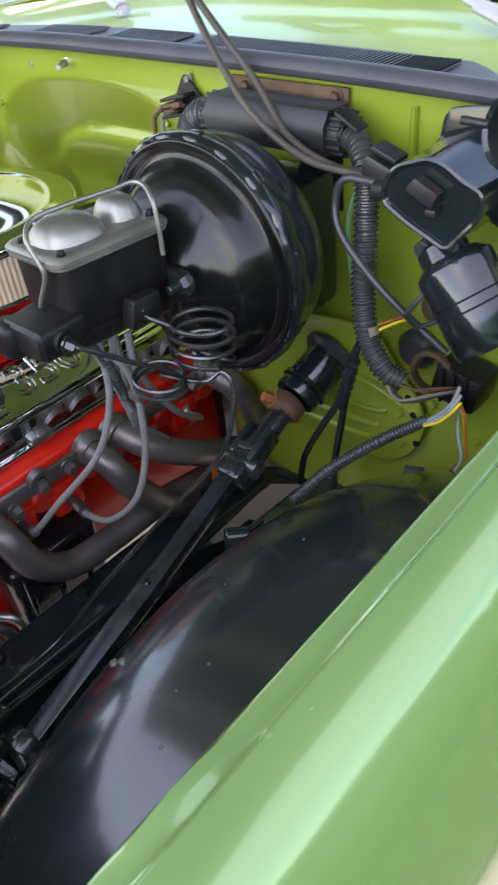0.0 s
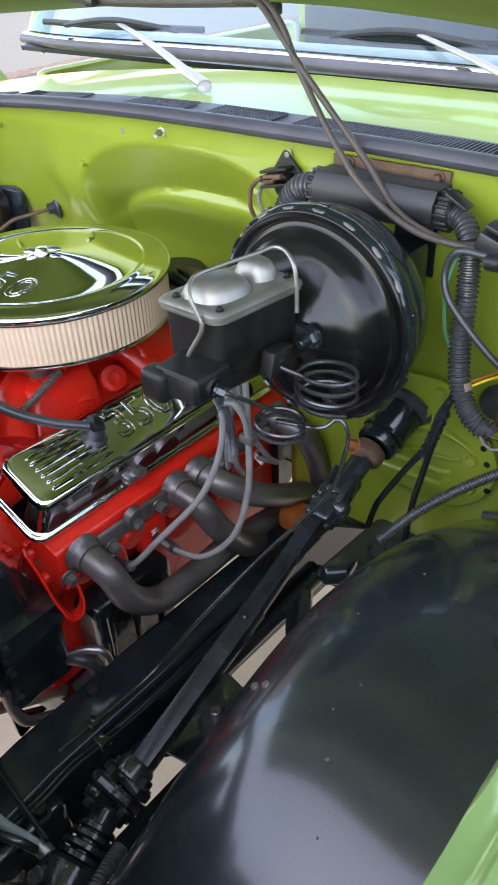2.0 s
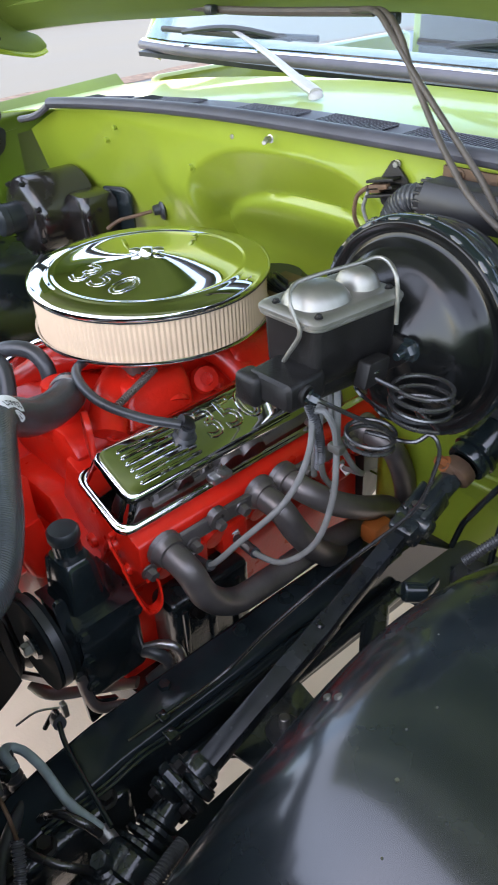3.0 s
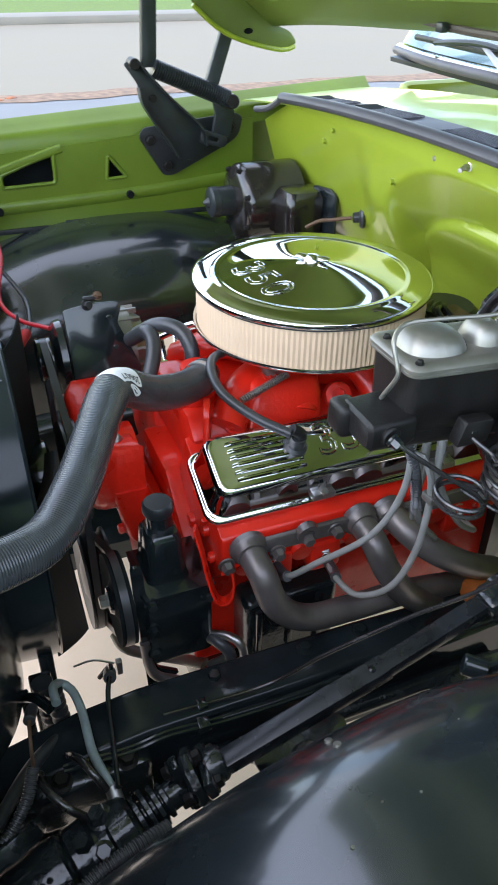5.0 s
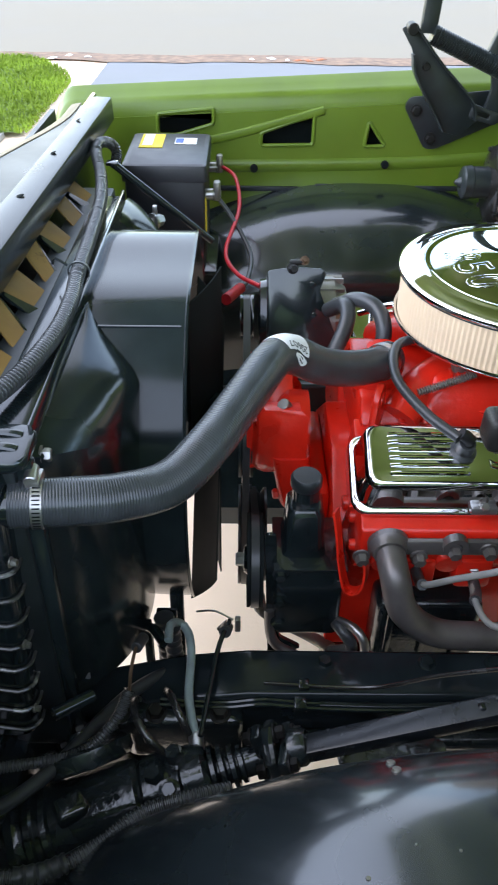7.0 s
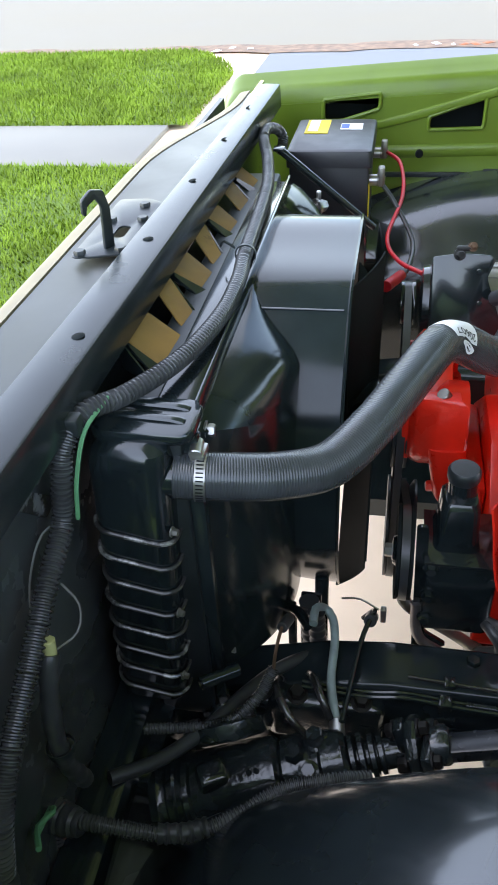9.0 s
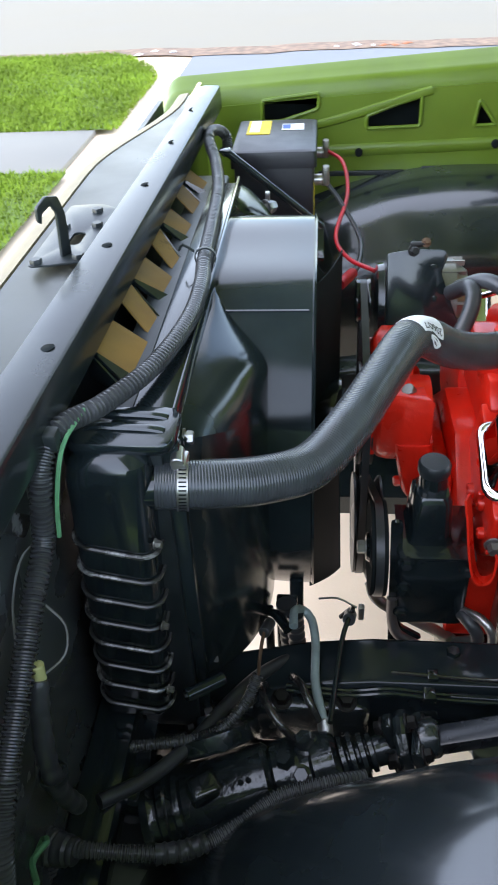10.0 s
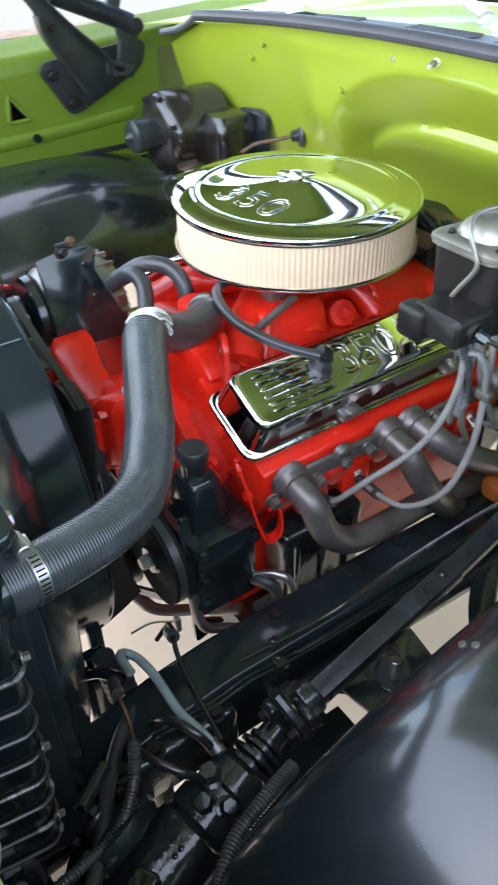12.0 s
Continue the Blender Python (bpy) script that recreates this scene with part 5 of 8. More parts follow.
# ---- steering column end, shaft and gear box ----
shaft = thing("steering_shaft", (0.477, -0.32, 0.56), "black steering shaft with a universal joint and a rag coupling", "steering shaft")
part("column_jacket", lathe([(0.020, 0), (0.028, 0), (0.0295, 0.003), (0.0295, 0.014), (0.0275, 0.016), (0.0275, 0.020), (0.029, 0.022), (0.029, 0.085), (0, 0.085)], (0.4865, -0.090, 0.757), (0.4965, -0.010, 0.792), 32), BLACK, shaft)
part("jacket_ring", lathe([(0.0285, 0), (0.0325, 0.001), (0.0325, 0.006), (0.0285, 0.007)], (0.4885, -0.075, 0.7636), (0.4965, -0.010, 0.792), 32), BLACK, shaft)
part("jacket_tab", box((0.482, -0.070, 0.795), (0.006, 0.012, 0.008), 0.002), BLACK, shaft)
part("shaft_collar", knobbly(lathe([(0, 0), (0.019, 0), (0.023, 0.004), (0.0235, 0.018), (0.021, 0.022), (0, 0.022)], (0.4835, -0.114, 0.7465), (0.4865, -0.090, 0.757), 24), 0.001, 120), RUST, shaft, "rusty brown shaft collar")
part("clamp_bolt", hexbolt((0.472, -0.114, 0.762), (0.464, -0.124, 0.771), 0.0085), BRIGHT_RUST, shaft, "orange rusty clamp bolt")
part("clamp_ear", knobbly(box((0.479, -0.112, 0.757), (0.022, 0.022, 0.020), 0.005), 0.001, 120), RUST, shaft)
part("upper_yoke", knobbly(sweep([(0.484, -0.108, 0.748), (0.483, -0.14, 0.737), (0.482, -0.175, 0.722)], 0.017, 12, 0.008, scale=(1.0, 0.8)), 0.0012, 90), OILY, shaft)
b = bmesh.new()
for off in (-0.015, 0.015):
    box((0.482 + off, -0.168, 0.730), (0.010, 0.050, 0.030), 0.004, m=Matrix.Rotation(radians(24), 4, "X"), bm=b)
rod((0.458, -0.190, 0.716), (0.508, -0.190, 0.716), 0.0135, 16, b)
rod((0.482, -0.182, 0.735), (0.482, -0.198, 0.697), 0.0135, 16, b)
box((0.480, -0.203, 0.708), (0.040, 0.028, 0.036), 0.008, m=Matrix.Rotation(radians(22), 4, "X"), bm=b)
part("universal_joint", knobbly(b, 0.0015, 110), OILY, shaft)
part("bearing_cap", rod((0.482, -0.181, 0.736), (0.482, -0.180, 0.7385), 0.011, 16), STEEL, shaft, "scuffed bright bearing cap")


def bar(p, q, w, h):
    """A bar of rectangular section with softened edges from p to q."""
    m = axes(p, Vector(q) - Vector(p), (1, 0, 0))
    n = (Vector(q) - Vector(p)).length
    return loft([[m @ Vector((d, y, z)) for y, z in rounded(w, h, 0.003, 2)] for d in (0, n)])


part("upper_shaft", bar((0.477, -0.200, 0.708), (0.479, -0.352, 0.646), 0.024, 0.019), SHAFT, shaft, "flat-sided black inner shaft")
part("shaft_sleeve", bar((0.479, -0.345, 0.6487), (0.478, -0.570, 0.562), 0.027, 0.021), SHAFT, shaft)
part("shaft_rivet", lathe([(0, 0), (0.006, 0), (0.0045, 0.003), (0, 0.0035)], (0.479, -0.364, 0.6515), (0.479, -0.360, 0.662), 12), SHAFT, shaft)
cp, cd = Vector((0.475, -0.588, 0.556)), Vector((-0.01, -0.93, -0.36)).normalized()
cm = frame_of(cp, cp + cd)
part("rag_coupling", lathe([(0, -0.007), (0.034, -0.007), (0.036, -0.003), (0.036, 0.003), (0.034, 0.007), (0, 0.007)], cp, cp + cd, 10), OILY, shaft, "", 25)
for side, turn in ((-1, 0.3), (1, 0.3 + math.pi / 2)):
    m = cm @ Matrix.Rotation(turn, 4, "Z")
    yoke = box((0, 0, 0), (0.070, 0.024, 0.012), 0.003)
    bmesh.ops.transform(yoke, matrix=m @ Matrix.Translation((0, 0, side * 0.014)), verts=yoke.verts)
    part("coupling_yoke", yoke, OILY, shaft)
    for e in (-1, 1):
        p = m @ Vector((e * 0.026, 0, side * 0.020))
        part("coupling_bolt", hexbolt(p, p + cd * side * 0.010, 0.0085), CAST_BLACK, shaft)
        p = m @ Vector((e * 0.026, 0, -side * 0.007))
        part("coupling_nut", hexbolt(p, p - cd * side * 0.012, 0.008), CAST_BLACK, shaft)
part("coupling_flange", lathe([(0, 0), (0.018, 0), (0.022, 0.006), (0.022, 0.020), (0, 0.022)], cp - cd * 0.040, cp, 16), OILY, shaft)

gear = thing("steering_gear", (0.47, -0.72, 0.45), "oily black power steering gear box on the frame rail", "steering gear")
GA, GD = Vector((0.473, -0.600, 0.545)), Vector((0.065, -0.27, -0.062)).normalized()


def gear_at(d, up=0.0, out=0.0):
    """A point d along the gear box's axis, then up and towards the wing."""
    side = GD.cross(Vector((0, 0, 1))).normalized()
    return GA + GD * d + side.cross(GD) * up - side * out


for i, (d, r) in enumerate(((0.024, 0.022), (0.034, 0.026), (0.046, 0.030), (0.057, 0.031))):
    part("dust_ring", lathe([(0, 0), (r * 0.8, 0), (r, 0.002), (r, 0.007), (r * 0.8, 0.009), (0, 0.009)], gear_at(d), gear_at(d + 0.1), 20), OILY, gear)
part("stub_shaft", rod(gear_at(-0.02), gear_at(0.07), 0.0175), OILY, gear)
b = lathe([(0, 0), (0.034, 0.0), (0.040, 0.006), (0.041, 0.03), (0.036, 0.034), (0.036, 0.046), (0.043, 0.052), (0.043, 0.075), (0.038, 0.080), (0, 0.081)], gear_at(0.066), gear_at(0.2), 36)
part("valve_body", knobbly(b, 0.0020, 60), OILY, gear)
b = lathe([(0, 0), (0.040, 0.0), (0.046, 0.006), (0.047, 0.02), (0.0475, 0.05), (0.047, 0.08), (0.046, 0.105), (0.050, 0.108), (0.0505, 0.114), (0.048, 0.117), (0.048, 0.123), (0.051, 0.126), (0.051, 0.133), (0.048, 0.136), (0.048, 0.142), (0.050, 0.145), (0.048, 0.155), (0.030, 0.160), (0, 0.161)], gear_at(0.145), gear_at(0.4), 40)
part("gear_housing", knobbly(b, 0.0012, 55, 3.0), OILY, gear)
p, q = gear_at(0.205, 0.020, -0.052), gear_at(0.205, 0.048, -0.085)
part("side_cover", knobbly(lathe([(0, 0), (0.052, 0), (0.056, 0.006), (0.056, 0.020), (0.044, 0.026), (0.020, 0.028), (0.016, 0.040), (0, 0.041)], p, q, 28), 0.0012, 70), OILY, gear)
cm2 = frame_of(p, q)
for i in range(4):
    a = math.tau * i / 4 + 0.5
    part("cover_bolt", hexbolt(cm2 @ Vector((0.046 * math.cos(a), 0.046 * math.sin(a), 0.020)), cm2 @ Vector((0.046 * math.cos(a), 0.046 * math.sin(a), 0.031)), 0.008), CAST_BLACK, gear)
part("adjuster_nut", hexbolt(cm2 @ Vector((0, 0, 0.038)), cm2 @ Vector((0, 0, 0.048)), 0.010), CAST_BLACK, gear)
part("adjuster_stud", rod(cm2 @ Vector((0, 0, 0.046)), cm2 @ Vector((0, 0, 0.062)), 0.0045), STEEL, gear)
for d, out in ((0.098, -0.012), (0.125, 0.004)):
    part("port_nut", hexbolt(gear_at(d, 0.034, out), gear_at(d, 0.054, out), 0.011), OILY, gear)
part("bleed_screw", hexbolt(gear_at(0.112, 0.036, 0.022), gear_at(0.110, 0.052, 0.030), 0.009), BLACK, gear)
b = box((0, 0, 0), (0.030, 0.036, 0.022), 0.007, 3)
bmesh.ops.transform(b, matrix=Matrix.Translation(gear_at(0.222, 0.046, 0.010)) @ Matrix.Rotation(0.5, 4, "Z"), verts=b.verts)
part("cast_lug", knobbly(b, 0.0025, 90), OILY, gear)
for i in range(5):
    part("cast_mark", lathe([(0, 0), (0.0035, 0), (0.0028, 0.002), (0, 0.0024)], gear_at(0.170 + 0.009 * (i % 3), 0.046, 0.004 + 0.011 * (i // 3)), gear_at(0.170 + 0.009 * (i % 3), 0.08, 0.004 + 0.011 * (i // 3)), 10), BLACK, gear)
b = box((0.405, -0.700, 0.497), (0.045, 0.15, 0.080), 0.014, 3)
box((0.405, -0.775, 0.500), (0.036, 0.036, 0.060), 0.010, 3, bm=b)
part("mount_flange", knobbly(b, 0.002, 60), OILY, gear)
for y in (-0.655, -0.735, -0.78):
    part("mount_bolt", hexbolt((0.412, y, 0.536), (0.414, y, 0.549), 0.010), CAST_BLACK, gear)
for pts in ([(0.463, -0.690, 0.572), (0.452, -0.700, 0.592), (0.425, -0.712, 0.590), (0.395, -0.722, 0.560), (0.36, -0.72, 0.50), (0.31, -0.66, 0.46)],
            [(0.485, -0.716, 0.566), (0.478, -0.735, 0.588), (0.452, -0.752, 0.592), (0.418, -0.758, 0.572), (0.37, -0.75, 0.50)]):
    part("steel_pipe", sweep(pts, 0.0048, 10), LINE, gear)
part("pitman_shaft", rod((0.455, -0.765, 0.47), (0.45, -0.765, 0.36), 0.022), OILY, gear)

# ---- radiator ----
radiator = thing("radiator", (0.10, -0.87, 0.55), "glossy black radiator with a ribbed side tank", "radiator")
part("core", box((0.07, -0.875, 0.74), (0.75, 0.055, 0.44), 0.004), SATIN, radiator)


def tank_y(z):
    """The side tank leans towards the grille at its foot."""
    return -0.882 - 0.055 * (0.935 - z)


def tank_ring(z, grow=0.0):
    return [Vector((0.445 + x, tank_y(z) + y, z)) for x, y in rounded(0.056 + 2 * grow, 0.080 + 2 * grow, 0.018, 5)]


part("side_tank", loft([tank_ring(0.575, -0.012), tank_ring(0.582, -0.002), tank_ring(0.59), tank_ring(0.935), tank_ring(0.950, -0.003), tank_ring(0.958, -0.012)]), BLACK, radiator, "glossy black ribbed side tank")
for i in range(8):
    z = 0.604 + 0.0355 * i
    pts = [Vector((0.445 + x, tank_y(z) + y, z - 0.22 * y)) for x, y in rounded(0.060, 0.083, 0.02, 5)]
    k = len(pts)
    part("tank_rib", sweep(pts[3 * k // 4 - 1:] + pts[:k // 2 - 3], 0.0025, 8, 0.01), WORN, radiator, "worn bright-edged rib")
part("mount_strap", loft([[Vector((0.424 + x, -0.870 + y, z)) for x, y in rounded(0.062 - i, 0.100 - i, 0.016, 4)] for i, z in ((0.004, 0.954), (0, 0.957), (0, 0.964), (0.003, 0.9665), (0.010, 0.967))]), BLACK, radiator, "glossy black tank cover with pressed ridges", 40)
for x in (0.407, 0.428):
    part("pressed_ridge", sweep([(x, -0.906, 0.966), (x, -0.895, 0.9685), (x + 0.003, -0.845, 0.9685), (x + 0.004, -0.832, 0.966)], 0.0035, 8, 0.006, scale=(1.4, 0.8)), BLACK, radiator)
part("core_end_plate", box((0.432, -0.858, 0.745), (0.030, 0.050, 0.43), 0.003), SATIN, radiator)
part("top_plate", box((0.075, -0.848, 0.957), (0.66, 0.046, 0.012), 0.003), BLACK, radiator)
part("front_flange", box((0.075, -0.826, 0.962), (0.66, 0.005, 0.022), 0.002), BLACK, radiator)
part("hose_neck", rod((0.449, -0.860, 0.9155), (0.4415, -0.800, 0.912), 0.021, 24), BLACK, radiator)
part("drain_tap", rod((0.47, -0.84, 0.62), (0.44, -0.80, 0.615), 0.008), BLACK, radiator)
for z in (0.86, 0.74, 0.63):
    part("tank_bolt", hexbolt((0.468, tank_y(z) + 0.039, z), (0.469, tank_y(z) + 0.046, z), 0.0040), ZINC, radiator)

gusset = thing("gusset_plate", (0.06, -0.90, 0.93), "tan painted zigzag gusset plates between radiator and support rail", "gusset")
def quad(a, b, c, d):
    bq = bmesh.new()
    bq.faces.new([bq.verts.new(p) for p in (a, b, c, d)])
    bmesh.ops.recalc_face_normals(bq, faces=bq.faces)
    bmesh.ops.solidify(bq, geom=bq.faces[:], thickness=0.002)
    return bq


for t0, t1, b0, b1 in ((0.309, 0.242, 0.262, 0.335), (0.187, 0.139, 0.209, 0.246), (0.133, 0.066, 0.098, 0.145), (0.009, -0.052, 0.046, 0.078), (-0.055, -0.116, -0.078, -0.033), (-0.178, -0.236, -0.165, -0.118), (-0.240, -0.30, -0.262, -0.225)):
    part("gusset", quad((t0, -0.930, 0.985), (t1, -0.930, 0.985), (b0, -0.874, 0.957), (b1, -0.878, 0.957)), TAN, gusset)
for t0, b0, b1 in ((0.136, 0.209, 0.145), (-0.053, 0.046, -0.033), (-0.238, -0.165, -0.225), (0.312, 0.37, 0.335)):
    part("web", quad((t0, -0.932, 0.984), (t0 + 0.004, -0.93, 0.95), (b0 - 0.002, -0.874, 0.952), (b0, -0.872, 0.957)), BLACK, gusset)
    part("web", quad((t0 - 0.002, -0.93, 0.982), (t0, -0.93, 0.975), (b1 + 0.02, -0.872, 0.951), (b1, -0.872, 0.956)), BLACK, gusset)
part("backing", box((0.02, -0.9385, 0.80), (0.78, 0.004, 0.385)), SATIN, gusset)

# ---- fan shroud ----
shroud = thing("fan_shroud", (0.0, -0.76, 0.50), "glossy black fan shroud behind the radiator", "fan shroud")
FC = Vector((-0.008, 0, 0.706))


def shroud_ring(t, n=120):
    """t from 0, the flat flange on the radiator, to 1, where the pressed corner meets the hoop."""
    out = []
    for i in range(n):
        a = math.tau * i / n
        ca, sa = math.cos(a), math.sin(a)
        k = min(0.360 / max(1e-6, abs(ca)), (0.214 if sa > 0 else 0.265) / max(1e-6, abs(sa)))
        rect = Vector((0.055 + k * ca, 0, 0.735 + k * sa))
        circ = Vector((FC.x + 0.280 * ca, 0, FC.z + 0.280 * sa))
        u = (circ.z - 0.938) / 0.048
        if u > 0:
            circ.z = 0.938 + 0.048 * (u - 0.62 * u * u)
        gap = (rect - FC).length - 0.280
        p = rect.lerp(circ, t)
        p.y = -0.826 + 0.072 * ease(gap / 0.11) * math.sin(t * math.pi / 2) ** 0.8
        out.append(p)
    return out


rings = [shroud_ring(t) for t in steps(0, 1, 14)]
for t in (0.04, 0.5, 0.96, 1.0):
    rings.append([Vector((p.x, lerp(p.y, -0.702, t), p.z)) for p in rings[14]])
rings.append([FC + (p - FC) * 1.012 + Vector((0, 0.002 + p.y - FC.y - (p.y - FC.y) * 1.012, 0)) for p in rings[-1]])
b = loft(rings, caps=False)
bmesh.ops.recalc_face_normals(b, faces=b.faces)
bmesh.ops.bisect_plane(b, geom=b.verts[:] + b.edges[:] + b.faces[:], plane_co=(0.25, -0.72, 0.525), plane_no=(0, 0.566, 1.0), clear_inner=True)
bmesh.ops.solidify(b, geom=b.faces[:], thickness=0.003)
part("shroud_shell", b, SHROUD, shroud, "", 30)
part("moulding_seam", sweep([(FC.x + 0.2815 * math.cos(0.98), y, FC.z + 0.2815 * math.sin(0.98)) for y in steps(-0.822, -0.706, 4)], 0.0012, 6, 0.02), BLACK, shroud)
part("side_flange", box((0.434, -0.828, 0.735), (0.014, 0.018, 0.44), 0.002), SHROUD, shroud)
for x, z in ((0.40, 0.935), (0.40, 0.60)):
    part("shroud_bolt", hexbolt((x, -0.822, z), (x, -0.812, z), 0.007), STEEL, shroud)
lower = thing("shroud_strut", (0.27, -0.75, 0.39), "black steel struts and hose ends below the fan shroud", "strut")
for (x, y), w, z0, z1 in (((0.255, -0.735), (0.018, 0.030), 0.39, 0.545), ((0.285, -0.758), (0.012, 0.012), 0.40, 0.56), ((0.232, -0.722), (0.010, 0.020), 0.39, 0.56)):
    part("strut", box((x, y, (z0 + z1) / 2), (*w, z1 - z0), 0.003), BLACK, lower)
for x, y, r in ((0.300, -0.728, 0.013), (0.318, -0.716, 0.011)):
    part("hose_end", sweep([(x, y, 0.50), (x - 0.006, y - 0.004, 0.54), (x - 0.010, y - 0.006, 0.575)], r, 14, 0.004, ribs=0.012, rib_depth=0.001), RUBBER, lower)
part("cross_tie", sweep([(0.285, -0.758, 0.55), (0.31, -0.745, 0.572), (0.335, -0.73, 0.575)], 0.007, 10), BLACK, lower)

# ---- upper radiator hose ----
hose = thing("radiator_hose", (0.30, -0.65, 0.85), "black ribbed upper radiator hose with a paper part label", "hose")
HOSE_PTS = [(0.447, -0.843, 0.915), (0.4405, -0.797, 0.9115), (0.424, -0.745, 0.904), (0.395, -0.70, 0.899), (0.345, -0.662, 0.912), (0.274, -0.625, 0.926), (0.217, -0.595, 0.936), (0.189, -0.571, 0.925), (0.162, -0.532, 0.894), (0.130, -0.488, 0.872), (0.098, -0.450, 0.860), (0.070, -0.430, 0.854)]
part("hose_body", sweep(HOSE_PTS, 0.0235, 28, 0.004), HOSE, hose)
HOSE_LINE = smooth_path(HOSE_PTS, 0.003)


def on_hose(s, a, r):
    """A point r from the hose's middle line: s metres past the bend, a radians round from the side that faces up and outwards."""
    k = min(range(len(HOSE_LINE)), key=lambda i: (HOSE_LINE[i] - Vector((0.203, -0.583, 0.931))).length)
    i = max(1, min(len(HOSE_LINE) - 2, k + int(s // 0.003)))
    f = s / 0.003 - s // 0.003
    p = HOSE_LINE[i].lerp(HOSE_LINE[i + 1], f)
    t = (HOSE_LINE[i + 1] - HOSE_LINE[i - 1]).normalized()
    v = Vector((0.75, -0.05, 0.65))
    v = (v - t * v.dot(t)).normalized()
    return p + (v * math.cos(a) + t.cross(v) * math.sin(a)) * r


part("paper_label", sheet(lambda s, a: on_hose(s, a, 0.0241), steps(-0.014, 0.018, 12), steps(-1.5, 0.30, 14), 0.0003), WHITE, hose, "white paper label with a printed part number")
b = lettering("20607", 0.0125, Matrix.Identity(4), depth=0.0001)
for v in b.verts:
    v.co = on_hose(0.002 - v.co.x * 0.85, -0.02 + v.co.y / 0.0243, 0.0245 + v.co.z)
part("label_number", b, SATIN, hose)
part("maker_mark", sheet(lambda u, a: on_hose(0.004 + 0.013 * u * math.cos(a), 0.62 + 0.24 * u * math.sin(a), 0.0241), (0.55, 0.75, 1.0), steps(0, math.tau, 24)), WHITE, hose)
part("maker_mark_bar", sheet(lambda s, a: on_hose(s, a, 0.0241), steps(-0.003, 0.011, 5), (0.56, 0.68)), WHITE, hose)
clamp = part("hose_clamp", lathe([(0.0238, -0.0055), (0.0250, -0.005), (0.0250, 0.005), (0.0238, 0.0055)], (0.4437, -0.8180, 0.9133), (0.4417, -0.8030, 0.9121), 40), STEEL, hose, "bright worm-drive hose clamp")
km = frame_of((0.4437, -0.8180, 0.9133), (0.4417, -0.8030, 0.9121))
for i in range(40):
    a = math.tau * i / 40
    slit = box((0.0250, 0, 0), (0.0008, 0.0013, 0.007), m=None)
    bmesh.ops.transform(slit, matrix=km @ Matrix.Rotation(a, 4, "Z"), verts=slit.verts)
    part("clamp_slot", slit, DARK, clamp)
b = rod((0.4310, -0.8215, 0.9448), (0.4510, -0.8195, 0.9428), 0.0065, 12)
box((0.4400, -0.8185, 0.9388), (0.022, 0.014, 0.008), 0.002, bm=b)
part("clamp_screw", b, STEEL, hose)
part("thermostat_housing", lathe([(0, 0), (0.032, 0), (0.032, 0.008), (0.024, 0.018), (0.022, 0.034), (0, 0.035)], (EX + 0.03, -0.435, 0.826), (EX + 0.03, -0.445, 1), 20), RED, hose)
b = lathe([(0.0242, -0.006), (0.0255, -0.006), (0.0255, 0.006), (0.0242, 0.006)], (0.086, -0.442, 0.857), (0.070, -0.430, 0.854), 32)
part("hose_clamp", b, STEEL, hose)

# ---- battery ----
battery = thing("battery", (-0.625, -0.785, 0.72), "dark battery with yellow and white labels and side terminals", "battery")
part("case", box((-0.625, -0.785, 0.82), (0.225, 0.155, 0.18), 0.006), BATTERY, battery)
part("lid", loft([[Vector((-0.625 + x, -0.785 + y, z)) for x, y in rounded(0.236 - i, 0.166 - i, 0.008, 3)] for i, z in ((0, 0.905), (0, 0.930), (0.004, 0.935), (0.016, 0.937))]), BATTERY, battery, "", 30)
part("warning_label", box((-0.675, -0.822, 0.9378), (0.10, 0.048, 0.0012)), YELLOW, battery)
part("label_print", box((-0.68, -0.830, 0.9386), (0.082, 0.020, 0.0010)), WHITE, battery)
part("brand_label", box((-0.675, -0.752, 0.9378), (0.045, 0.045, 0.0012)), WHITE, battery)
part("label_patch", box((-0.675, -0.765, 0.9386), (0.030, 0.016, 0.0010)), BLUE, battery)
part("side_label", box((-0.545, -0.7068, 0.83), (0.05, 0.0012, 0.08)), YELLOW, battery)
for x in (-0.54, -0.72):
    post = part("side_terminal", rod((x, -0.708, 0.872), (x, -0.69, 0.872), 0.011, 16), STEEL, battery)
    part("terminal_bolt", hexbolt((x, -0.692, 0.872), (x, -0.676, 0.872), 0.009), ZINC, battery)
    part("cable_lug", box((x, -0.684, 0.880), (0.02, 0.014, 0.038), 0.004), ZINC, battery)
part("battery_tray", box((-0.63, -0.785, 0.722), (0.27, 0.20, 0.012), 0.004), BLACK, battery)
cab = thing("battery_cable", (-0.45, -0.65, 0.76), "red battery cable looping down to the alternator", "cable", "battery cables")
part("cable", sweep([(-0.72, -0.680, 0.875), (-0.65, -0.648, 0.870), (-0.55, -0.640, 0.838), (-0.420, -0.664, 0.804), (-0.323, -0.643, 0.801), (-0.234, -0.601, 0.816)], 0.0040, 10), RED_WIRE, cab)
cab = thing("battery_cable", (-0.45, -0.65, 0.74), "black battery cable with a red end boot", "cable", "battery cables")
part("cable", sweep([(-0.54, -0.680, 0.862), (-0.52, -0.655, 0.835), (-0.456, -0.617, 0.785), (-0.36, -0.622, 0.772), (-0.30, -0.64, 0.776)], 0.0045, 10), RUBBER, cab)
part("end_boot", sweep([(-0.315, -0.635, 0.775), (-0.235, -0.660, 0.790)], 0.010, 10, 0.01), RED_WIRE, cab)

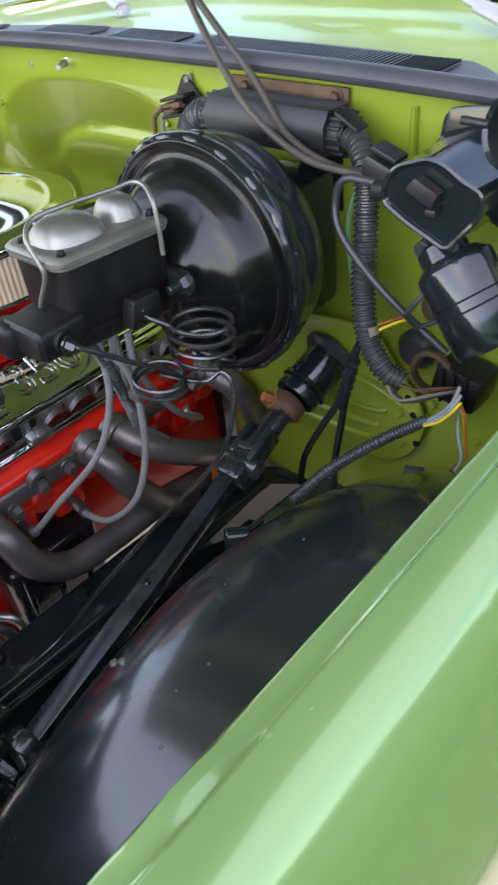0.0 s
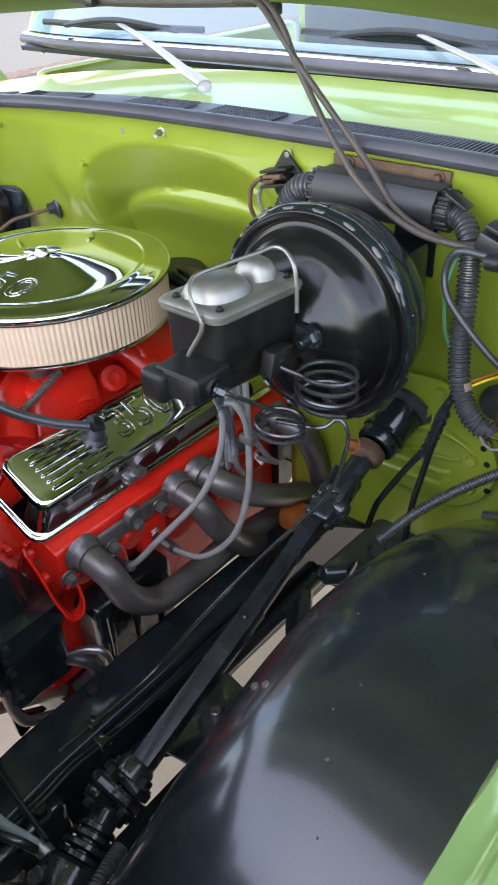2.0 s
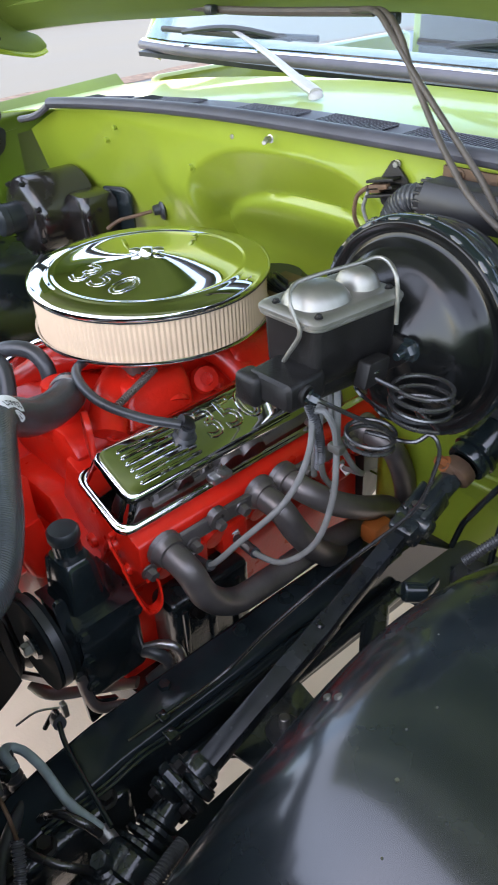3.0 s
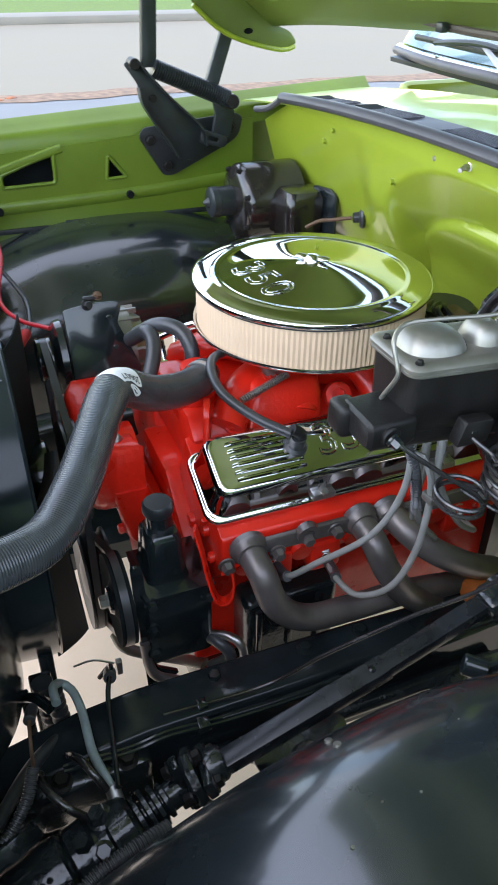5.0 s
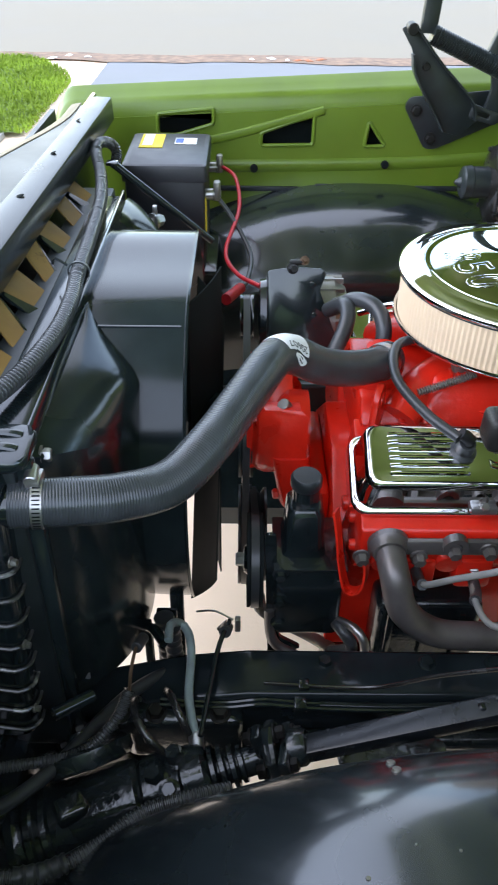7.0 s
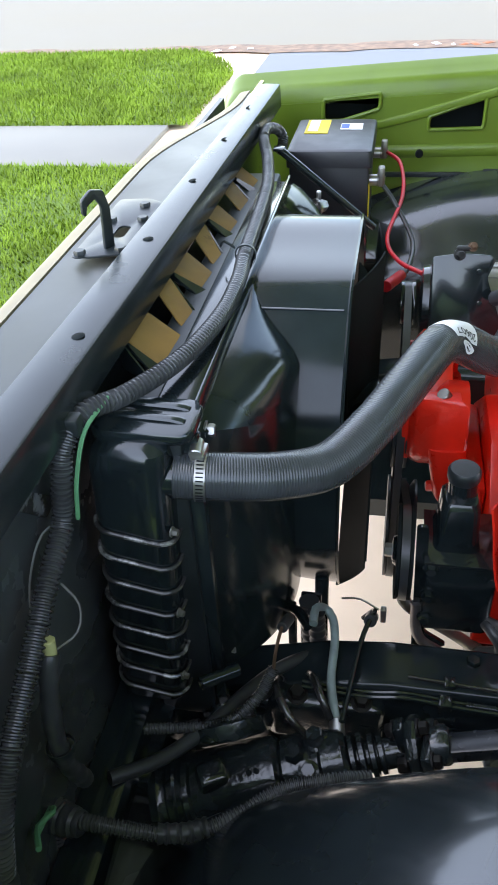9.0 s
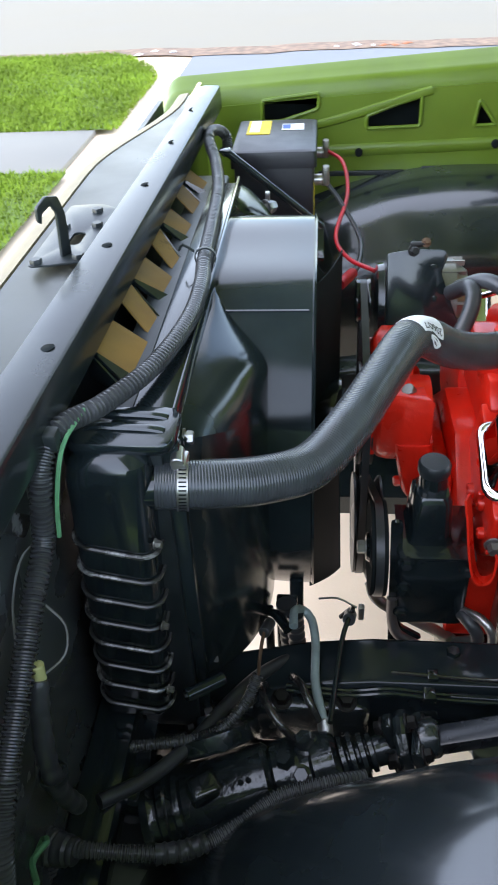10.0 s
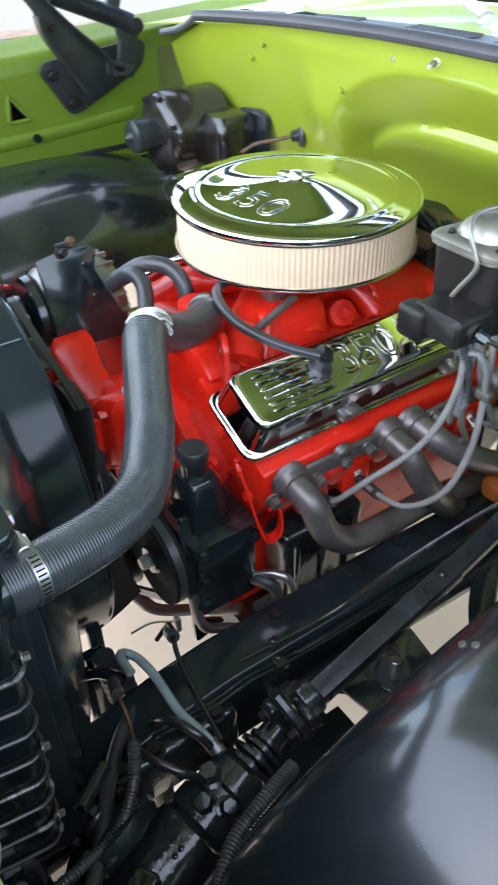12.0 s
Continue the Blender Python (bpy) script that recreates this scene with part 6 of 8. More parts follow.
# ---- alternator ----
alt = thing("alternator", (-0.15, -0.56, 0.72), "alternator behind a glossy black slotted bracket", "alternator")
part("case", lathe([(0, 0), (0.058, 0), (0.066, 0.01), (0.066, 0.045), (0.062, 0.05), (0.066, 0.055), (0.066, 0.10), (0.05, 0.12), (0, 0.122)], (-0.155, -0.585, 0.80), (-0.155, 0, 0.80), 32), ZINC, alt)
for i in range(16):
    a = math.tau * i / 16
    part("cooling_fin", box((-0.155 + 0.064 * math.cos(a), -0.50, 0.80 + 0.064 * math.sin(a)), (0.008, 0.06, 0.004), m=Matrix.Rotation(-a, 4, "Y")), ZINC, alt)
part("pulley", pulley(-0.155, 0.80, -0.635, 0.036), BLACK, alt)
part("cooling_fan", lathe([(0.02, 0), (0.06, 0.002), (0.062, 0.012), (0.02, 0.014)], (-0.155, -0.605, 0.80), (-0.155, 0, 0.80), 24), BLACK, alt)
outline = soften([(-0.594, 0.903), (-0.555, 0.909), (-0.510, 0.907), (-0.504, 0.899), (-0.513, 0.874), (-0.484, 0.80), (-0.489, 0.765), (-0.59, 0.775)], 0.005)
part("bracket_plate", plate([(y, z - 0.82) for y, z in outline], 0.004, axes((-0.090, 0, 0.82), (0, 1, 0), (-0.22, 0, 0.97)), 0.001), BLACK, alt, "glossy black bracket plate")
for y, z in ((-0.525, 0.882), (-0.520, 0.835), (-0.545, 0.79)):
    part("bracket_dimple", lathe([(0, 0), (0.007, 0), (0.004, 0.003), (0, 0.0035)], (-0.088 - 0.227 * (z - 0.82), y, z), (1, y, z + 0.22), 12), BLACK, alt)
b = hexbolt((-0.106, -0.556, 0.906), (-0.094, -0.554, 0.910), 0.0065)
box((-0.110, -0.548, 0.914), (0.010, 0.026, 0.007), 0.003, bm=b)
part("slotted_tab", b, CAST_BLACK, alt)
part("tab_bolt", hexbolt((-0.110, -0.538, 0.916), (-0.104, -0.537, 0.922), 0.0055), RUST, alt)

# ---- power steering pump ----
ps = thing("power_steering_pump", (0.235, -0.54, 0.50), "glossy black power steering pump with a capped filler neck", "pump")
b = box((0.222, -0.538, 0.583), (0.100, 0.094, 0.135), 0.010)
loft([[Vector((0.214 + x, -0.546 + y, z)) for x, y in rounded(w, d, 0.010, 3)] for w, d, z in ((0.078, 0.062, 0.645), (0.070, 0.054, 0.66), (0.058, 0.048, 0.712), (0.046, 0.040, 0.72))], bm=b)
part("reservoir", b, BLACK, ps)
part("filler_neck", rod((0.213, -0.545, 0.71), (0.211, -0.546, 0.745), 0.0185, 24), BLACK, ps)
part("filler_cap", lathe([(0, 0), (0.0195, 0), (0.021, 0.004), (0.021, 0.014), (0.018, 0.018), (0, 0.0185)], (0.211, -0.546, 0.742), (0.211, -0.546, 0.9), 24), SATIN, ps)
part("pulley", pulley(0.215, 0.61, -0.622, 0.066), DARK, ps)
part("pulley_hub", lathe([(0, 0), (0.020, 0), (0.022, 0.004), (0.018, 0.010), (0, 0.011)], (0.215, -0.616, 0.61), (0.215, -0.70, 0.61), 20), BLACK, ps)
part("pulley_nut", hexbolt((0.215, -0.624, 0.61), (0.215, -0.638, 0.61), 0.010), ZINC, ps)
part("mount_bracket", plate(soften([(-0.60, 0.70), (-0.585, 0.70), (-0.575, 0.50), (-0.54, 0.475), (-0.59, 0.46)], 0.008), 0.006, axes((0.255, 0, 0), (0, 1, 0), (0, 0, 1))), BLACK, ps)
for y, z in ((-0.578, 0.64), (-0.578, 0.59), (-0.578, 0.545), (-0.50, 0.63)):
    part("pump_bolt", hexbolt((0.271, y, z), (0.281, y, z), 0.008), BLACK, ps)
part("seam", box((0.222, -0.538, 0.648), (0.104, 0.098, 0.004), 0.001), BLACK, ps)
part("pressure_line", sweep([(0.262, -0.590, 0.560), (0.268, -0.588, 0.52), (0.272, -0.578, 0.495), (0.280, -0.55, 0.483), (0.30, -0.51, 0.475), (0.31, -0.46, 0.47)], 0.0075, 10), HEADER, ps)
part("return_hose", sweep([(0.268, -0.495, 0.545), (0.29, -0.475, 0.555), (0.305, -0.462, 0.545), (0.308, -0.460, 0.505), (0.30, -0.47, 0.475)], 0.0065, 10), STEEL, ps)
part("return_hose", sweep([(0.25, -0.50, 0.53), (0.285, -0.49, 0.545), (0.295, -0.475, 0.52), (0.28, -0.50, 0.49)], 0.009, 10), RUBBER, ps)

# ---- things on the firewall ----
hinge = thing("spring_hinge", (-0.835, -0.15, 0.89), "black spring-loaded bonnet hinge bolted inside the wing", "spring hinge")
hm = axes((-0.842, 0, 0), (0, 1, 0), (0, 0, 1))
part("base_plate", plate(soften([(-0.272, 0.975), (-0.262, 0.995), (-0.030, 1.016), (-0.012, 1.005), (-0.022, 0.965), (-0.045, 0.948), (-0.190, 0.884), (-0.215, 0.884)], 0.014), 0.005, hm, 0.001), SATIN, hinge)
for y, z in ((-0.245, 0.968), (-0.205, 0.908), (-0.045, 0.985)):
    part("hinge_bolt", hexbolt((-0.836, y, z), (-0.826, y, z), 0.010), CAST_BLACK, hinge)
hm2 = axes((-0.800, 0, 0), (0, 1, 0), (0, 0, 1))
part("front_arm", plate(soften([(-0.307, 1.137), (-0.279, 1.145), (-0.244, 1.104), (-0.209, 1.068), (-0.137, 1.001), (-0.121, 0.953), (-0.152, 0.924), (-0.193, 0.934), (-0.226, 0.988), (-0.268, 1.051), (-0.278, 1.096)], 0.008), 0.005, hm2, 0.001), SATIN, hinge)
part("arm_flange", ribbon([(-0.786, -0.279, 1.143), (-0.786, -0.244, 1.104), (-0.786, -0.209, 1.068), (-0.786, -0.137, 1.001), (-0.786, -0.124, 0.960)], (0.026, 0, 0), 0.004), SATIN, hinge)
part("arm_flange", ribbon([(-0.786, -0.278, 1.090), (-0.786, -0.268, 1.051), (-0.786, -0.226, 0.988), (-0.786, -0.193, 0.938)], (0.026, 0, 0), 0.004), SATIN, hinge)
part("arm_rivet", rod((-0.796, -0.245, 1.065), (-0.788, -0.245, 1.065), 0.008), CAST_BLACK, hinge)
part("rear_arm", plate(soften([(-0.108, 1.078), (-0.074, 1.07), (-0.049, 1.032), (-0.06, 0.971), (-0.105, 0.98), (-0.096, 1.023)], 0.008), 0.012, axes((-0.806, 0, 0), (0, 1, 0), (0, 0, 1)), 0.002), SATIN, hinge)
part("slotted_link", plate(soften([(-0.03, -0.016), (0.035, -0.012), (0.035, 0.012), (-0.03, 0.016)], 0.01), 0.006, axes((-0.795, -0.105, 0.970), (0.1, 0.9, -0.25), (0, 0.25, 0.9)), 0.001, holes=[rounded(0.026, 0.009, 0.004, 2)]), SATIN, hinge)
part("coil_spring", sweep([(-0.790, -0.243, 1.127), (-0.790, -0.155, 1.091), (-0.790, -0.067, 1.055)], 0.0185, 14, 0.004, ribs=0.0056, rib_depth=0.0018), SATIN, hinge, "dark coil spring")
for p, q in (((-0.80, -0.250, 1.128), (-0.80, -0.240, 1.32)), ((-0.80, -0.106, 1.085), (-0.80, -0.055, 1.23))):
    part("upper_link", loft([[Vector(e) + Vector((dx, dy, 0)) for dx, dy in rounded(0.020, 0.034, 0.004, 2)] for e in (p, q)]), SATIN, hinge)
part("pivot", rod((-0.81, -0.285, 1.137), (-0.775, -0.285, 1.137), 0.012), CAST_BLACK, hinge)
part("pivot", rod((-0.81, -0.062, 1.052), (-0.77, -0.062, 1.052), 0.016), CAST_BLACK, hinge)

HEATER = material("dusty_brown_black_paint", (0.014, 0.012, 0.011), 0.20, 0.0, 0.4, vary=0.35, scale=20, bump=0.15, bump_scale=120, rough_vary=0.4, wear=(0.09, 0.07, 0.055), wear_amount=0.03, wear_scale=30)
heater = thing("heater_blower", (-0.60, -0.05, 0.76), "glossy black heater blower housing with its motor on the firewall", "blower")
part("blower_housing", lathe([(0, -0.055), (0.05, -0.055), (0.074, -0.048), (0.083, -0.038), (0.085, -0.030), (0.085, 0.09), (0, 0.09)], (-0.628, -0.065, 0.868), (-0.628, 1, 0.868), 36), HEATER, heater)
part("motor", lathe([(0, -0.078), (0.003, -0.078), (0.012, -0.066), (0.028, -0.064), (0.033, -0.060), (0.034, -0.045), (0.032, -0.043), (0.032, 0.0), (0.042, 0.002), (0, 0.003)], (-0.630, -0.110, 0.874), (-0.630, 1, 0.874), 24), SATIN, heater)
for i in range(7):
    a = math.tau * i / 7 + 0.4
    part("housing_screw", hexbolt((-0.628 + 0.077 * math.cos(a), -0.107, 0.868 + 0.077 * math.sin(a)), (-0.628 + 0.077 * math.cos(a), -0.116, 0.868 + 0.077 * math.sin(a)), 0.005), CAST_BLACK, heater)
part("duct_box", loft([[Vector((-0.520 + x, -0.005 + y, z)) for x, y in rounded(w, d, 0.016, 3)] for w, d, z in ((0.085, 0.085, 0.79), (0.088, 0.09, 0.87), (0.085, 0.088, 0.905), (0.070, 0.075, 0.918), (0.05, 0.055, 0.920))]), HEATER, heater)
part("box_flange", plate(soften([(-0.05, -0.07), (0.052, -0.07), (0.052, 0.05), (0.03, 0.062), (-0.04, 0.055)], 0.012), 0.006, axes((-0.487, 0.040, 0.868), (1, 0.1, 0), (0, 0, 1)), 0.001), BLACK, heater)
part("resistor_lead", sweep([(-0.60, -0.10, 0.79), (-0.615, -0.115, 0.76), (-0.60, -0.10, 0.73), (-0.55, -0.05, 0.72)], 0.004, 8), RUBBER, heater)

grommet = thing("wire_grommet", (-0.345, 0.055, 0.885), "black rubber grommet with a brown wire through the firewall", "grommet")
part("disc", lathe([(0, 0), (0.020, 0), (0.023, 0.004), (0.020, 0.008), (0.011, 0.010), (0.010, 0.022), (0, 0.023)], (-0.347, 0.058, 0.902), (-0.372, 0.0, 0.898), 20), RUBBER, grommet)
part("wire", sweep([(-0.356, 0.035, 0.900), (-0.378, 0.005, 0.893), (-0.41, -0.01, 0.882), (-0.43, -0.03, 0.865)], 0.0038, 8), RUST, grommet)

solo("firewall_stud", merge(hexbolt((0.031, 0.002, 1.096), (0.031, -0.010, 1.096), 0.005), rod((0.031, -0.008, 1.096), (0.040, -0.022, 1.095), 0.0035)), STEEL, "small bright screw in the green firewall", "screw")
solo("firewall_plug", rod((-0.057, 0.002, 1.088), (-0.057, -0.002, 1.088), 0.004), STEEL, "small bright plug in the green firewall", "plug")
solo("firewall_plug", rod((-0.40, 0.004, 1.06), (-0.40, -0.004, 1.06), 0.0045), GREEN, "small painted plug in the green firewall", "plug")

conn = thing("ballast_resistor", (0.268, -0.01, 1.035), "rusty brown resistor bracket with a wired plug on the firewall", "resistor")
part("bracket", plate(soften([(0.272, 1.104), (0.300, 1.078), (0.297, 1.061), (0.271, 1.036), (0.257, 1.041), (0.248, 1.068)], 0.006), 0.004, axes((0, -0.004, 0), (1, 0, 0), (0, 0, 1)), 0.0008), CAST_BLACK, conn)
for dz in (-0.010, 0.0, 0.010):
    part("plug_rib", box((0.266, -0.016, 1.068 + dz), (0.046, 0.022, 0.004), 0.001, m=Matrix.Rotation(-0.22, 4, "Y")), CAST_BLACK, conn)
part("plug", box((0.257, -0.020, 1.066), (0.020, 0.014, 0.012), 0.003, m=Matrix.Rotation(-0.22, 4, "Y")), RUST, conn)
part("terminal", box((0.274, -0.026, 1.072), (0.016, 0.010, 0.007), 0.002, m=Matrix.Rotation(-0.22, 4, "Y")), RUST, conn)
for p in ((0.277, -0.004, 1.097), (0.281, -0.004, 1.047)):
    part("screw", hexbolt(p, (p[0], p[1] - 0.005, p[2]), 0.0045), ZINC, conn)
part("lead", sweep([(0.246, -0.024, 1.066), (0.229, -0.026, 1.052), (0.222, -0.022, 1.02), (0.233, -0.015, 0.995)], 0.0032, 8), RUST, conn)
part("lead", sweep([(0.246, -0.024, 1.060), (0.237, -0.022, 1.035), (0.243, -0.015, 1.010)], 0.0028, 8), GREYWIRE, conn)

box_t = thing("wiring_junction", (0.445, -0.04, 1.045), "black plastic wiring trough with corrugated looms from both ends", "wiring box")
part("trough", loft([[Vector((x, -0.038 + y, 1.077 + z)) for y, z in ((-0.022, -0.022), (-0.026, -0.012), (-0.026, 0.008), (-0.016, 0.022), (0.018, 0.022), (0.022, 0.014), (0.022, -0.02))] for x in (0.358, 0.362, 0.520, 0.524)]), PLASTIC, box_t)
part("wall_plate", box((0.432, -0.004, 1.092), (0.165, 0.004, 0.032), 0.002), RUST, box_t, "rusty steel wall plate")
for x in (0.375, 0.50):
    part("plate_bolt", hexbolt((x, -0.006, 1.099), (x, -0.014, 1.099), 0.006), RUST, box_t)
for x0, x1 in ((0.345, 0.360), (0.522, 0.540)):
    collar = part("loom_collar", rod((x0, -0.038, 1.075), (x1, -0.038, 1.074), 0.0215, 20), PLASTIC, box_t)
    for i in range(14):
        a = math.tau * i / 14
        part("collar_rib", box(((x0 + x1) / 2, -0.038 + 0.0215 * math.cos(a), 1.075 + 0.0215 * math.sin(a)), (x1 - x0, 0.004, 0.004), 0.0008), PLASTIC, collar)
part("loom", sweep([(0.348, -0.038, 1.074), (0.325, -0.040, 1.068), (0.300, -0.035, 1.04), (0.285, -0.025, 0.98)], 0.017, 14, 0.003, ribs=0.0056, rib_depth=0.0013), LOOM, box_t)
part("loom", sweep([(0.535, -0.040, 1.074), (0.556, -0.046, 1.068), (0.574, -0.060, 1.045), (0.582, -0.072, 0.995), (0.588, -0.085, 0.935), (0.600, -0.095, 0.89), (0.622, -0.098, 0.856), (0.645, -0.092, 0.842)], 0.0120, 16, 0.003, ribs=0.0056, rib_depth=0.0013), LOOM, box_t)
part("loom_tape", lathe([(0.0130, 0), (0.0138, 0.001), (0.0138, 0.009), (0.0130, 0.010)], (0.597, -0.094, 0.897), (0.602, -0.096, 0.885), 20, arc=110), STRIP, box_t)
part("green_lead", sweep([(0.556, -0.05, 1.03), (0.548, -0.055, 0.99), (0.556, -0.062, 0.94), (0.575, -0.07, 0.915)], 0.0026, 6), GREEN_WIRE, box_t)
part("clip", box((0.549, -0.05, 1.093), (0.03, 0.02, 0.004), 0.001, m=Matrix.Rotation(0.5, 4, "Y")), PLASTIC, box_t)

# wiper motor: gear cover, motor can, plug
wm = thing("wiper_motor", (0.69, -0.06, 0.90), "black wiper motor with a boxy gear cover and shiny motor can", "wiper motor")
COVER = [(0.649, 1.087), (0.680, 1.098), (0.695, 1.095), (0.713, 1.084), (0.732, 1.077), (0.730, 1.056), (0.702, 1.022), (0.660, 1.040), (0.636, 1.054), (0.638, 1.072)]
cx, cz = sum(p[0] for p in COVER) / len(COVER), sum(p[1] for p in COVER) / len(COVER)
bodyline = soften(COVER, 0.008)
part("gear_cover", loft([[Vector((cx + (x - cx) * k + dx, y, cz + (z - cz) * k + dz)) for x, z in bodyline] for y, k, dx, dz in ((-0.124, 0.93, 0, 0), (-0.1265, 0.97, 0, 0), (-0.1255, 1.0, 0, 0), (-0.121, 1.0, 0, 0), (-0.050, 1.06, 0.003, 0.002), (-0.046, 1.16, 0.004, 0.002), (-0.040, 1.16, 0.004, 0.002))]), BLACK, wm, "", 30)
part("cover_lip", sweep([(x, -0.1255, z) for x, z in bodyline] + [(bodyline[0][0], -0.1255, bodyline[0][1])], 0.0024, 6, 0.01), BLACK, wm)
part("back_flange", plate(soften([(cx - 0.045, cz - 0.02), (cx - 0.035, cz + 0.045), (cx + 0.010, cz + 0.052), (cx + 0.050, cz + 0.030), (cx + 0.095, cz + 0.022), (cx + 0.10, cz - 0.03), (cx + 0.05, cz - 0.065)], 0.012), 0.006, axes((0, -0.040, 0), (1, 0, 0), (0, 0, 1)), 0.001), BLACK, wm)
part("terminal_plug", plate([(0.665, 1.074), (0.675, 1.085), (0.697, 1.074), (0.691, 1.061)], 0.012, axes((0, -0.126, 0), (1, 0, 0), (0, 0, 1)), 0.001), PLASTIC, wm)
part("plug_foot", box((cx + 0.006, -0.132, cz - 0.012), (0.010, 0.008, 0.006), 0.001), PLASTIC, wm)
part("motor_can", lathe([(0, -0.012), (0.026, -0.012), (0.0355, -0.004), (0.0365, 0.0), (0.0365, 0.028), (0.0356, 0.029), (0.0365, 0.030), (0.0365, 0.038), (0.0356, 0.039), (0.0365, 0.040), (0.0365, 0.074), (0.0345, 0.079), (0, 0.080)], (0.702, -0.105, 0.997), (0.762, -0.117, 0.926), 36), BLACK, wm, "glossy black motor can", 35)
part("can_neck", rod((0.680, -0.095, 1.010), (0.706, -0.107, 0.985), 0.024, 20), BLACK, wm)
part("park_lead", sweep([(0.690, -0.13, 0.985), (0.676, -0.138, 0.962), (0.668, -0.13, 0.950), (0.676, -0.12, 0.935), (0.690, -0.105, 0.94)], 0.0026, 8), RUBBER, wm)
part("mount_screw", rod((0.655, -0.06, 0.995), (0.655, -0.085, 0.993), 0.010, 14), RUBBER, wm)
part("plug_block", box((0.612, -0.085, 1.067), (0.034, 0.030, 0.020), 0.003, m=Matrix.Rotation(0.35, 4, "Y")), PLASTIC, wm)
part("plug_collar", rod((0.612, -0.10, 1.052), (0.632, -0.105, 1.055), 0.009, 14), PLASTIC, wm)
part("plug_tab", box((0.616, -0.085, 1.082), (0.028, 0.022, 0.005), 0.001, m=Matrix.Rotation(0.35, 4, "Y")), PLASTIC, wm)

duct = thing("fresh_air_duct", (0.765, -0.09, 1.08), "black open-ended air duct elbow below the cowl", "duct")
part("duct_ring", lathe([(0.024, 0.04), (0.0262, 0.03), (0.0275, 0.0), (0.0305, -0.003), (0.0305, 0.006), (0.029, 0.009), (0.029, 0.05)], (0.747, -0.113, 1.125), (0.79, 0.05, 1.085), 32), BLACK, duct)
part("duct_flap", sheet(lambda u, v: Vector((0.751 + 0.025 * u, -0.094, 1.110 + 0.014 * v)), steps(-1, 1, 4), steps(-1, 1, 4), 0.002), PLASTIC, duct)
part("duct_pipe", rod((0.756, -0.080, 1.117), (0.795, 0.03, 1.078), 0.0275, 24), DARK, duct)
part("duct_clip", rod((0.700, -0.113, 1.128), (0.724, -0.113, 1.127), 0.0035), PLASTIC, duct)

plugs = thing("bulkhead_connector", (0.67, -0.04, 0.81), "dusty bulkhead connector with a bundle of faded wires", "connector")
part("grommet_boot", lathe([(0, 0), (0.024, 0), (0.024, 0.008), (0.017, 0.018), (0, 0.020)], (0.622, -0.02, 0.842), (0.62, -0.2, 0.85), 20), RUBBER, plugs)
part("connector_body", box((0.690, -0.040, 0.832), (0.056, 0.045, 0.046), 0.006, m=Matrix.Rotation(0.2, 4, "Y")), CAST_BLACK, plugs)
for dx in (-0.014, 0.0, 0.014):
    part("connector_rib", box((0.690 + dx, -0.064, 0.834), (0.004, 0.006, 0.040), 0.001), CAST_BLACK, plugs)
part("connector_ring", lathe([(0.020, 0), (0.026, 0), (0.026, 0.006), (0.020, 0.006)], (0.660, -0.055, 0.842), (0.655, -0.2, 0.85), 20), RUST, plugs)
random.seed(11)
for i, mt in enumerate((RED_WIRE, GREYWIRE, RUST, RUBBER, RUST, GREYWIRE)):
    d = Vector((0, -0.004 * i, 0.003 * (i % 3)))
    part("lead", sweep([Vector((0.640, -0.094, 0.842)) + d, Vector((0.660, -0.085, 0.832)) + d * 2, Vector((0.690, -0.07, 0.838)) + d, Vector((0.70, -0.05, 0.83))], 0.0017, 6), mt, plugs)
for i, mt in enumerate((GREYWIRE, MINT, GREYWIRE, MINT, YELLOW)):
    d = Vector((0.002 * i, -0.003 * i, 0.002 * (i % 2)))
    part("lead", sweep([Vector((0.700, -0.07, 0.845)) + d * 2, Vector((0.702, -0.088, 0.835)) + d, Vector((0.690, -0.09, 0.818)) + d, Vector((0.673, -0.092, 0.800)) + d * 0.5], 0.0017, 6), mt, plugs)
for i, (mt, pts) in enumerate(((ORANGE, [(0.700, -0.08, 0.842), (0.718, -0.09, 0.83), (0.722, -0.09, 0.80), (0.726, -0.088, 0.770)]), (YELLOW, [(0.702, -0.08, 0.84), (0.716, -0.085, 0.82), (0.720, -0.085, 0.79)]), (MINT, [(0.705, -0.075, 0.82), (0.708, -0.08, 0.795), (0.718, -0.085, 0.765), (0.712, -0.085, 0.745)]), (RUST, [(0.716, -0.084, 0.757), (0.70, -0.085, 0.737), (0.672, -0.085, 0.72)]), (ORANGE, [(0.595, -0.10, 0.895), (0.615, -0.08, 0.902), (0.632, -0.06, 0.908)]), (YELLOW, [(0.600, -0.10, 0.889), (0.620, -0.08, 0.900), (0.634, -0.06, 0.903)]))):
    part("lead", sweep(pts, 0.0017, 6), mt, plugs)
part("lead_end", rod((0.672, -0.085, 0.72), (0.650, -0.085, 0.712), 0.007), RUBBER, plugs)
part("sender", lathe([(0, 0), (0.018, 0), (0.020, 0.02), (0.014, 0.03), (0, 0.032)], (0.650, -0.01, 0.905), (0.636, -0.07, 0.905), 18), RUST, plugs)
loom2 = thing("wiring_loom", (0.61, -0.14, 0.69), "corrugated black loom running from the bulkhead to the wheel house", "loom", "wiring looms")
part("loom", sweep([(0.676, -0.090, 0.803), (0.633, -0.118, 0.772), (0.591, -0.154, 0.735), (0.560, -0.190, 0.695)], 0.0066, 12, 0.003, ribs=0.0038, rib_depth=0.0008), LOOM, loom2)
c1 = thing("vacuum_hose", (0.64, -0.10, 0.89), "black cable sagging from the junction to the wiper motor", "cable", "firewall cables")
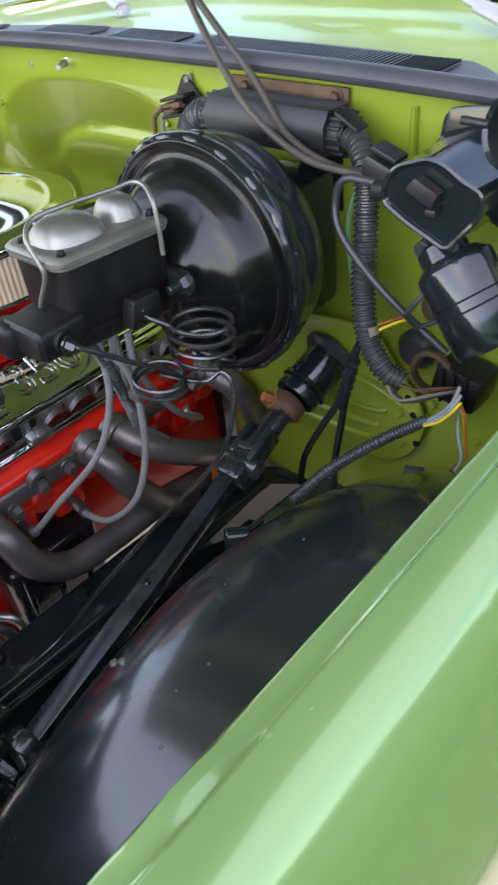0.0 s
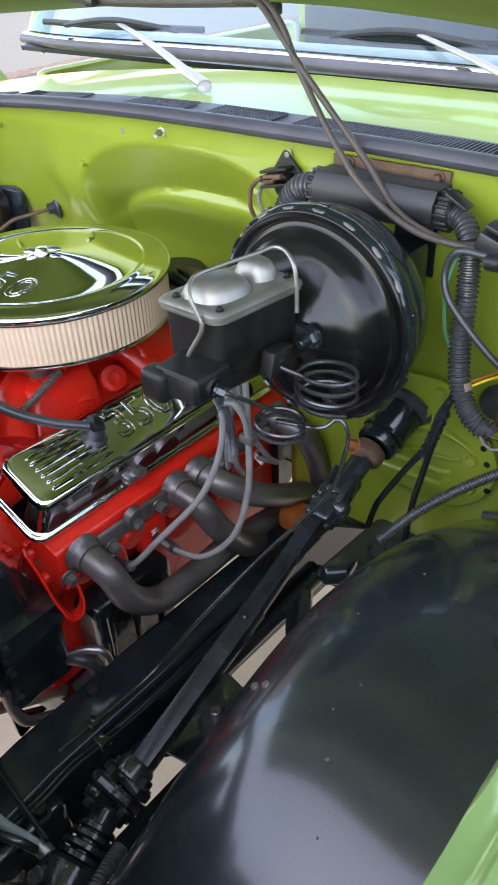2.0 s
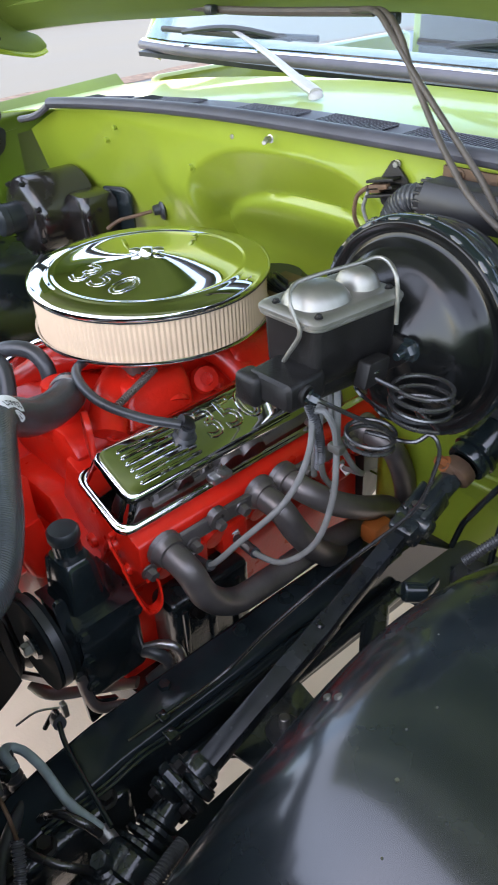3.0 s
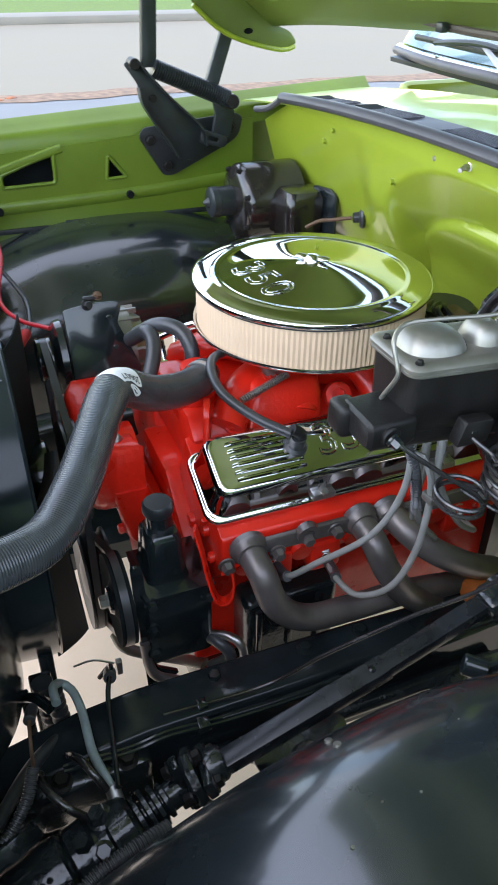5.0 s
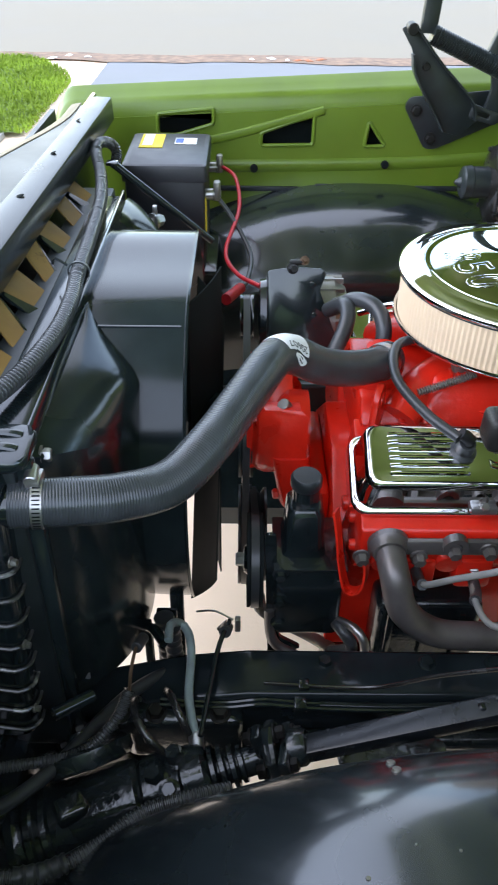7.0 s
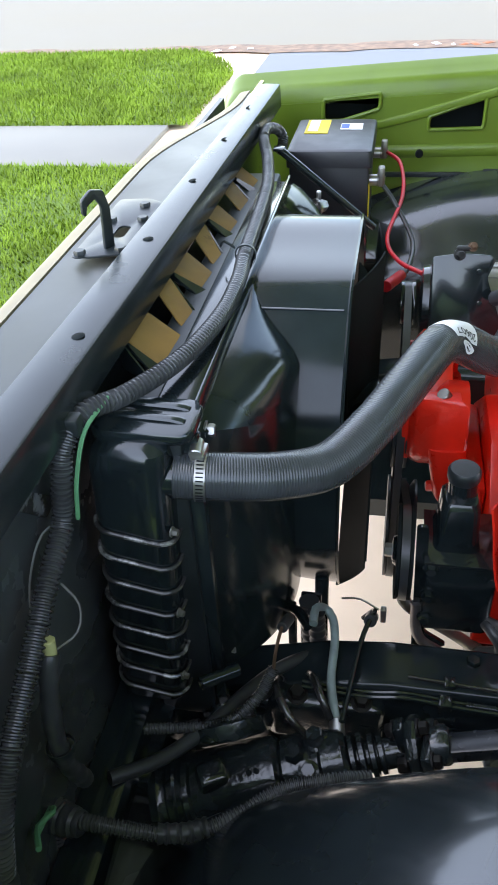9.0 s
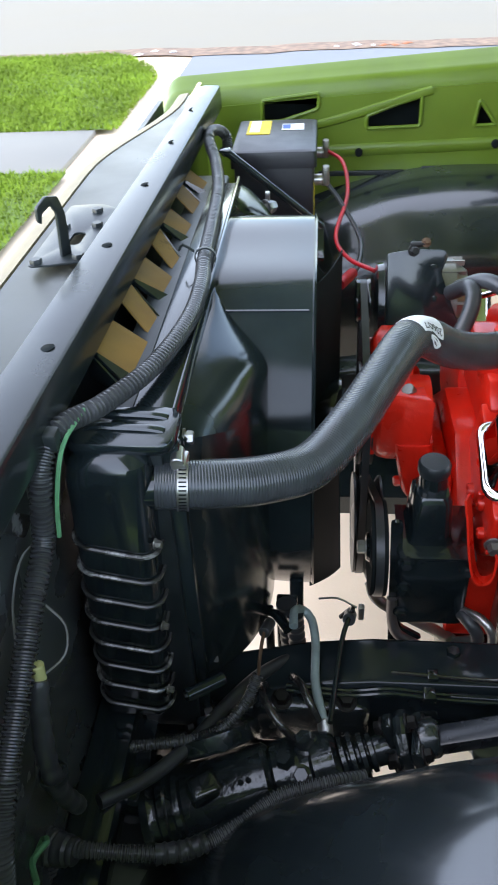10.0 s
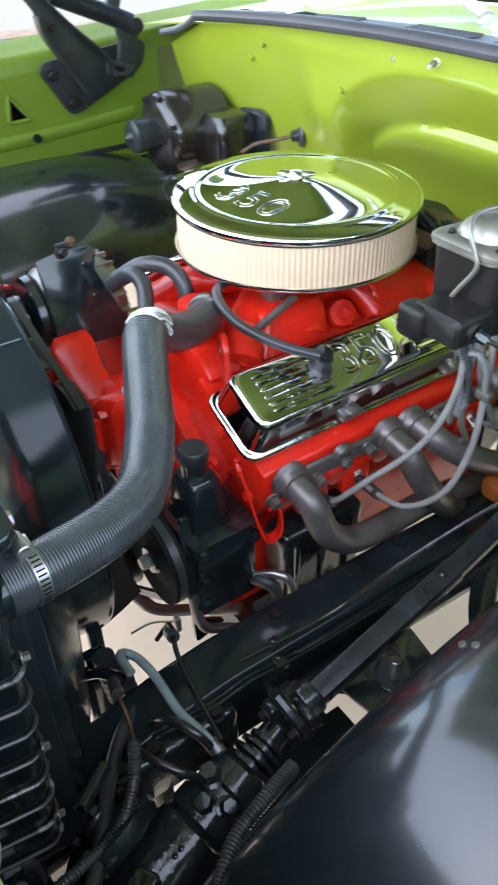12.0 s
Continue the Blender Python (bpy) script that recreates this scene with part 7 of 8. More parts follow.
part("cable", sweep([(0.612, -0.10, 1.058), (0.580, -0.104, 1.058), (0.568, -0.104, 1.035), (0.578, -0.110, 1.005), (0.622, -0.113, 0.964), (0.664, -0.108, 0.930), (0.70, -0.104, 0.905)], 0.0040, 10), RUBBER, c1)
c2 = thing("vacuum_hose", (0.56, -0.10, 0.68), "taped black cables hanging down the firewall", "cable", "firewall cables")
part("cable", sweep([(0.592, -0.095, 0.878), (0.578, -0.10, 0.842), (0.573, -0.10, 0.805), (0.540, -0.10, 0.745), (0.512, -0.10, 0.69), (0.495, -0.09, 0.655), (0.478, -0.08, 0.60)], 0.0046, 10), BLACK, c2)
part("cable", sweep([(0.590, -0.10, 0.870), (0.582, -0.103, 0.83), (0.576, -0.103, 0.80), (0.566, -0.10, 0.75), (0.556, -0.10, 0.69), (0.545, -0.09, 0.60)], 0.0046, 10), BLACK, c2)
part("tape", sweep([(0.586, -0.10, 0.855), (0.575, -0.102, 0.81), (0.566, -0.102, 0.785)], 0.0075, 12, 0.003, radii=lambda t: 1 + 0.14 * math.sin(38 * t)), BLACK, c2)
for off, tail in ((0.0, [(0.427, -0.05, 1.118), (0.487, -0.070, 1.073), (0.555, -0.080, 1.056), (0.605, -0.085, 1.063)]), (0.012, [(0.395, -0.066, 1.135), (0.449, -0.080, 1.093), (0.520, -0.087, 1.062), (0.600, -0.088, 1.057)])):
    cc = thing("washer_hose", (0.45, -0.06, 1.06), "brown-grey hose hanging from the bonnet to the wiper motor", "hose", "bonnet hoses")
    part("hose", sweep([(0.16 + off, 0.03, 1.268), (0.225 + off, 0.0, 1.272), (0.272 + off, -0.025, 1.252), (0.333 - off * 0.6, -0.042, 1.203)] + tail, 0.0040, 10), CABLE, cc)
part("hood_cable", sweep([(0.20, 0.03, 1.268), (0.0, 0.035, 1.262), (-0.15, 0.04, 1.262), (-0.35, 0.03, 1.275), (-0.5, 0.0, 1.31)], 0.006, 8), CABLE, hood)
for x in (0.235, -0.12, 0.56):
    part("hood_clip", box((x, 0.024, 1.262), (0.018, 0.014, 0.014), 0.003), SATIN, hood)

# lower firewall: dark plate painting the shade behind the booster, column plate
part("booster_gap_shade", box((0.474, -0.003, 1.020), (0.058, 0.004, 0.09), 0.001), DARK, body)
part("column_plate", plate(soften([(0.43, 0.655), (0.585, 0.655), (0.622, 0.684), (0.640, 0.731), (0.630, 0.770), (0.60, 0.80), (0.575, 0.838), (0.545, 0.850), (0.45, 0.84), (0.41, 0.75)], 0.018), 0.005, axes((0, -0.022, 0), (1, 0, 0), (0, 0, 1)), 0.0015), GREEN, body)
for x0, x1, z in ((0.44, 0.57, 0.680), (0.44, 0.572, 0.703), (0.50, 0.585, 0.728)):
    part("plate_ridge", sweep([(x0, -0.023, z - 0.004), (x0 + 0.01, -0.026, z), (x1 - 0.012, -0.026, z + 0.006), (x1, -0.023, z + 0.012)], 0.006, 10, 0.008, scale=(1.0, 0.7)), GREEN, body)
part("plate_rib", sweep([(0.520, -0.022, 0.760), (0.535, -0.027, 0.775), (0.575, -0.027, 0.772), (0.603, -0.022, 0.755)], 0.009, 10, 0.008, scale=(1.0, 0.5)), GREEN, body)
for x, z in ((0.546, 0.833), (0.528, 0.797), (0.602, 0.747), (0.569, 0.690), (0.605, 0.700)):
    part("plate_bolt", hexbolt((x, -0.025, z), (x, -0.035, z), 0.0085), GREEN, body)
for x, z in ((0.614, 0.770), (0.622, 0.747), (0.628, 0.705)):
    part("plate_hole", rod((x, -0.0235, z), (x, -0.0285, z), 0.0045), DARK, body)
part("column_seal", lathe([(0.027, 0), (0.040, 0), (0.040, 0.006), (0.033, 0.012), (0.027, 0.012)], (0.4965, -0.020, 0.789), (0.489, -0.08, 0.763), 28), RUBBER, body)

# wipers
for px, py, pz, ex, ey, ez, bl in ((-0.028, 0.165, 1.135, -0.52, 0.405, 1.187, ((-0.70, 0.36, 1.176), (-0.25, 0.41, 1.170))), (0.600, 0.185, 1.135, 0.232, 0.395, 1.192, ((0.0, 0.40, 1.180), (0.42, 0.40, 1.176)))):
    wp = thing("windshield_wiper", (px, py, pz - 0.012), "silver wiper arm with a black blade resting on the windshield", "wiper", "windshield wipers")
    part("pivot", lathe([(0, 0), (0.013, 0), (0.012, 0.005), (0.008, 0.009), (0, 0.010)], (px, py, pz - 0.010), (px, py - 0.1, pz + 0.4), 20), ALUMINIUM, wp)
    P, Q = Vector((px, py, pz - 0.003)), Vector((ex, ey, ez))
    part("arm_head", sweep([P, P.lerp(Q, 0.17)], 0.0125, 10, 0.01, scale=(1.0, 0.6)), ALUMINIUM, wp)
    part("arm", sweep([P.lerp(Q, 0.12), P.lerp(Q, 0.5) + Vector((0, 0, 0.005)), Q], 0.0085, 8, 0.03, scale=(1.0, 0.5), radii=lambda t: 1.25 - 0.55 * t), ALUMINIUM, wp)
    A, B = Vector(bl[0]), Vector(bl[1])
    blade_ob = part("blade", sweep([A + Vector((0, 0, 0.004)), A.lerp(B, 0.5) + Vector((0, 0, 0.002)), B + Vector((0, 0, 0.004))], 0.005, 8, 0.03, scale=(1.0, 1.3)), SATIN, wp)
    part("bridge", sweep([A.lerp(B, 0.15), A.lerp(B, 0.35) + Vector((0, -0.01, 0.012)), A.lerp(B, 0.5) + Vector((0, -0.01, 0.016)), A.lerp(B, 0.65) + Vector((0, -0.01, 0.012)), A.lerp(B, 0.85)], 0.006, 8, 0.02), SATIN, blade_ob)

# ---- latch on the grille panel ----
latch = thing("hood_latch_hook", (0.09, -1.01, 1.0), "black bonnet latch hook with its mounting plate", "latch")
part("mount_plate", plate(soften([(-0.098, -0.033), (0.100, -0.033), (0.100, -0.010), (0.086, 0.036), (-0.085, 0.034), (-0.102, 0.010)], 0.008), 0.003, axes((0.070, -1.001, 1.0075), (1, 0, 0), (0, 1, 0)), 0.0006, holes=[rounded(0.04, 0.016, 0.007, 3, 0.02, 0.006)]), SATIN, latch)
hook_line = [(-0.010, 0.0), (0.010, 0.0), (0.006, 0.045), (0.004, 0.075), (0.012, 0.090), (0.030, 0.082), (0.034, 0.066), (0.040, 0.072), (0.038, 0.094), (0.018, 0.106), (-0.004, 0.100), (-0.012, 0.070)]
part("hook", plate(soften([(x * 0.75, z * 0.72) for x, z in hook_line], 0.003), 0.005, axes((0.141, -0.993, 1.008), (0.82, -0.55, 0), (0, 0, 1)), 0.001), SATIN, latch)
for x, y in ((0.164, -1.024), (0.057, -1.019), (0.051, -0.978), (0.150, -0.977), (0.000, -0.990)):
    part("latch_bolt", hexbolt((x, y, 1.009), (x, y, 1.016), 0.0075), SATIN, latch)

# ---- looms and pipes at the front ----
l3 = thing("wiring_loom", (0.05, -0.86, 0.93), "corrugated black loom lying along the radiator support", "loom", "wiring looms")
part("loom", sweep([(-0.455, -0.868, 0.950), (-0.480, -0.868, 0.970), (-0.468, -0.878, 0.988), (-0.430, -0.890, 0.997), (-0.385, -0.888, 0.992), (-0.30, -0.868, 0.985), (-0.20, -0.852, 0.981), (-0.122, -0.846, 0.979), (-0.02, -0.842, 0.978), (0.087, -0.838, 0.978), (0.15, -0.833, 0.978), (0.228, -0.834, 0.978), (0.30, -0.845, 0.979), (0.36, -0.862, 0.981), (0.42, -0.890, 0.985), (0.463, -0.914, 0.992), (0.490, -0.925, 0.975), (0.505, -0.928, 0.945), (0.518, -0.93, 0.908), (0.569, -0.93, 0.882), (0.629, -0.93, 0.846), (0.682, -0.93, 0.815), (0.72, -0.93, 0.78), (0.74, -0.935, 0.72)], 0.0088, 14, 0.003, ribs=0.0050, rib_depth=0.0012, radii=lambda t: 1.0 + 0.06 * ease((t - 0.68) / 0.1)), LOOM, l3)
part("clip", box((0.480, -0.930, 0.992), (0.016, 0.04, 0.018), 0.003), SATIN, l3)
part("cable_tie", lathe([(0.0125, 0), (0.0140, 0), (0.0140, 0.005), (0.0125, 0.005)], (0.075, -0.838, 0.978), (0.09, -0.837, 0.978), 18), SATIN, l3)
part("tie_tail", sweep([(0.075, -0.852, 0.985), (0.075, -0.866, 0.994), (0.07, -0.872, 0.985)], 0.0018, 5), SATIN, l3)
part("green_lead", sweep([(0.44, -0.898, 0.995), (0.48, -0.908, 0.985), (0.505, -0.913, 0.95), (0.512, -0.917, 0.91)], 0.0022, 6), GREEN_WIRE, l3)
l4 = thing("wiring_loom", (0.60, -0.83, 0.58), "corrugated black loom along the edge of the wheel house", "loom", "wiring looms")
part("loom", sweep([(0.545, -0.640, 0.600), (0.557, -0.680, 0.606), (0.571, -0.730, 0.600), (0.602, -0.773, 0.594), (0.629, -0.819, 0.595), (0.637, -0.864, 0.604), (0.640, -0.91, 0.612), (0.637, -0.945, 0.606)], 0.0078, 12, 0.003, ribs=0.0040, rib_depth=0.0009), LOOM, l4)
part("branch", sweep([(0.633, -0.952, 0.602), (0.645, -0.958, 0.565), (0.67, -0.95, 0.51)], 0.0078, 12, 0.003, ribs=0.0050, rib_depth=0.001), LOOM, l4)
part("taped_joint", sweep([(0.618, -0.800, 0.595), (0.628, -0.822, 0.596), (0.635, -0.848, 0.600)], 0.0098, 12, 0.003, radii=lambda t: 1 + 0.10 * math.sin(40 * t)), RUBBER, l4)
part("taped_fork", sweep([(0.640, -0.925, 0.606), (0.634, -0.955, 0.602), (0.622, -0.975, 0.610)], 0.0145, 12, 0.003, radii=lambda t: 0.85 + 0.35 * math.sin(math.pi * t) + 0.06 * math.sin(45 * t)), RUBBER, l4)
part("trunk", sweep([(0.632, -0.952, 0.603), (0.624, -0.972, 0.610), (0.612, -0.985, 0.622), (0.60, -0.985, 0.64)], 0.0125, 14, 0.003, ribs=0.0056, rib_depth=0.0012), LOOM, l4)
part("green_lead", sweep([(0.70, -0.93, 0.68), (0.675, -0.945, 0.665), (0.655, -0.94, 0.655), (0.645, -0.95, 0.64), (0.67, -0.955, 0.635)], 0.003, 6), GREEN_WIRE, l4)
h1 = thing("power_steering_hose", (0.45, -0.80, 0.52), "black rubber hose crossing below the radiator", "hose", "front hoses")
part("hose", sweep([(0.330, -0.700, 0.530), (0.377, -0.759, 0.542), (0.430, -0.801, 0.548), (0.487, -0.838, 0.552), (0.537, -0.878, 0.563), (0.576, -0.922, 0.580)], 0.0085, 12), RUBBER, h1)
h2 = thing("power_steering_hose", (0.50, -0.87, 0.56), "corrugated thin loom curving below the radiator tank", "hose", "front hoses")
part("hose", sweep([(0.427, -0.761, 0.605), (0.453, -0.777, 0.582), (0.482, -0.811, 0.565), (0.491, -0.857, 0.560), (0.501, -0.909, 0.560), (0.518, -0.935, 0.560), (0.547, -0.948, 0.550), (0.583, -0.948, 0.540), (0.623, -0.946, 0.530), (0.66, -0.94, 0.52)], 0.0068, 12, 0.003, ribs=0.0040, rib_depth=0.0007), LOOM, h2)
part("lead", sweep([(0.427, -0.761, 0.605), (0.418, -0.759, 0.628), (0.400, -0.757, 0.634), (0.385, -0.756, 0.632)], 0.0022, 6), RUST, h2)
part("lead_plug", rod((0.387, -0.756, 0.632), (0.362, -0.750, 0.622), 0.007), RUBBER, h2)
h3 = thing("vent_tube", (0.38, -0.70, 0.545), "pale grey-green bent rubber vent tube beside the steering gear", "tube")
part("tube", sweep([(0.345, -0.722, 0.595), (0.318, -0.722, 0.592), (0.300, -0.712, 0.575), (0.310, -0.700, 0.568), (0.345, -0.694, 0.566), (0.40, -0.694, 0.563), (0.440, -0.688, 0.567), (0.460, -0.682, 0.560)], 0.0057, 12), MINT, h3)
part("tube_fitting", rod((0.452, -0.683, 0.562), (0.470, -0.680, 0.548), 0.009), STEEL, h3)
h4 = thing("clamped_hose", (0.33, -0.65, 0.50), "thin black hose with a bright clamp beside the frame rail", "hose")
part("hose", sweep([(0.285, -0.66, 0.545), (0.295, -0.645, 0.575), (0.318, -0.652, 0.578), (0.345, -0.660, 0.572), (0.40, -0.668, 0.570), (0.465, -0.676, 0.572)], 0.0034, 10), BLACK, h4)
part("collar", rod((0.300, -0.648, 0.568), (0.318, -0.651, 0.578), 0.0085), RUBBER, h4)
part("clamp", box((0.297, -0.634, 0.570), (0.010, 0.008, 0.024), 0.002), STEEL, h4)
part("clamp_wire", sweep([(0.30, -0.64, 0.582), (0.29, -0.665, 0.588), (0.28, -0.69, 0.575)], 0.0014, 5), STEEL, h4)
h5 = thing("fuel_pipe", (0.395, -0.45, 0.545), "thin black pipes clipped along the frame rail", "pipe")
for d in (0.0, 0.007):
    part("pipe", sweep([(0.400 + d, -0.730, 0.548), (0.404 + d, -0.651, 0.548), (0.405 + d, -0.60, 0.556), (0.406 + d, -0.538, 0.550), (0.407 + d, -0.438, 0.548), (0.405 + d, -0.30, 0.549), (0.404, -0.10, 0.55)], 0.0032, 8), BLACK, h5)
part("pipe_clip", box((0.408, -0.555, 0.552), (0.02, 0.016, 0.012), 0.002), BLACK, h5)
part("coil_sleeve", sweep([(0.408, -0.53, 0.550), (0.409, -0.44, 0.548), (0.407, -0.36, 0.549)], 0.0056, 10, 0.003, ribs=0.0036, rib_depth=0.0006), BLACK, h5)

l5 = thing("taped_wiring", (0.63, -0.925, 0.67), "taped wire bundle hanging beside the radiator support", "wiring")
part("wrapped_wire", sweep([(0.607, -0.922, 0.838), (0.618, -0.922, 0.822), (0.634, -0.922, 0.773), (0.637, -0.92, 0.719), (0.625, -0.915, 0.668)], 0.0088, 12, 0.003, radii=lambda t: 1.0 + 0.05 * math.sin(60 * t) + 0.04 * math.sin(23 * t)), RUBBER, l5)
part("end_cap", rod((0.606, -0.922, 0.836), (0.603, -0.922, 0.853), 0.006), CREAM, l5)
part("wire_tie", lathe([(0.0125, 0), (0.0135, 0), (0.0135, 0.006), (0.0125, 0.006)], (0.636, -0.921, 0.745), (0.637, -0.92, 0.72), 14), SATIN, l5)
for pts in ([(0.50, -0.93, 0.90), (0.53, -0.945, 0.905), (0.56, -0.95, 0.88), (0.58, -0.95, 0.84)], [(0.555, -0.925, 0.87), (0.56, -0.91, 0.85), (0.575, -0.91, 0.83), (0.60, -0.92, 0.835)]):
    part("loose_wire", sweep(pts, 0.0012, 5), GREYWIRE, l5)

vent_fit = thing("vent_fitting", (-0.32, -0.80, 0.88), "bright steel bleed fitting at the radiator corner", "fitting")
part("stem", rod((-0.285, -0.82, 0.902), (-0.335, -0.775, 0.895), 0.006), STEEL, vent_fit)
part("nut", hexbolt((-0.315, -0.79, 0.897), (-0.335, -0.775, 0.895), 0.011), STEEL, vent_fit)
part("lever", box((-0.325, -0.785, 0.910), (0.010, 0.008, 0.026), 0.002), STEEL, vent_fit)
brace = thing("battery_brace", (-0.40, -0.78, 0.83), "thin black brace rod beside the battery", "brace")
part("rod", rod((-0.385, -0.86, 0.975), (-0.425, -0.69, 0.82), 0.007), BLACK, brace)
part("foot", box((-0.386, -0.862, 0.976), (0.02, 0.02, 0.006), 0.002), BLACK, brace)

# ---- spark plug leads ----
for pts in ([(0.402, -0.300, 0.925), (0.404, -0.305, 0.850), (0.388, -0.330, 0.778), (0.350, -0.378, 0.716), (0.318, -0.403, 0.672), (0.285, -0.404, 0.662)],
            [(0.415, -0.270, 0.92), (0.427, -0.283, 0.850), (0.430, -0.292, 0.780), (0.420, -0.312, 0.716), (0.385, -0.335, 0.676), (0.337, -0.340, 0.664), (0.285, -0.328, 0.650)],
            [(0.412, -0.29, 0.92), (0.40, -0.285, 0.86), (0.385, -0.26, 0.78), (0.35, -0.20, 0.70), (0.285, -0.187, 0.655)],
            [(0.385, -0.25, 0.90), (0.39, -0.245, 0.84), (0.385, -0.20, 0.76), (0.345, -0.13, 0.69), (0.285, -0.102, 0.655)],
            [(0.375, -0.26, 0.90), (0.38, -0.262, 0.85), (0.372, -0.262, 0.80), (0.36, -0.25, 0.76)]):
    lead = thing("spark_plug_lead", pts[-1], "grey spark plug lead draped over the exhaust header", "plug lead", "spark plug leads")
    part("lead", sweep(pts, 0.0042, 10), GREYWIRE, lead)
    if len(pts) > 5:
        part("boot", sweep([Vector(pts[-1]), Vector(pts[-2]) * 0.4 + Vector(pts[-1]) * 0.6 + Vector((0.012, 0, 0)), Vector(pts[-2])], 0.0075, 10, 0.01), RUBBER, lead)
sep = thing("lead_separator", (0.425, -0.285, 0.85), "small grey clip holding the plug leads", "clip")
part("clip", box((0.427, -0.284, 0.852), (0.020, 0.012, 0.012), 0.003), ZINC, sep)
part("loop", sweep([(0.404, -0.30, 0.90), (0.418, -0.296, 0.905), (0.428, -0.29, 0.885), (0.427, -0.284, 0.855)], 0.004, 8), GREYWIRE, sep)
cn = thing("taped_lead", (0.39, -0.27, 0.78), "corrugated thin lead hanging under the master cylinder", "lead")
part("lead", sweep([(0.398, -0.31, 0.93), (0.405, -0.295, 0.88), (0.398, -0.28, 0.83), (0.38, -0.262, 0.79)], 0.006, 10, 0.003, ribs=0.0035, rib_depth=0.0008), LOOM, cn)

# ---- hoses on the engine ----
vh = thing("crankcase_hose", (0.18, -0.40, 0.83), "black rubber crankcase hose from carburettor to valve cover", "hose")
part("hose", sweep([(0.035, -0.330, 0.872), (0.062, -0.392, 0.880), (0.095, -0.428, 0.884), (0.150, -0.434, 0.870), (0.200, -0.405, 0.852), (0.240, -0.370, 0.842)], 0.0066, 14), RUBBER, vh)
for pts in ([(0.022, -0.432, 0.842), (0.012, -0.430, 0.868), (-0.012, -0.438, 0.886), (-0.045, -0.462, 0.885), (-0.075, -0.49, 0.86)], [(0.020, -0.500, 0.830), (0.0, -0.485, 0.855), (-0.02, -0.478, 0.872), (-0.045, -0.482, 0.876), (-0.08, -0.50, 0.85)]):
    hh = thing("heater_hose", pts[0], "black heater hose looping over the engine front", "hose", "heater hoses")
    part("hose", sweep(pts, 0.0115, 14), RUBBER, hh)
fit1 = thing("hose_fitting", (0.025, -0.43, 0.82), "bright steel fitting with a worm clamp on the manifold", "fitting")
part("nipple", rod((0.024, -0.43, 0.818), (0.022, -0.432, 0.85), 0.013, 16), STEEL, fit1)
part("clamp_screw", rod((0.036, -0.440, 0.842), (0.052, -0.435, 0.842), 0.005), STEEL, fit1)

# ---- below the wheel house ----
solo("brake_valve", merge(rod((0.562, -0.272, 0.702), (0.545, -0.293, 0.706), 0.0125, 20), box((0.560, -0.26, 0.700), (0.008, 0.03, 0.022), 0.003)), BLACK, "small black brake valve on the wheel house", "valve")
arm = thing("control_arm", (0.50, -0.33, 0.43), "oily black upper control arm beside the frame rail", "control arm")
for pts in ([(0.41, -0.16, 0.48), (0.48, -0.25, 0.475), (0.60, -0.33, 0.455)], [(0.41, -0.50, 0.48), (0.48, -0.43, 0.475), (0.60, -0.37, 0.455)]):
    part("arm_leg", sweep(pts, 0.020, 12, 0.012, scale=(1.0, 0.7)), OILY, arm)
part("cross_shaft", rod((0.412, -0.56, 0.482), (0.412, -0.10, 0.482), 0.013), OILY, arm)
part("ball_joint", lathe([(0, 0), (0.032, 0), (0.032, 0.012), (0.020, 0.03), (0, 0.032)], (0.61, -0.35, 0.44), (0.61, -0.35, 0.6), 18), OILY, arm)
shock = thing("shock_absorber", (0.505, -0.46, 0.36), "oily black shock absorber behind the steering shaft", "shock absorber")
part("tube", rod((0.51, -0.46, 0.36), (0.500, -0.45, 0.545), 0.026, 20), OILY, shock)
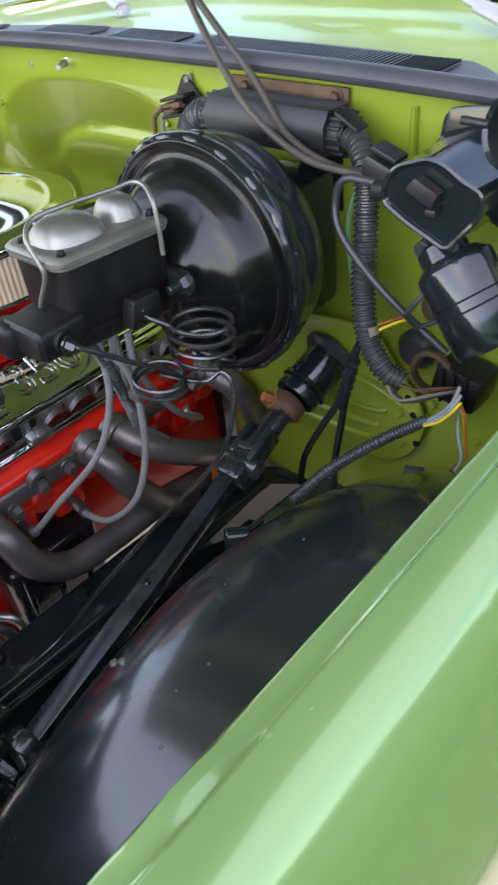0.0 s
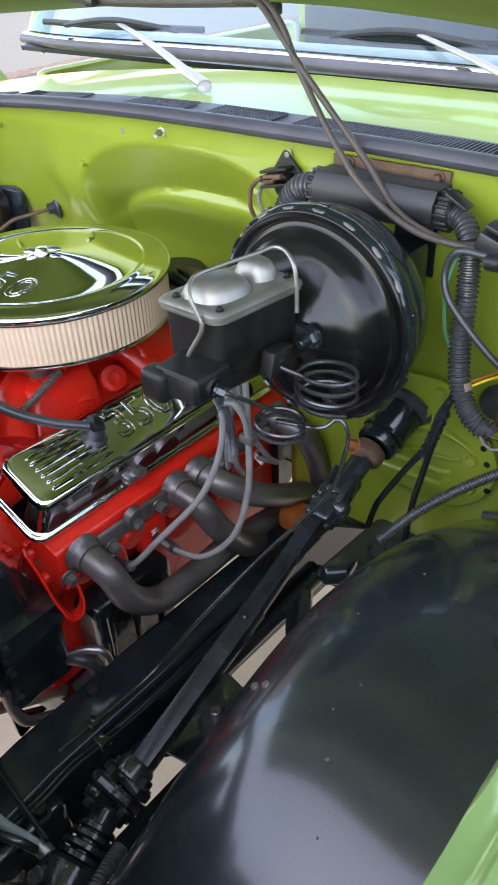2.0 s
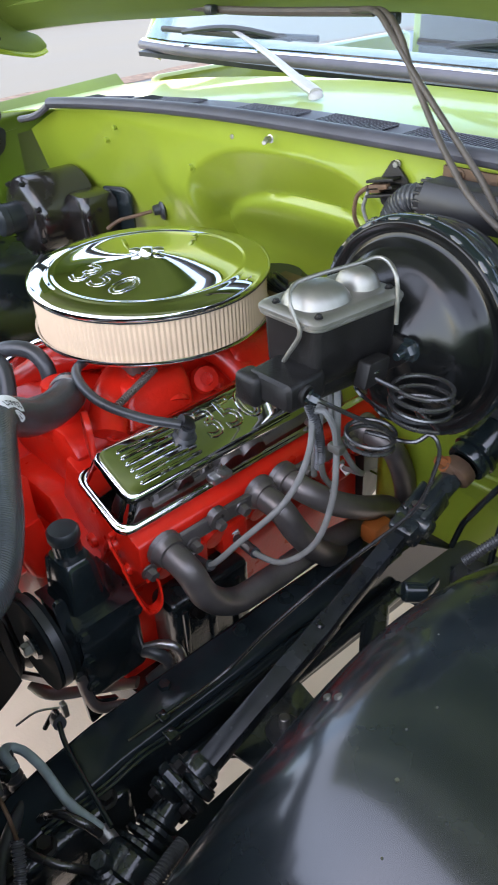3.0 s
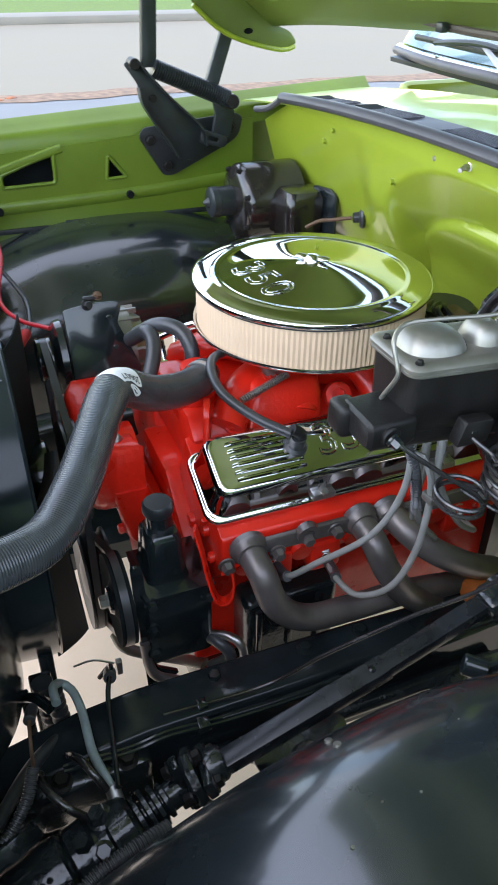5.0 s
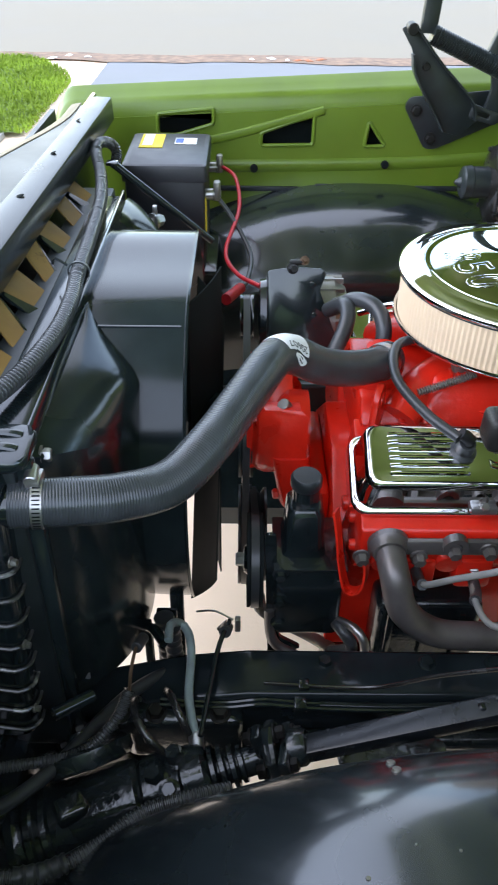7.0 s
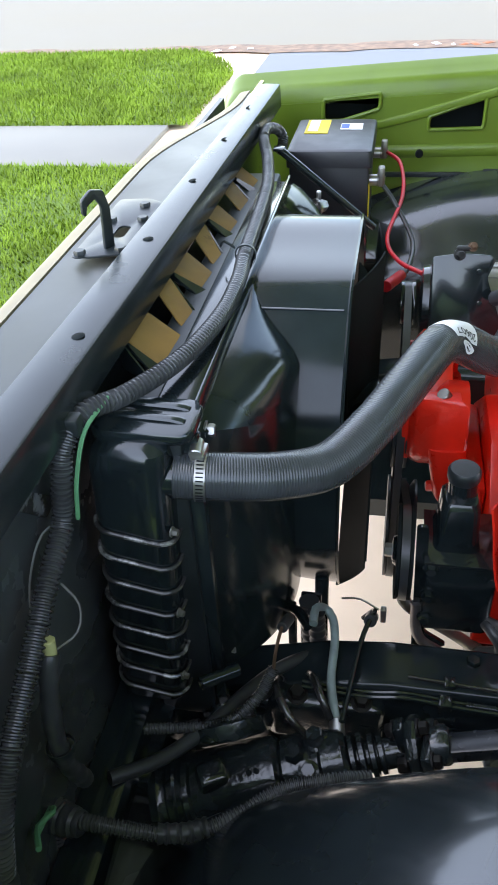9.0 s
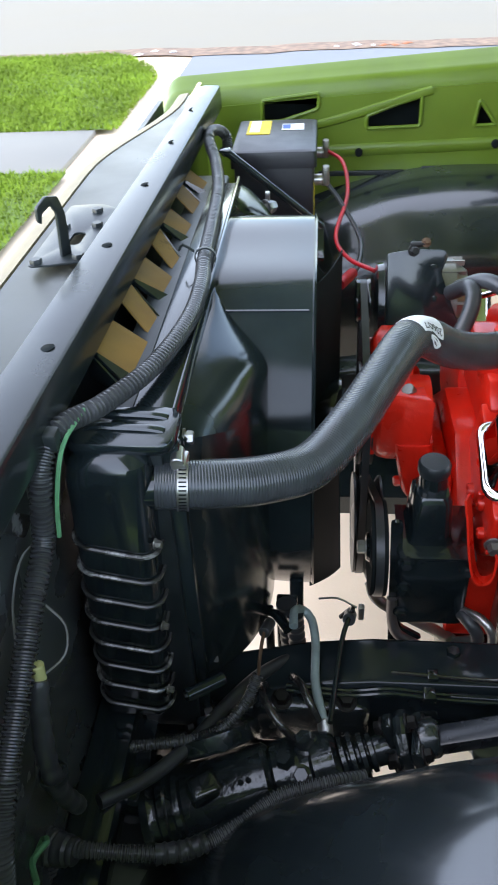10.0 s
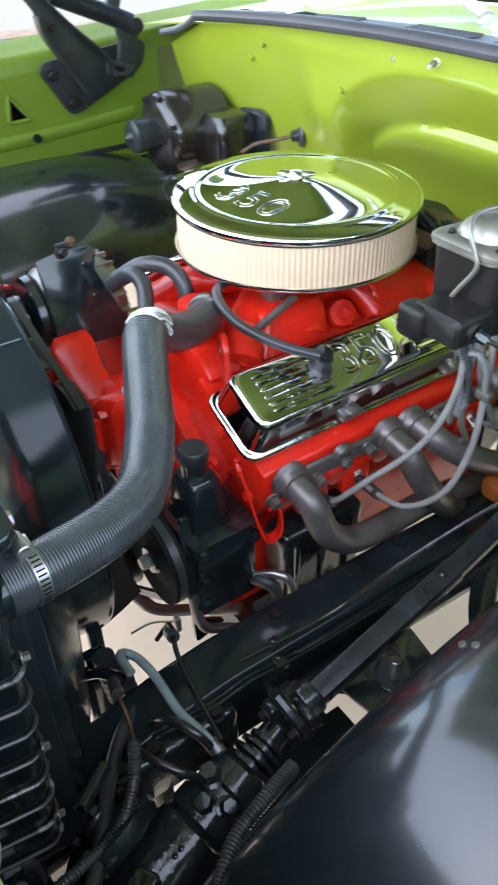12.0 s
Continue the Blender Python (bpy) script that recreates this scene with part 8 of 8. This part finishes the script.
part("stem", rod((0.500, -0.45, 0.545), (0.499, -0.449, 0.575), 0.007), STEEL, shock)
part("bushing", lathe([(0, 0), (0.022, 0), (0.024, 0.006), (0.018, 0.014), (0, 0.014)], (0.500, -0.45, 0.545), (0.499, -0.449, 0.60), 16), RUBBER, shock)
part("tower_bracket", plate(soften([(0.44, -0.52), (0.56, -0.50), (0.56, -0.40), (0.45, -0.38)], 0.015), 0.005, axes((0, 0, 0.540), (1, 0, 0), (0, 1, 0)), 0.001), OILY, shock)
mount = thing("body_mount", (0.53, -0.12, 0.55), "oily black body mount bracket below the firewall", "body mount")
part("bracket", plate(soften([(0.46, -0.20), (0.58, -0.18), (0.60, -0.04), (0.47, -0.03)], 0.02), 0.006, axes((0, 0, 0.575), (1, 0, 0), (0, 1, 0)), 0.001), OILY, mount)
part("cushion", lathe([(0, 0), (0.03, 0), (0.032, 0.01), (0.026, 0.024), (0.010, 0.026), (0.010, 0.036), (0, 0.036)], (0.535, -0.11, 0.581), (0.535, -0.11, 0.7), 18), RUBBER, mount)


def liner_z(x, y):
    """The height of the wheel house's skin at (x, y)."""
    return min((abs(p.x - x), p.z) for p in (liner_point(y, k / 200, 1) for k in range(50, 201)))[1]


for x, y, r in ((0.708, -0.470, 0.0015), (0.720, -0.537, 0.0022), (0.686, -0.321, 0.0014), (0.700, -0.500, 0.0012), (0.745, -0.585, 0.0012), (0.66, -0.40, 0.0010)):
    z = liner_z(x, y)
    solo("paint_fleck", lathe([(0, -0.0005), (r, -0.0005), (r * 0.8, 0.0006), (0, 0.0008)], (x, y, z), (x - 0.15, y, z + 1), 8), STEEL, "tiny pale fleck on the black wheel house", "fleck", "wheel house flecks")
for x, y in ((0.612, -0.500), (0.624, -0.498)):
    z = liner_z(x, y)
    solo("liner_screw", lathe([(0, -0.001), (0.0045, -0.001), (0.0038, 0.002), (0, 0.0026)], (x, y, z), (x - 0.5, y, z + 0.8), 12), ZINC, "small screw head in the black wheel house", "screw", "wheel house screws")
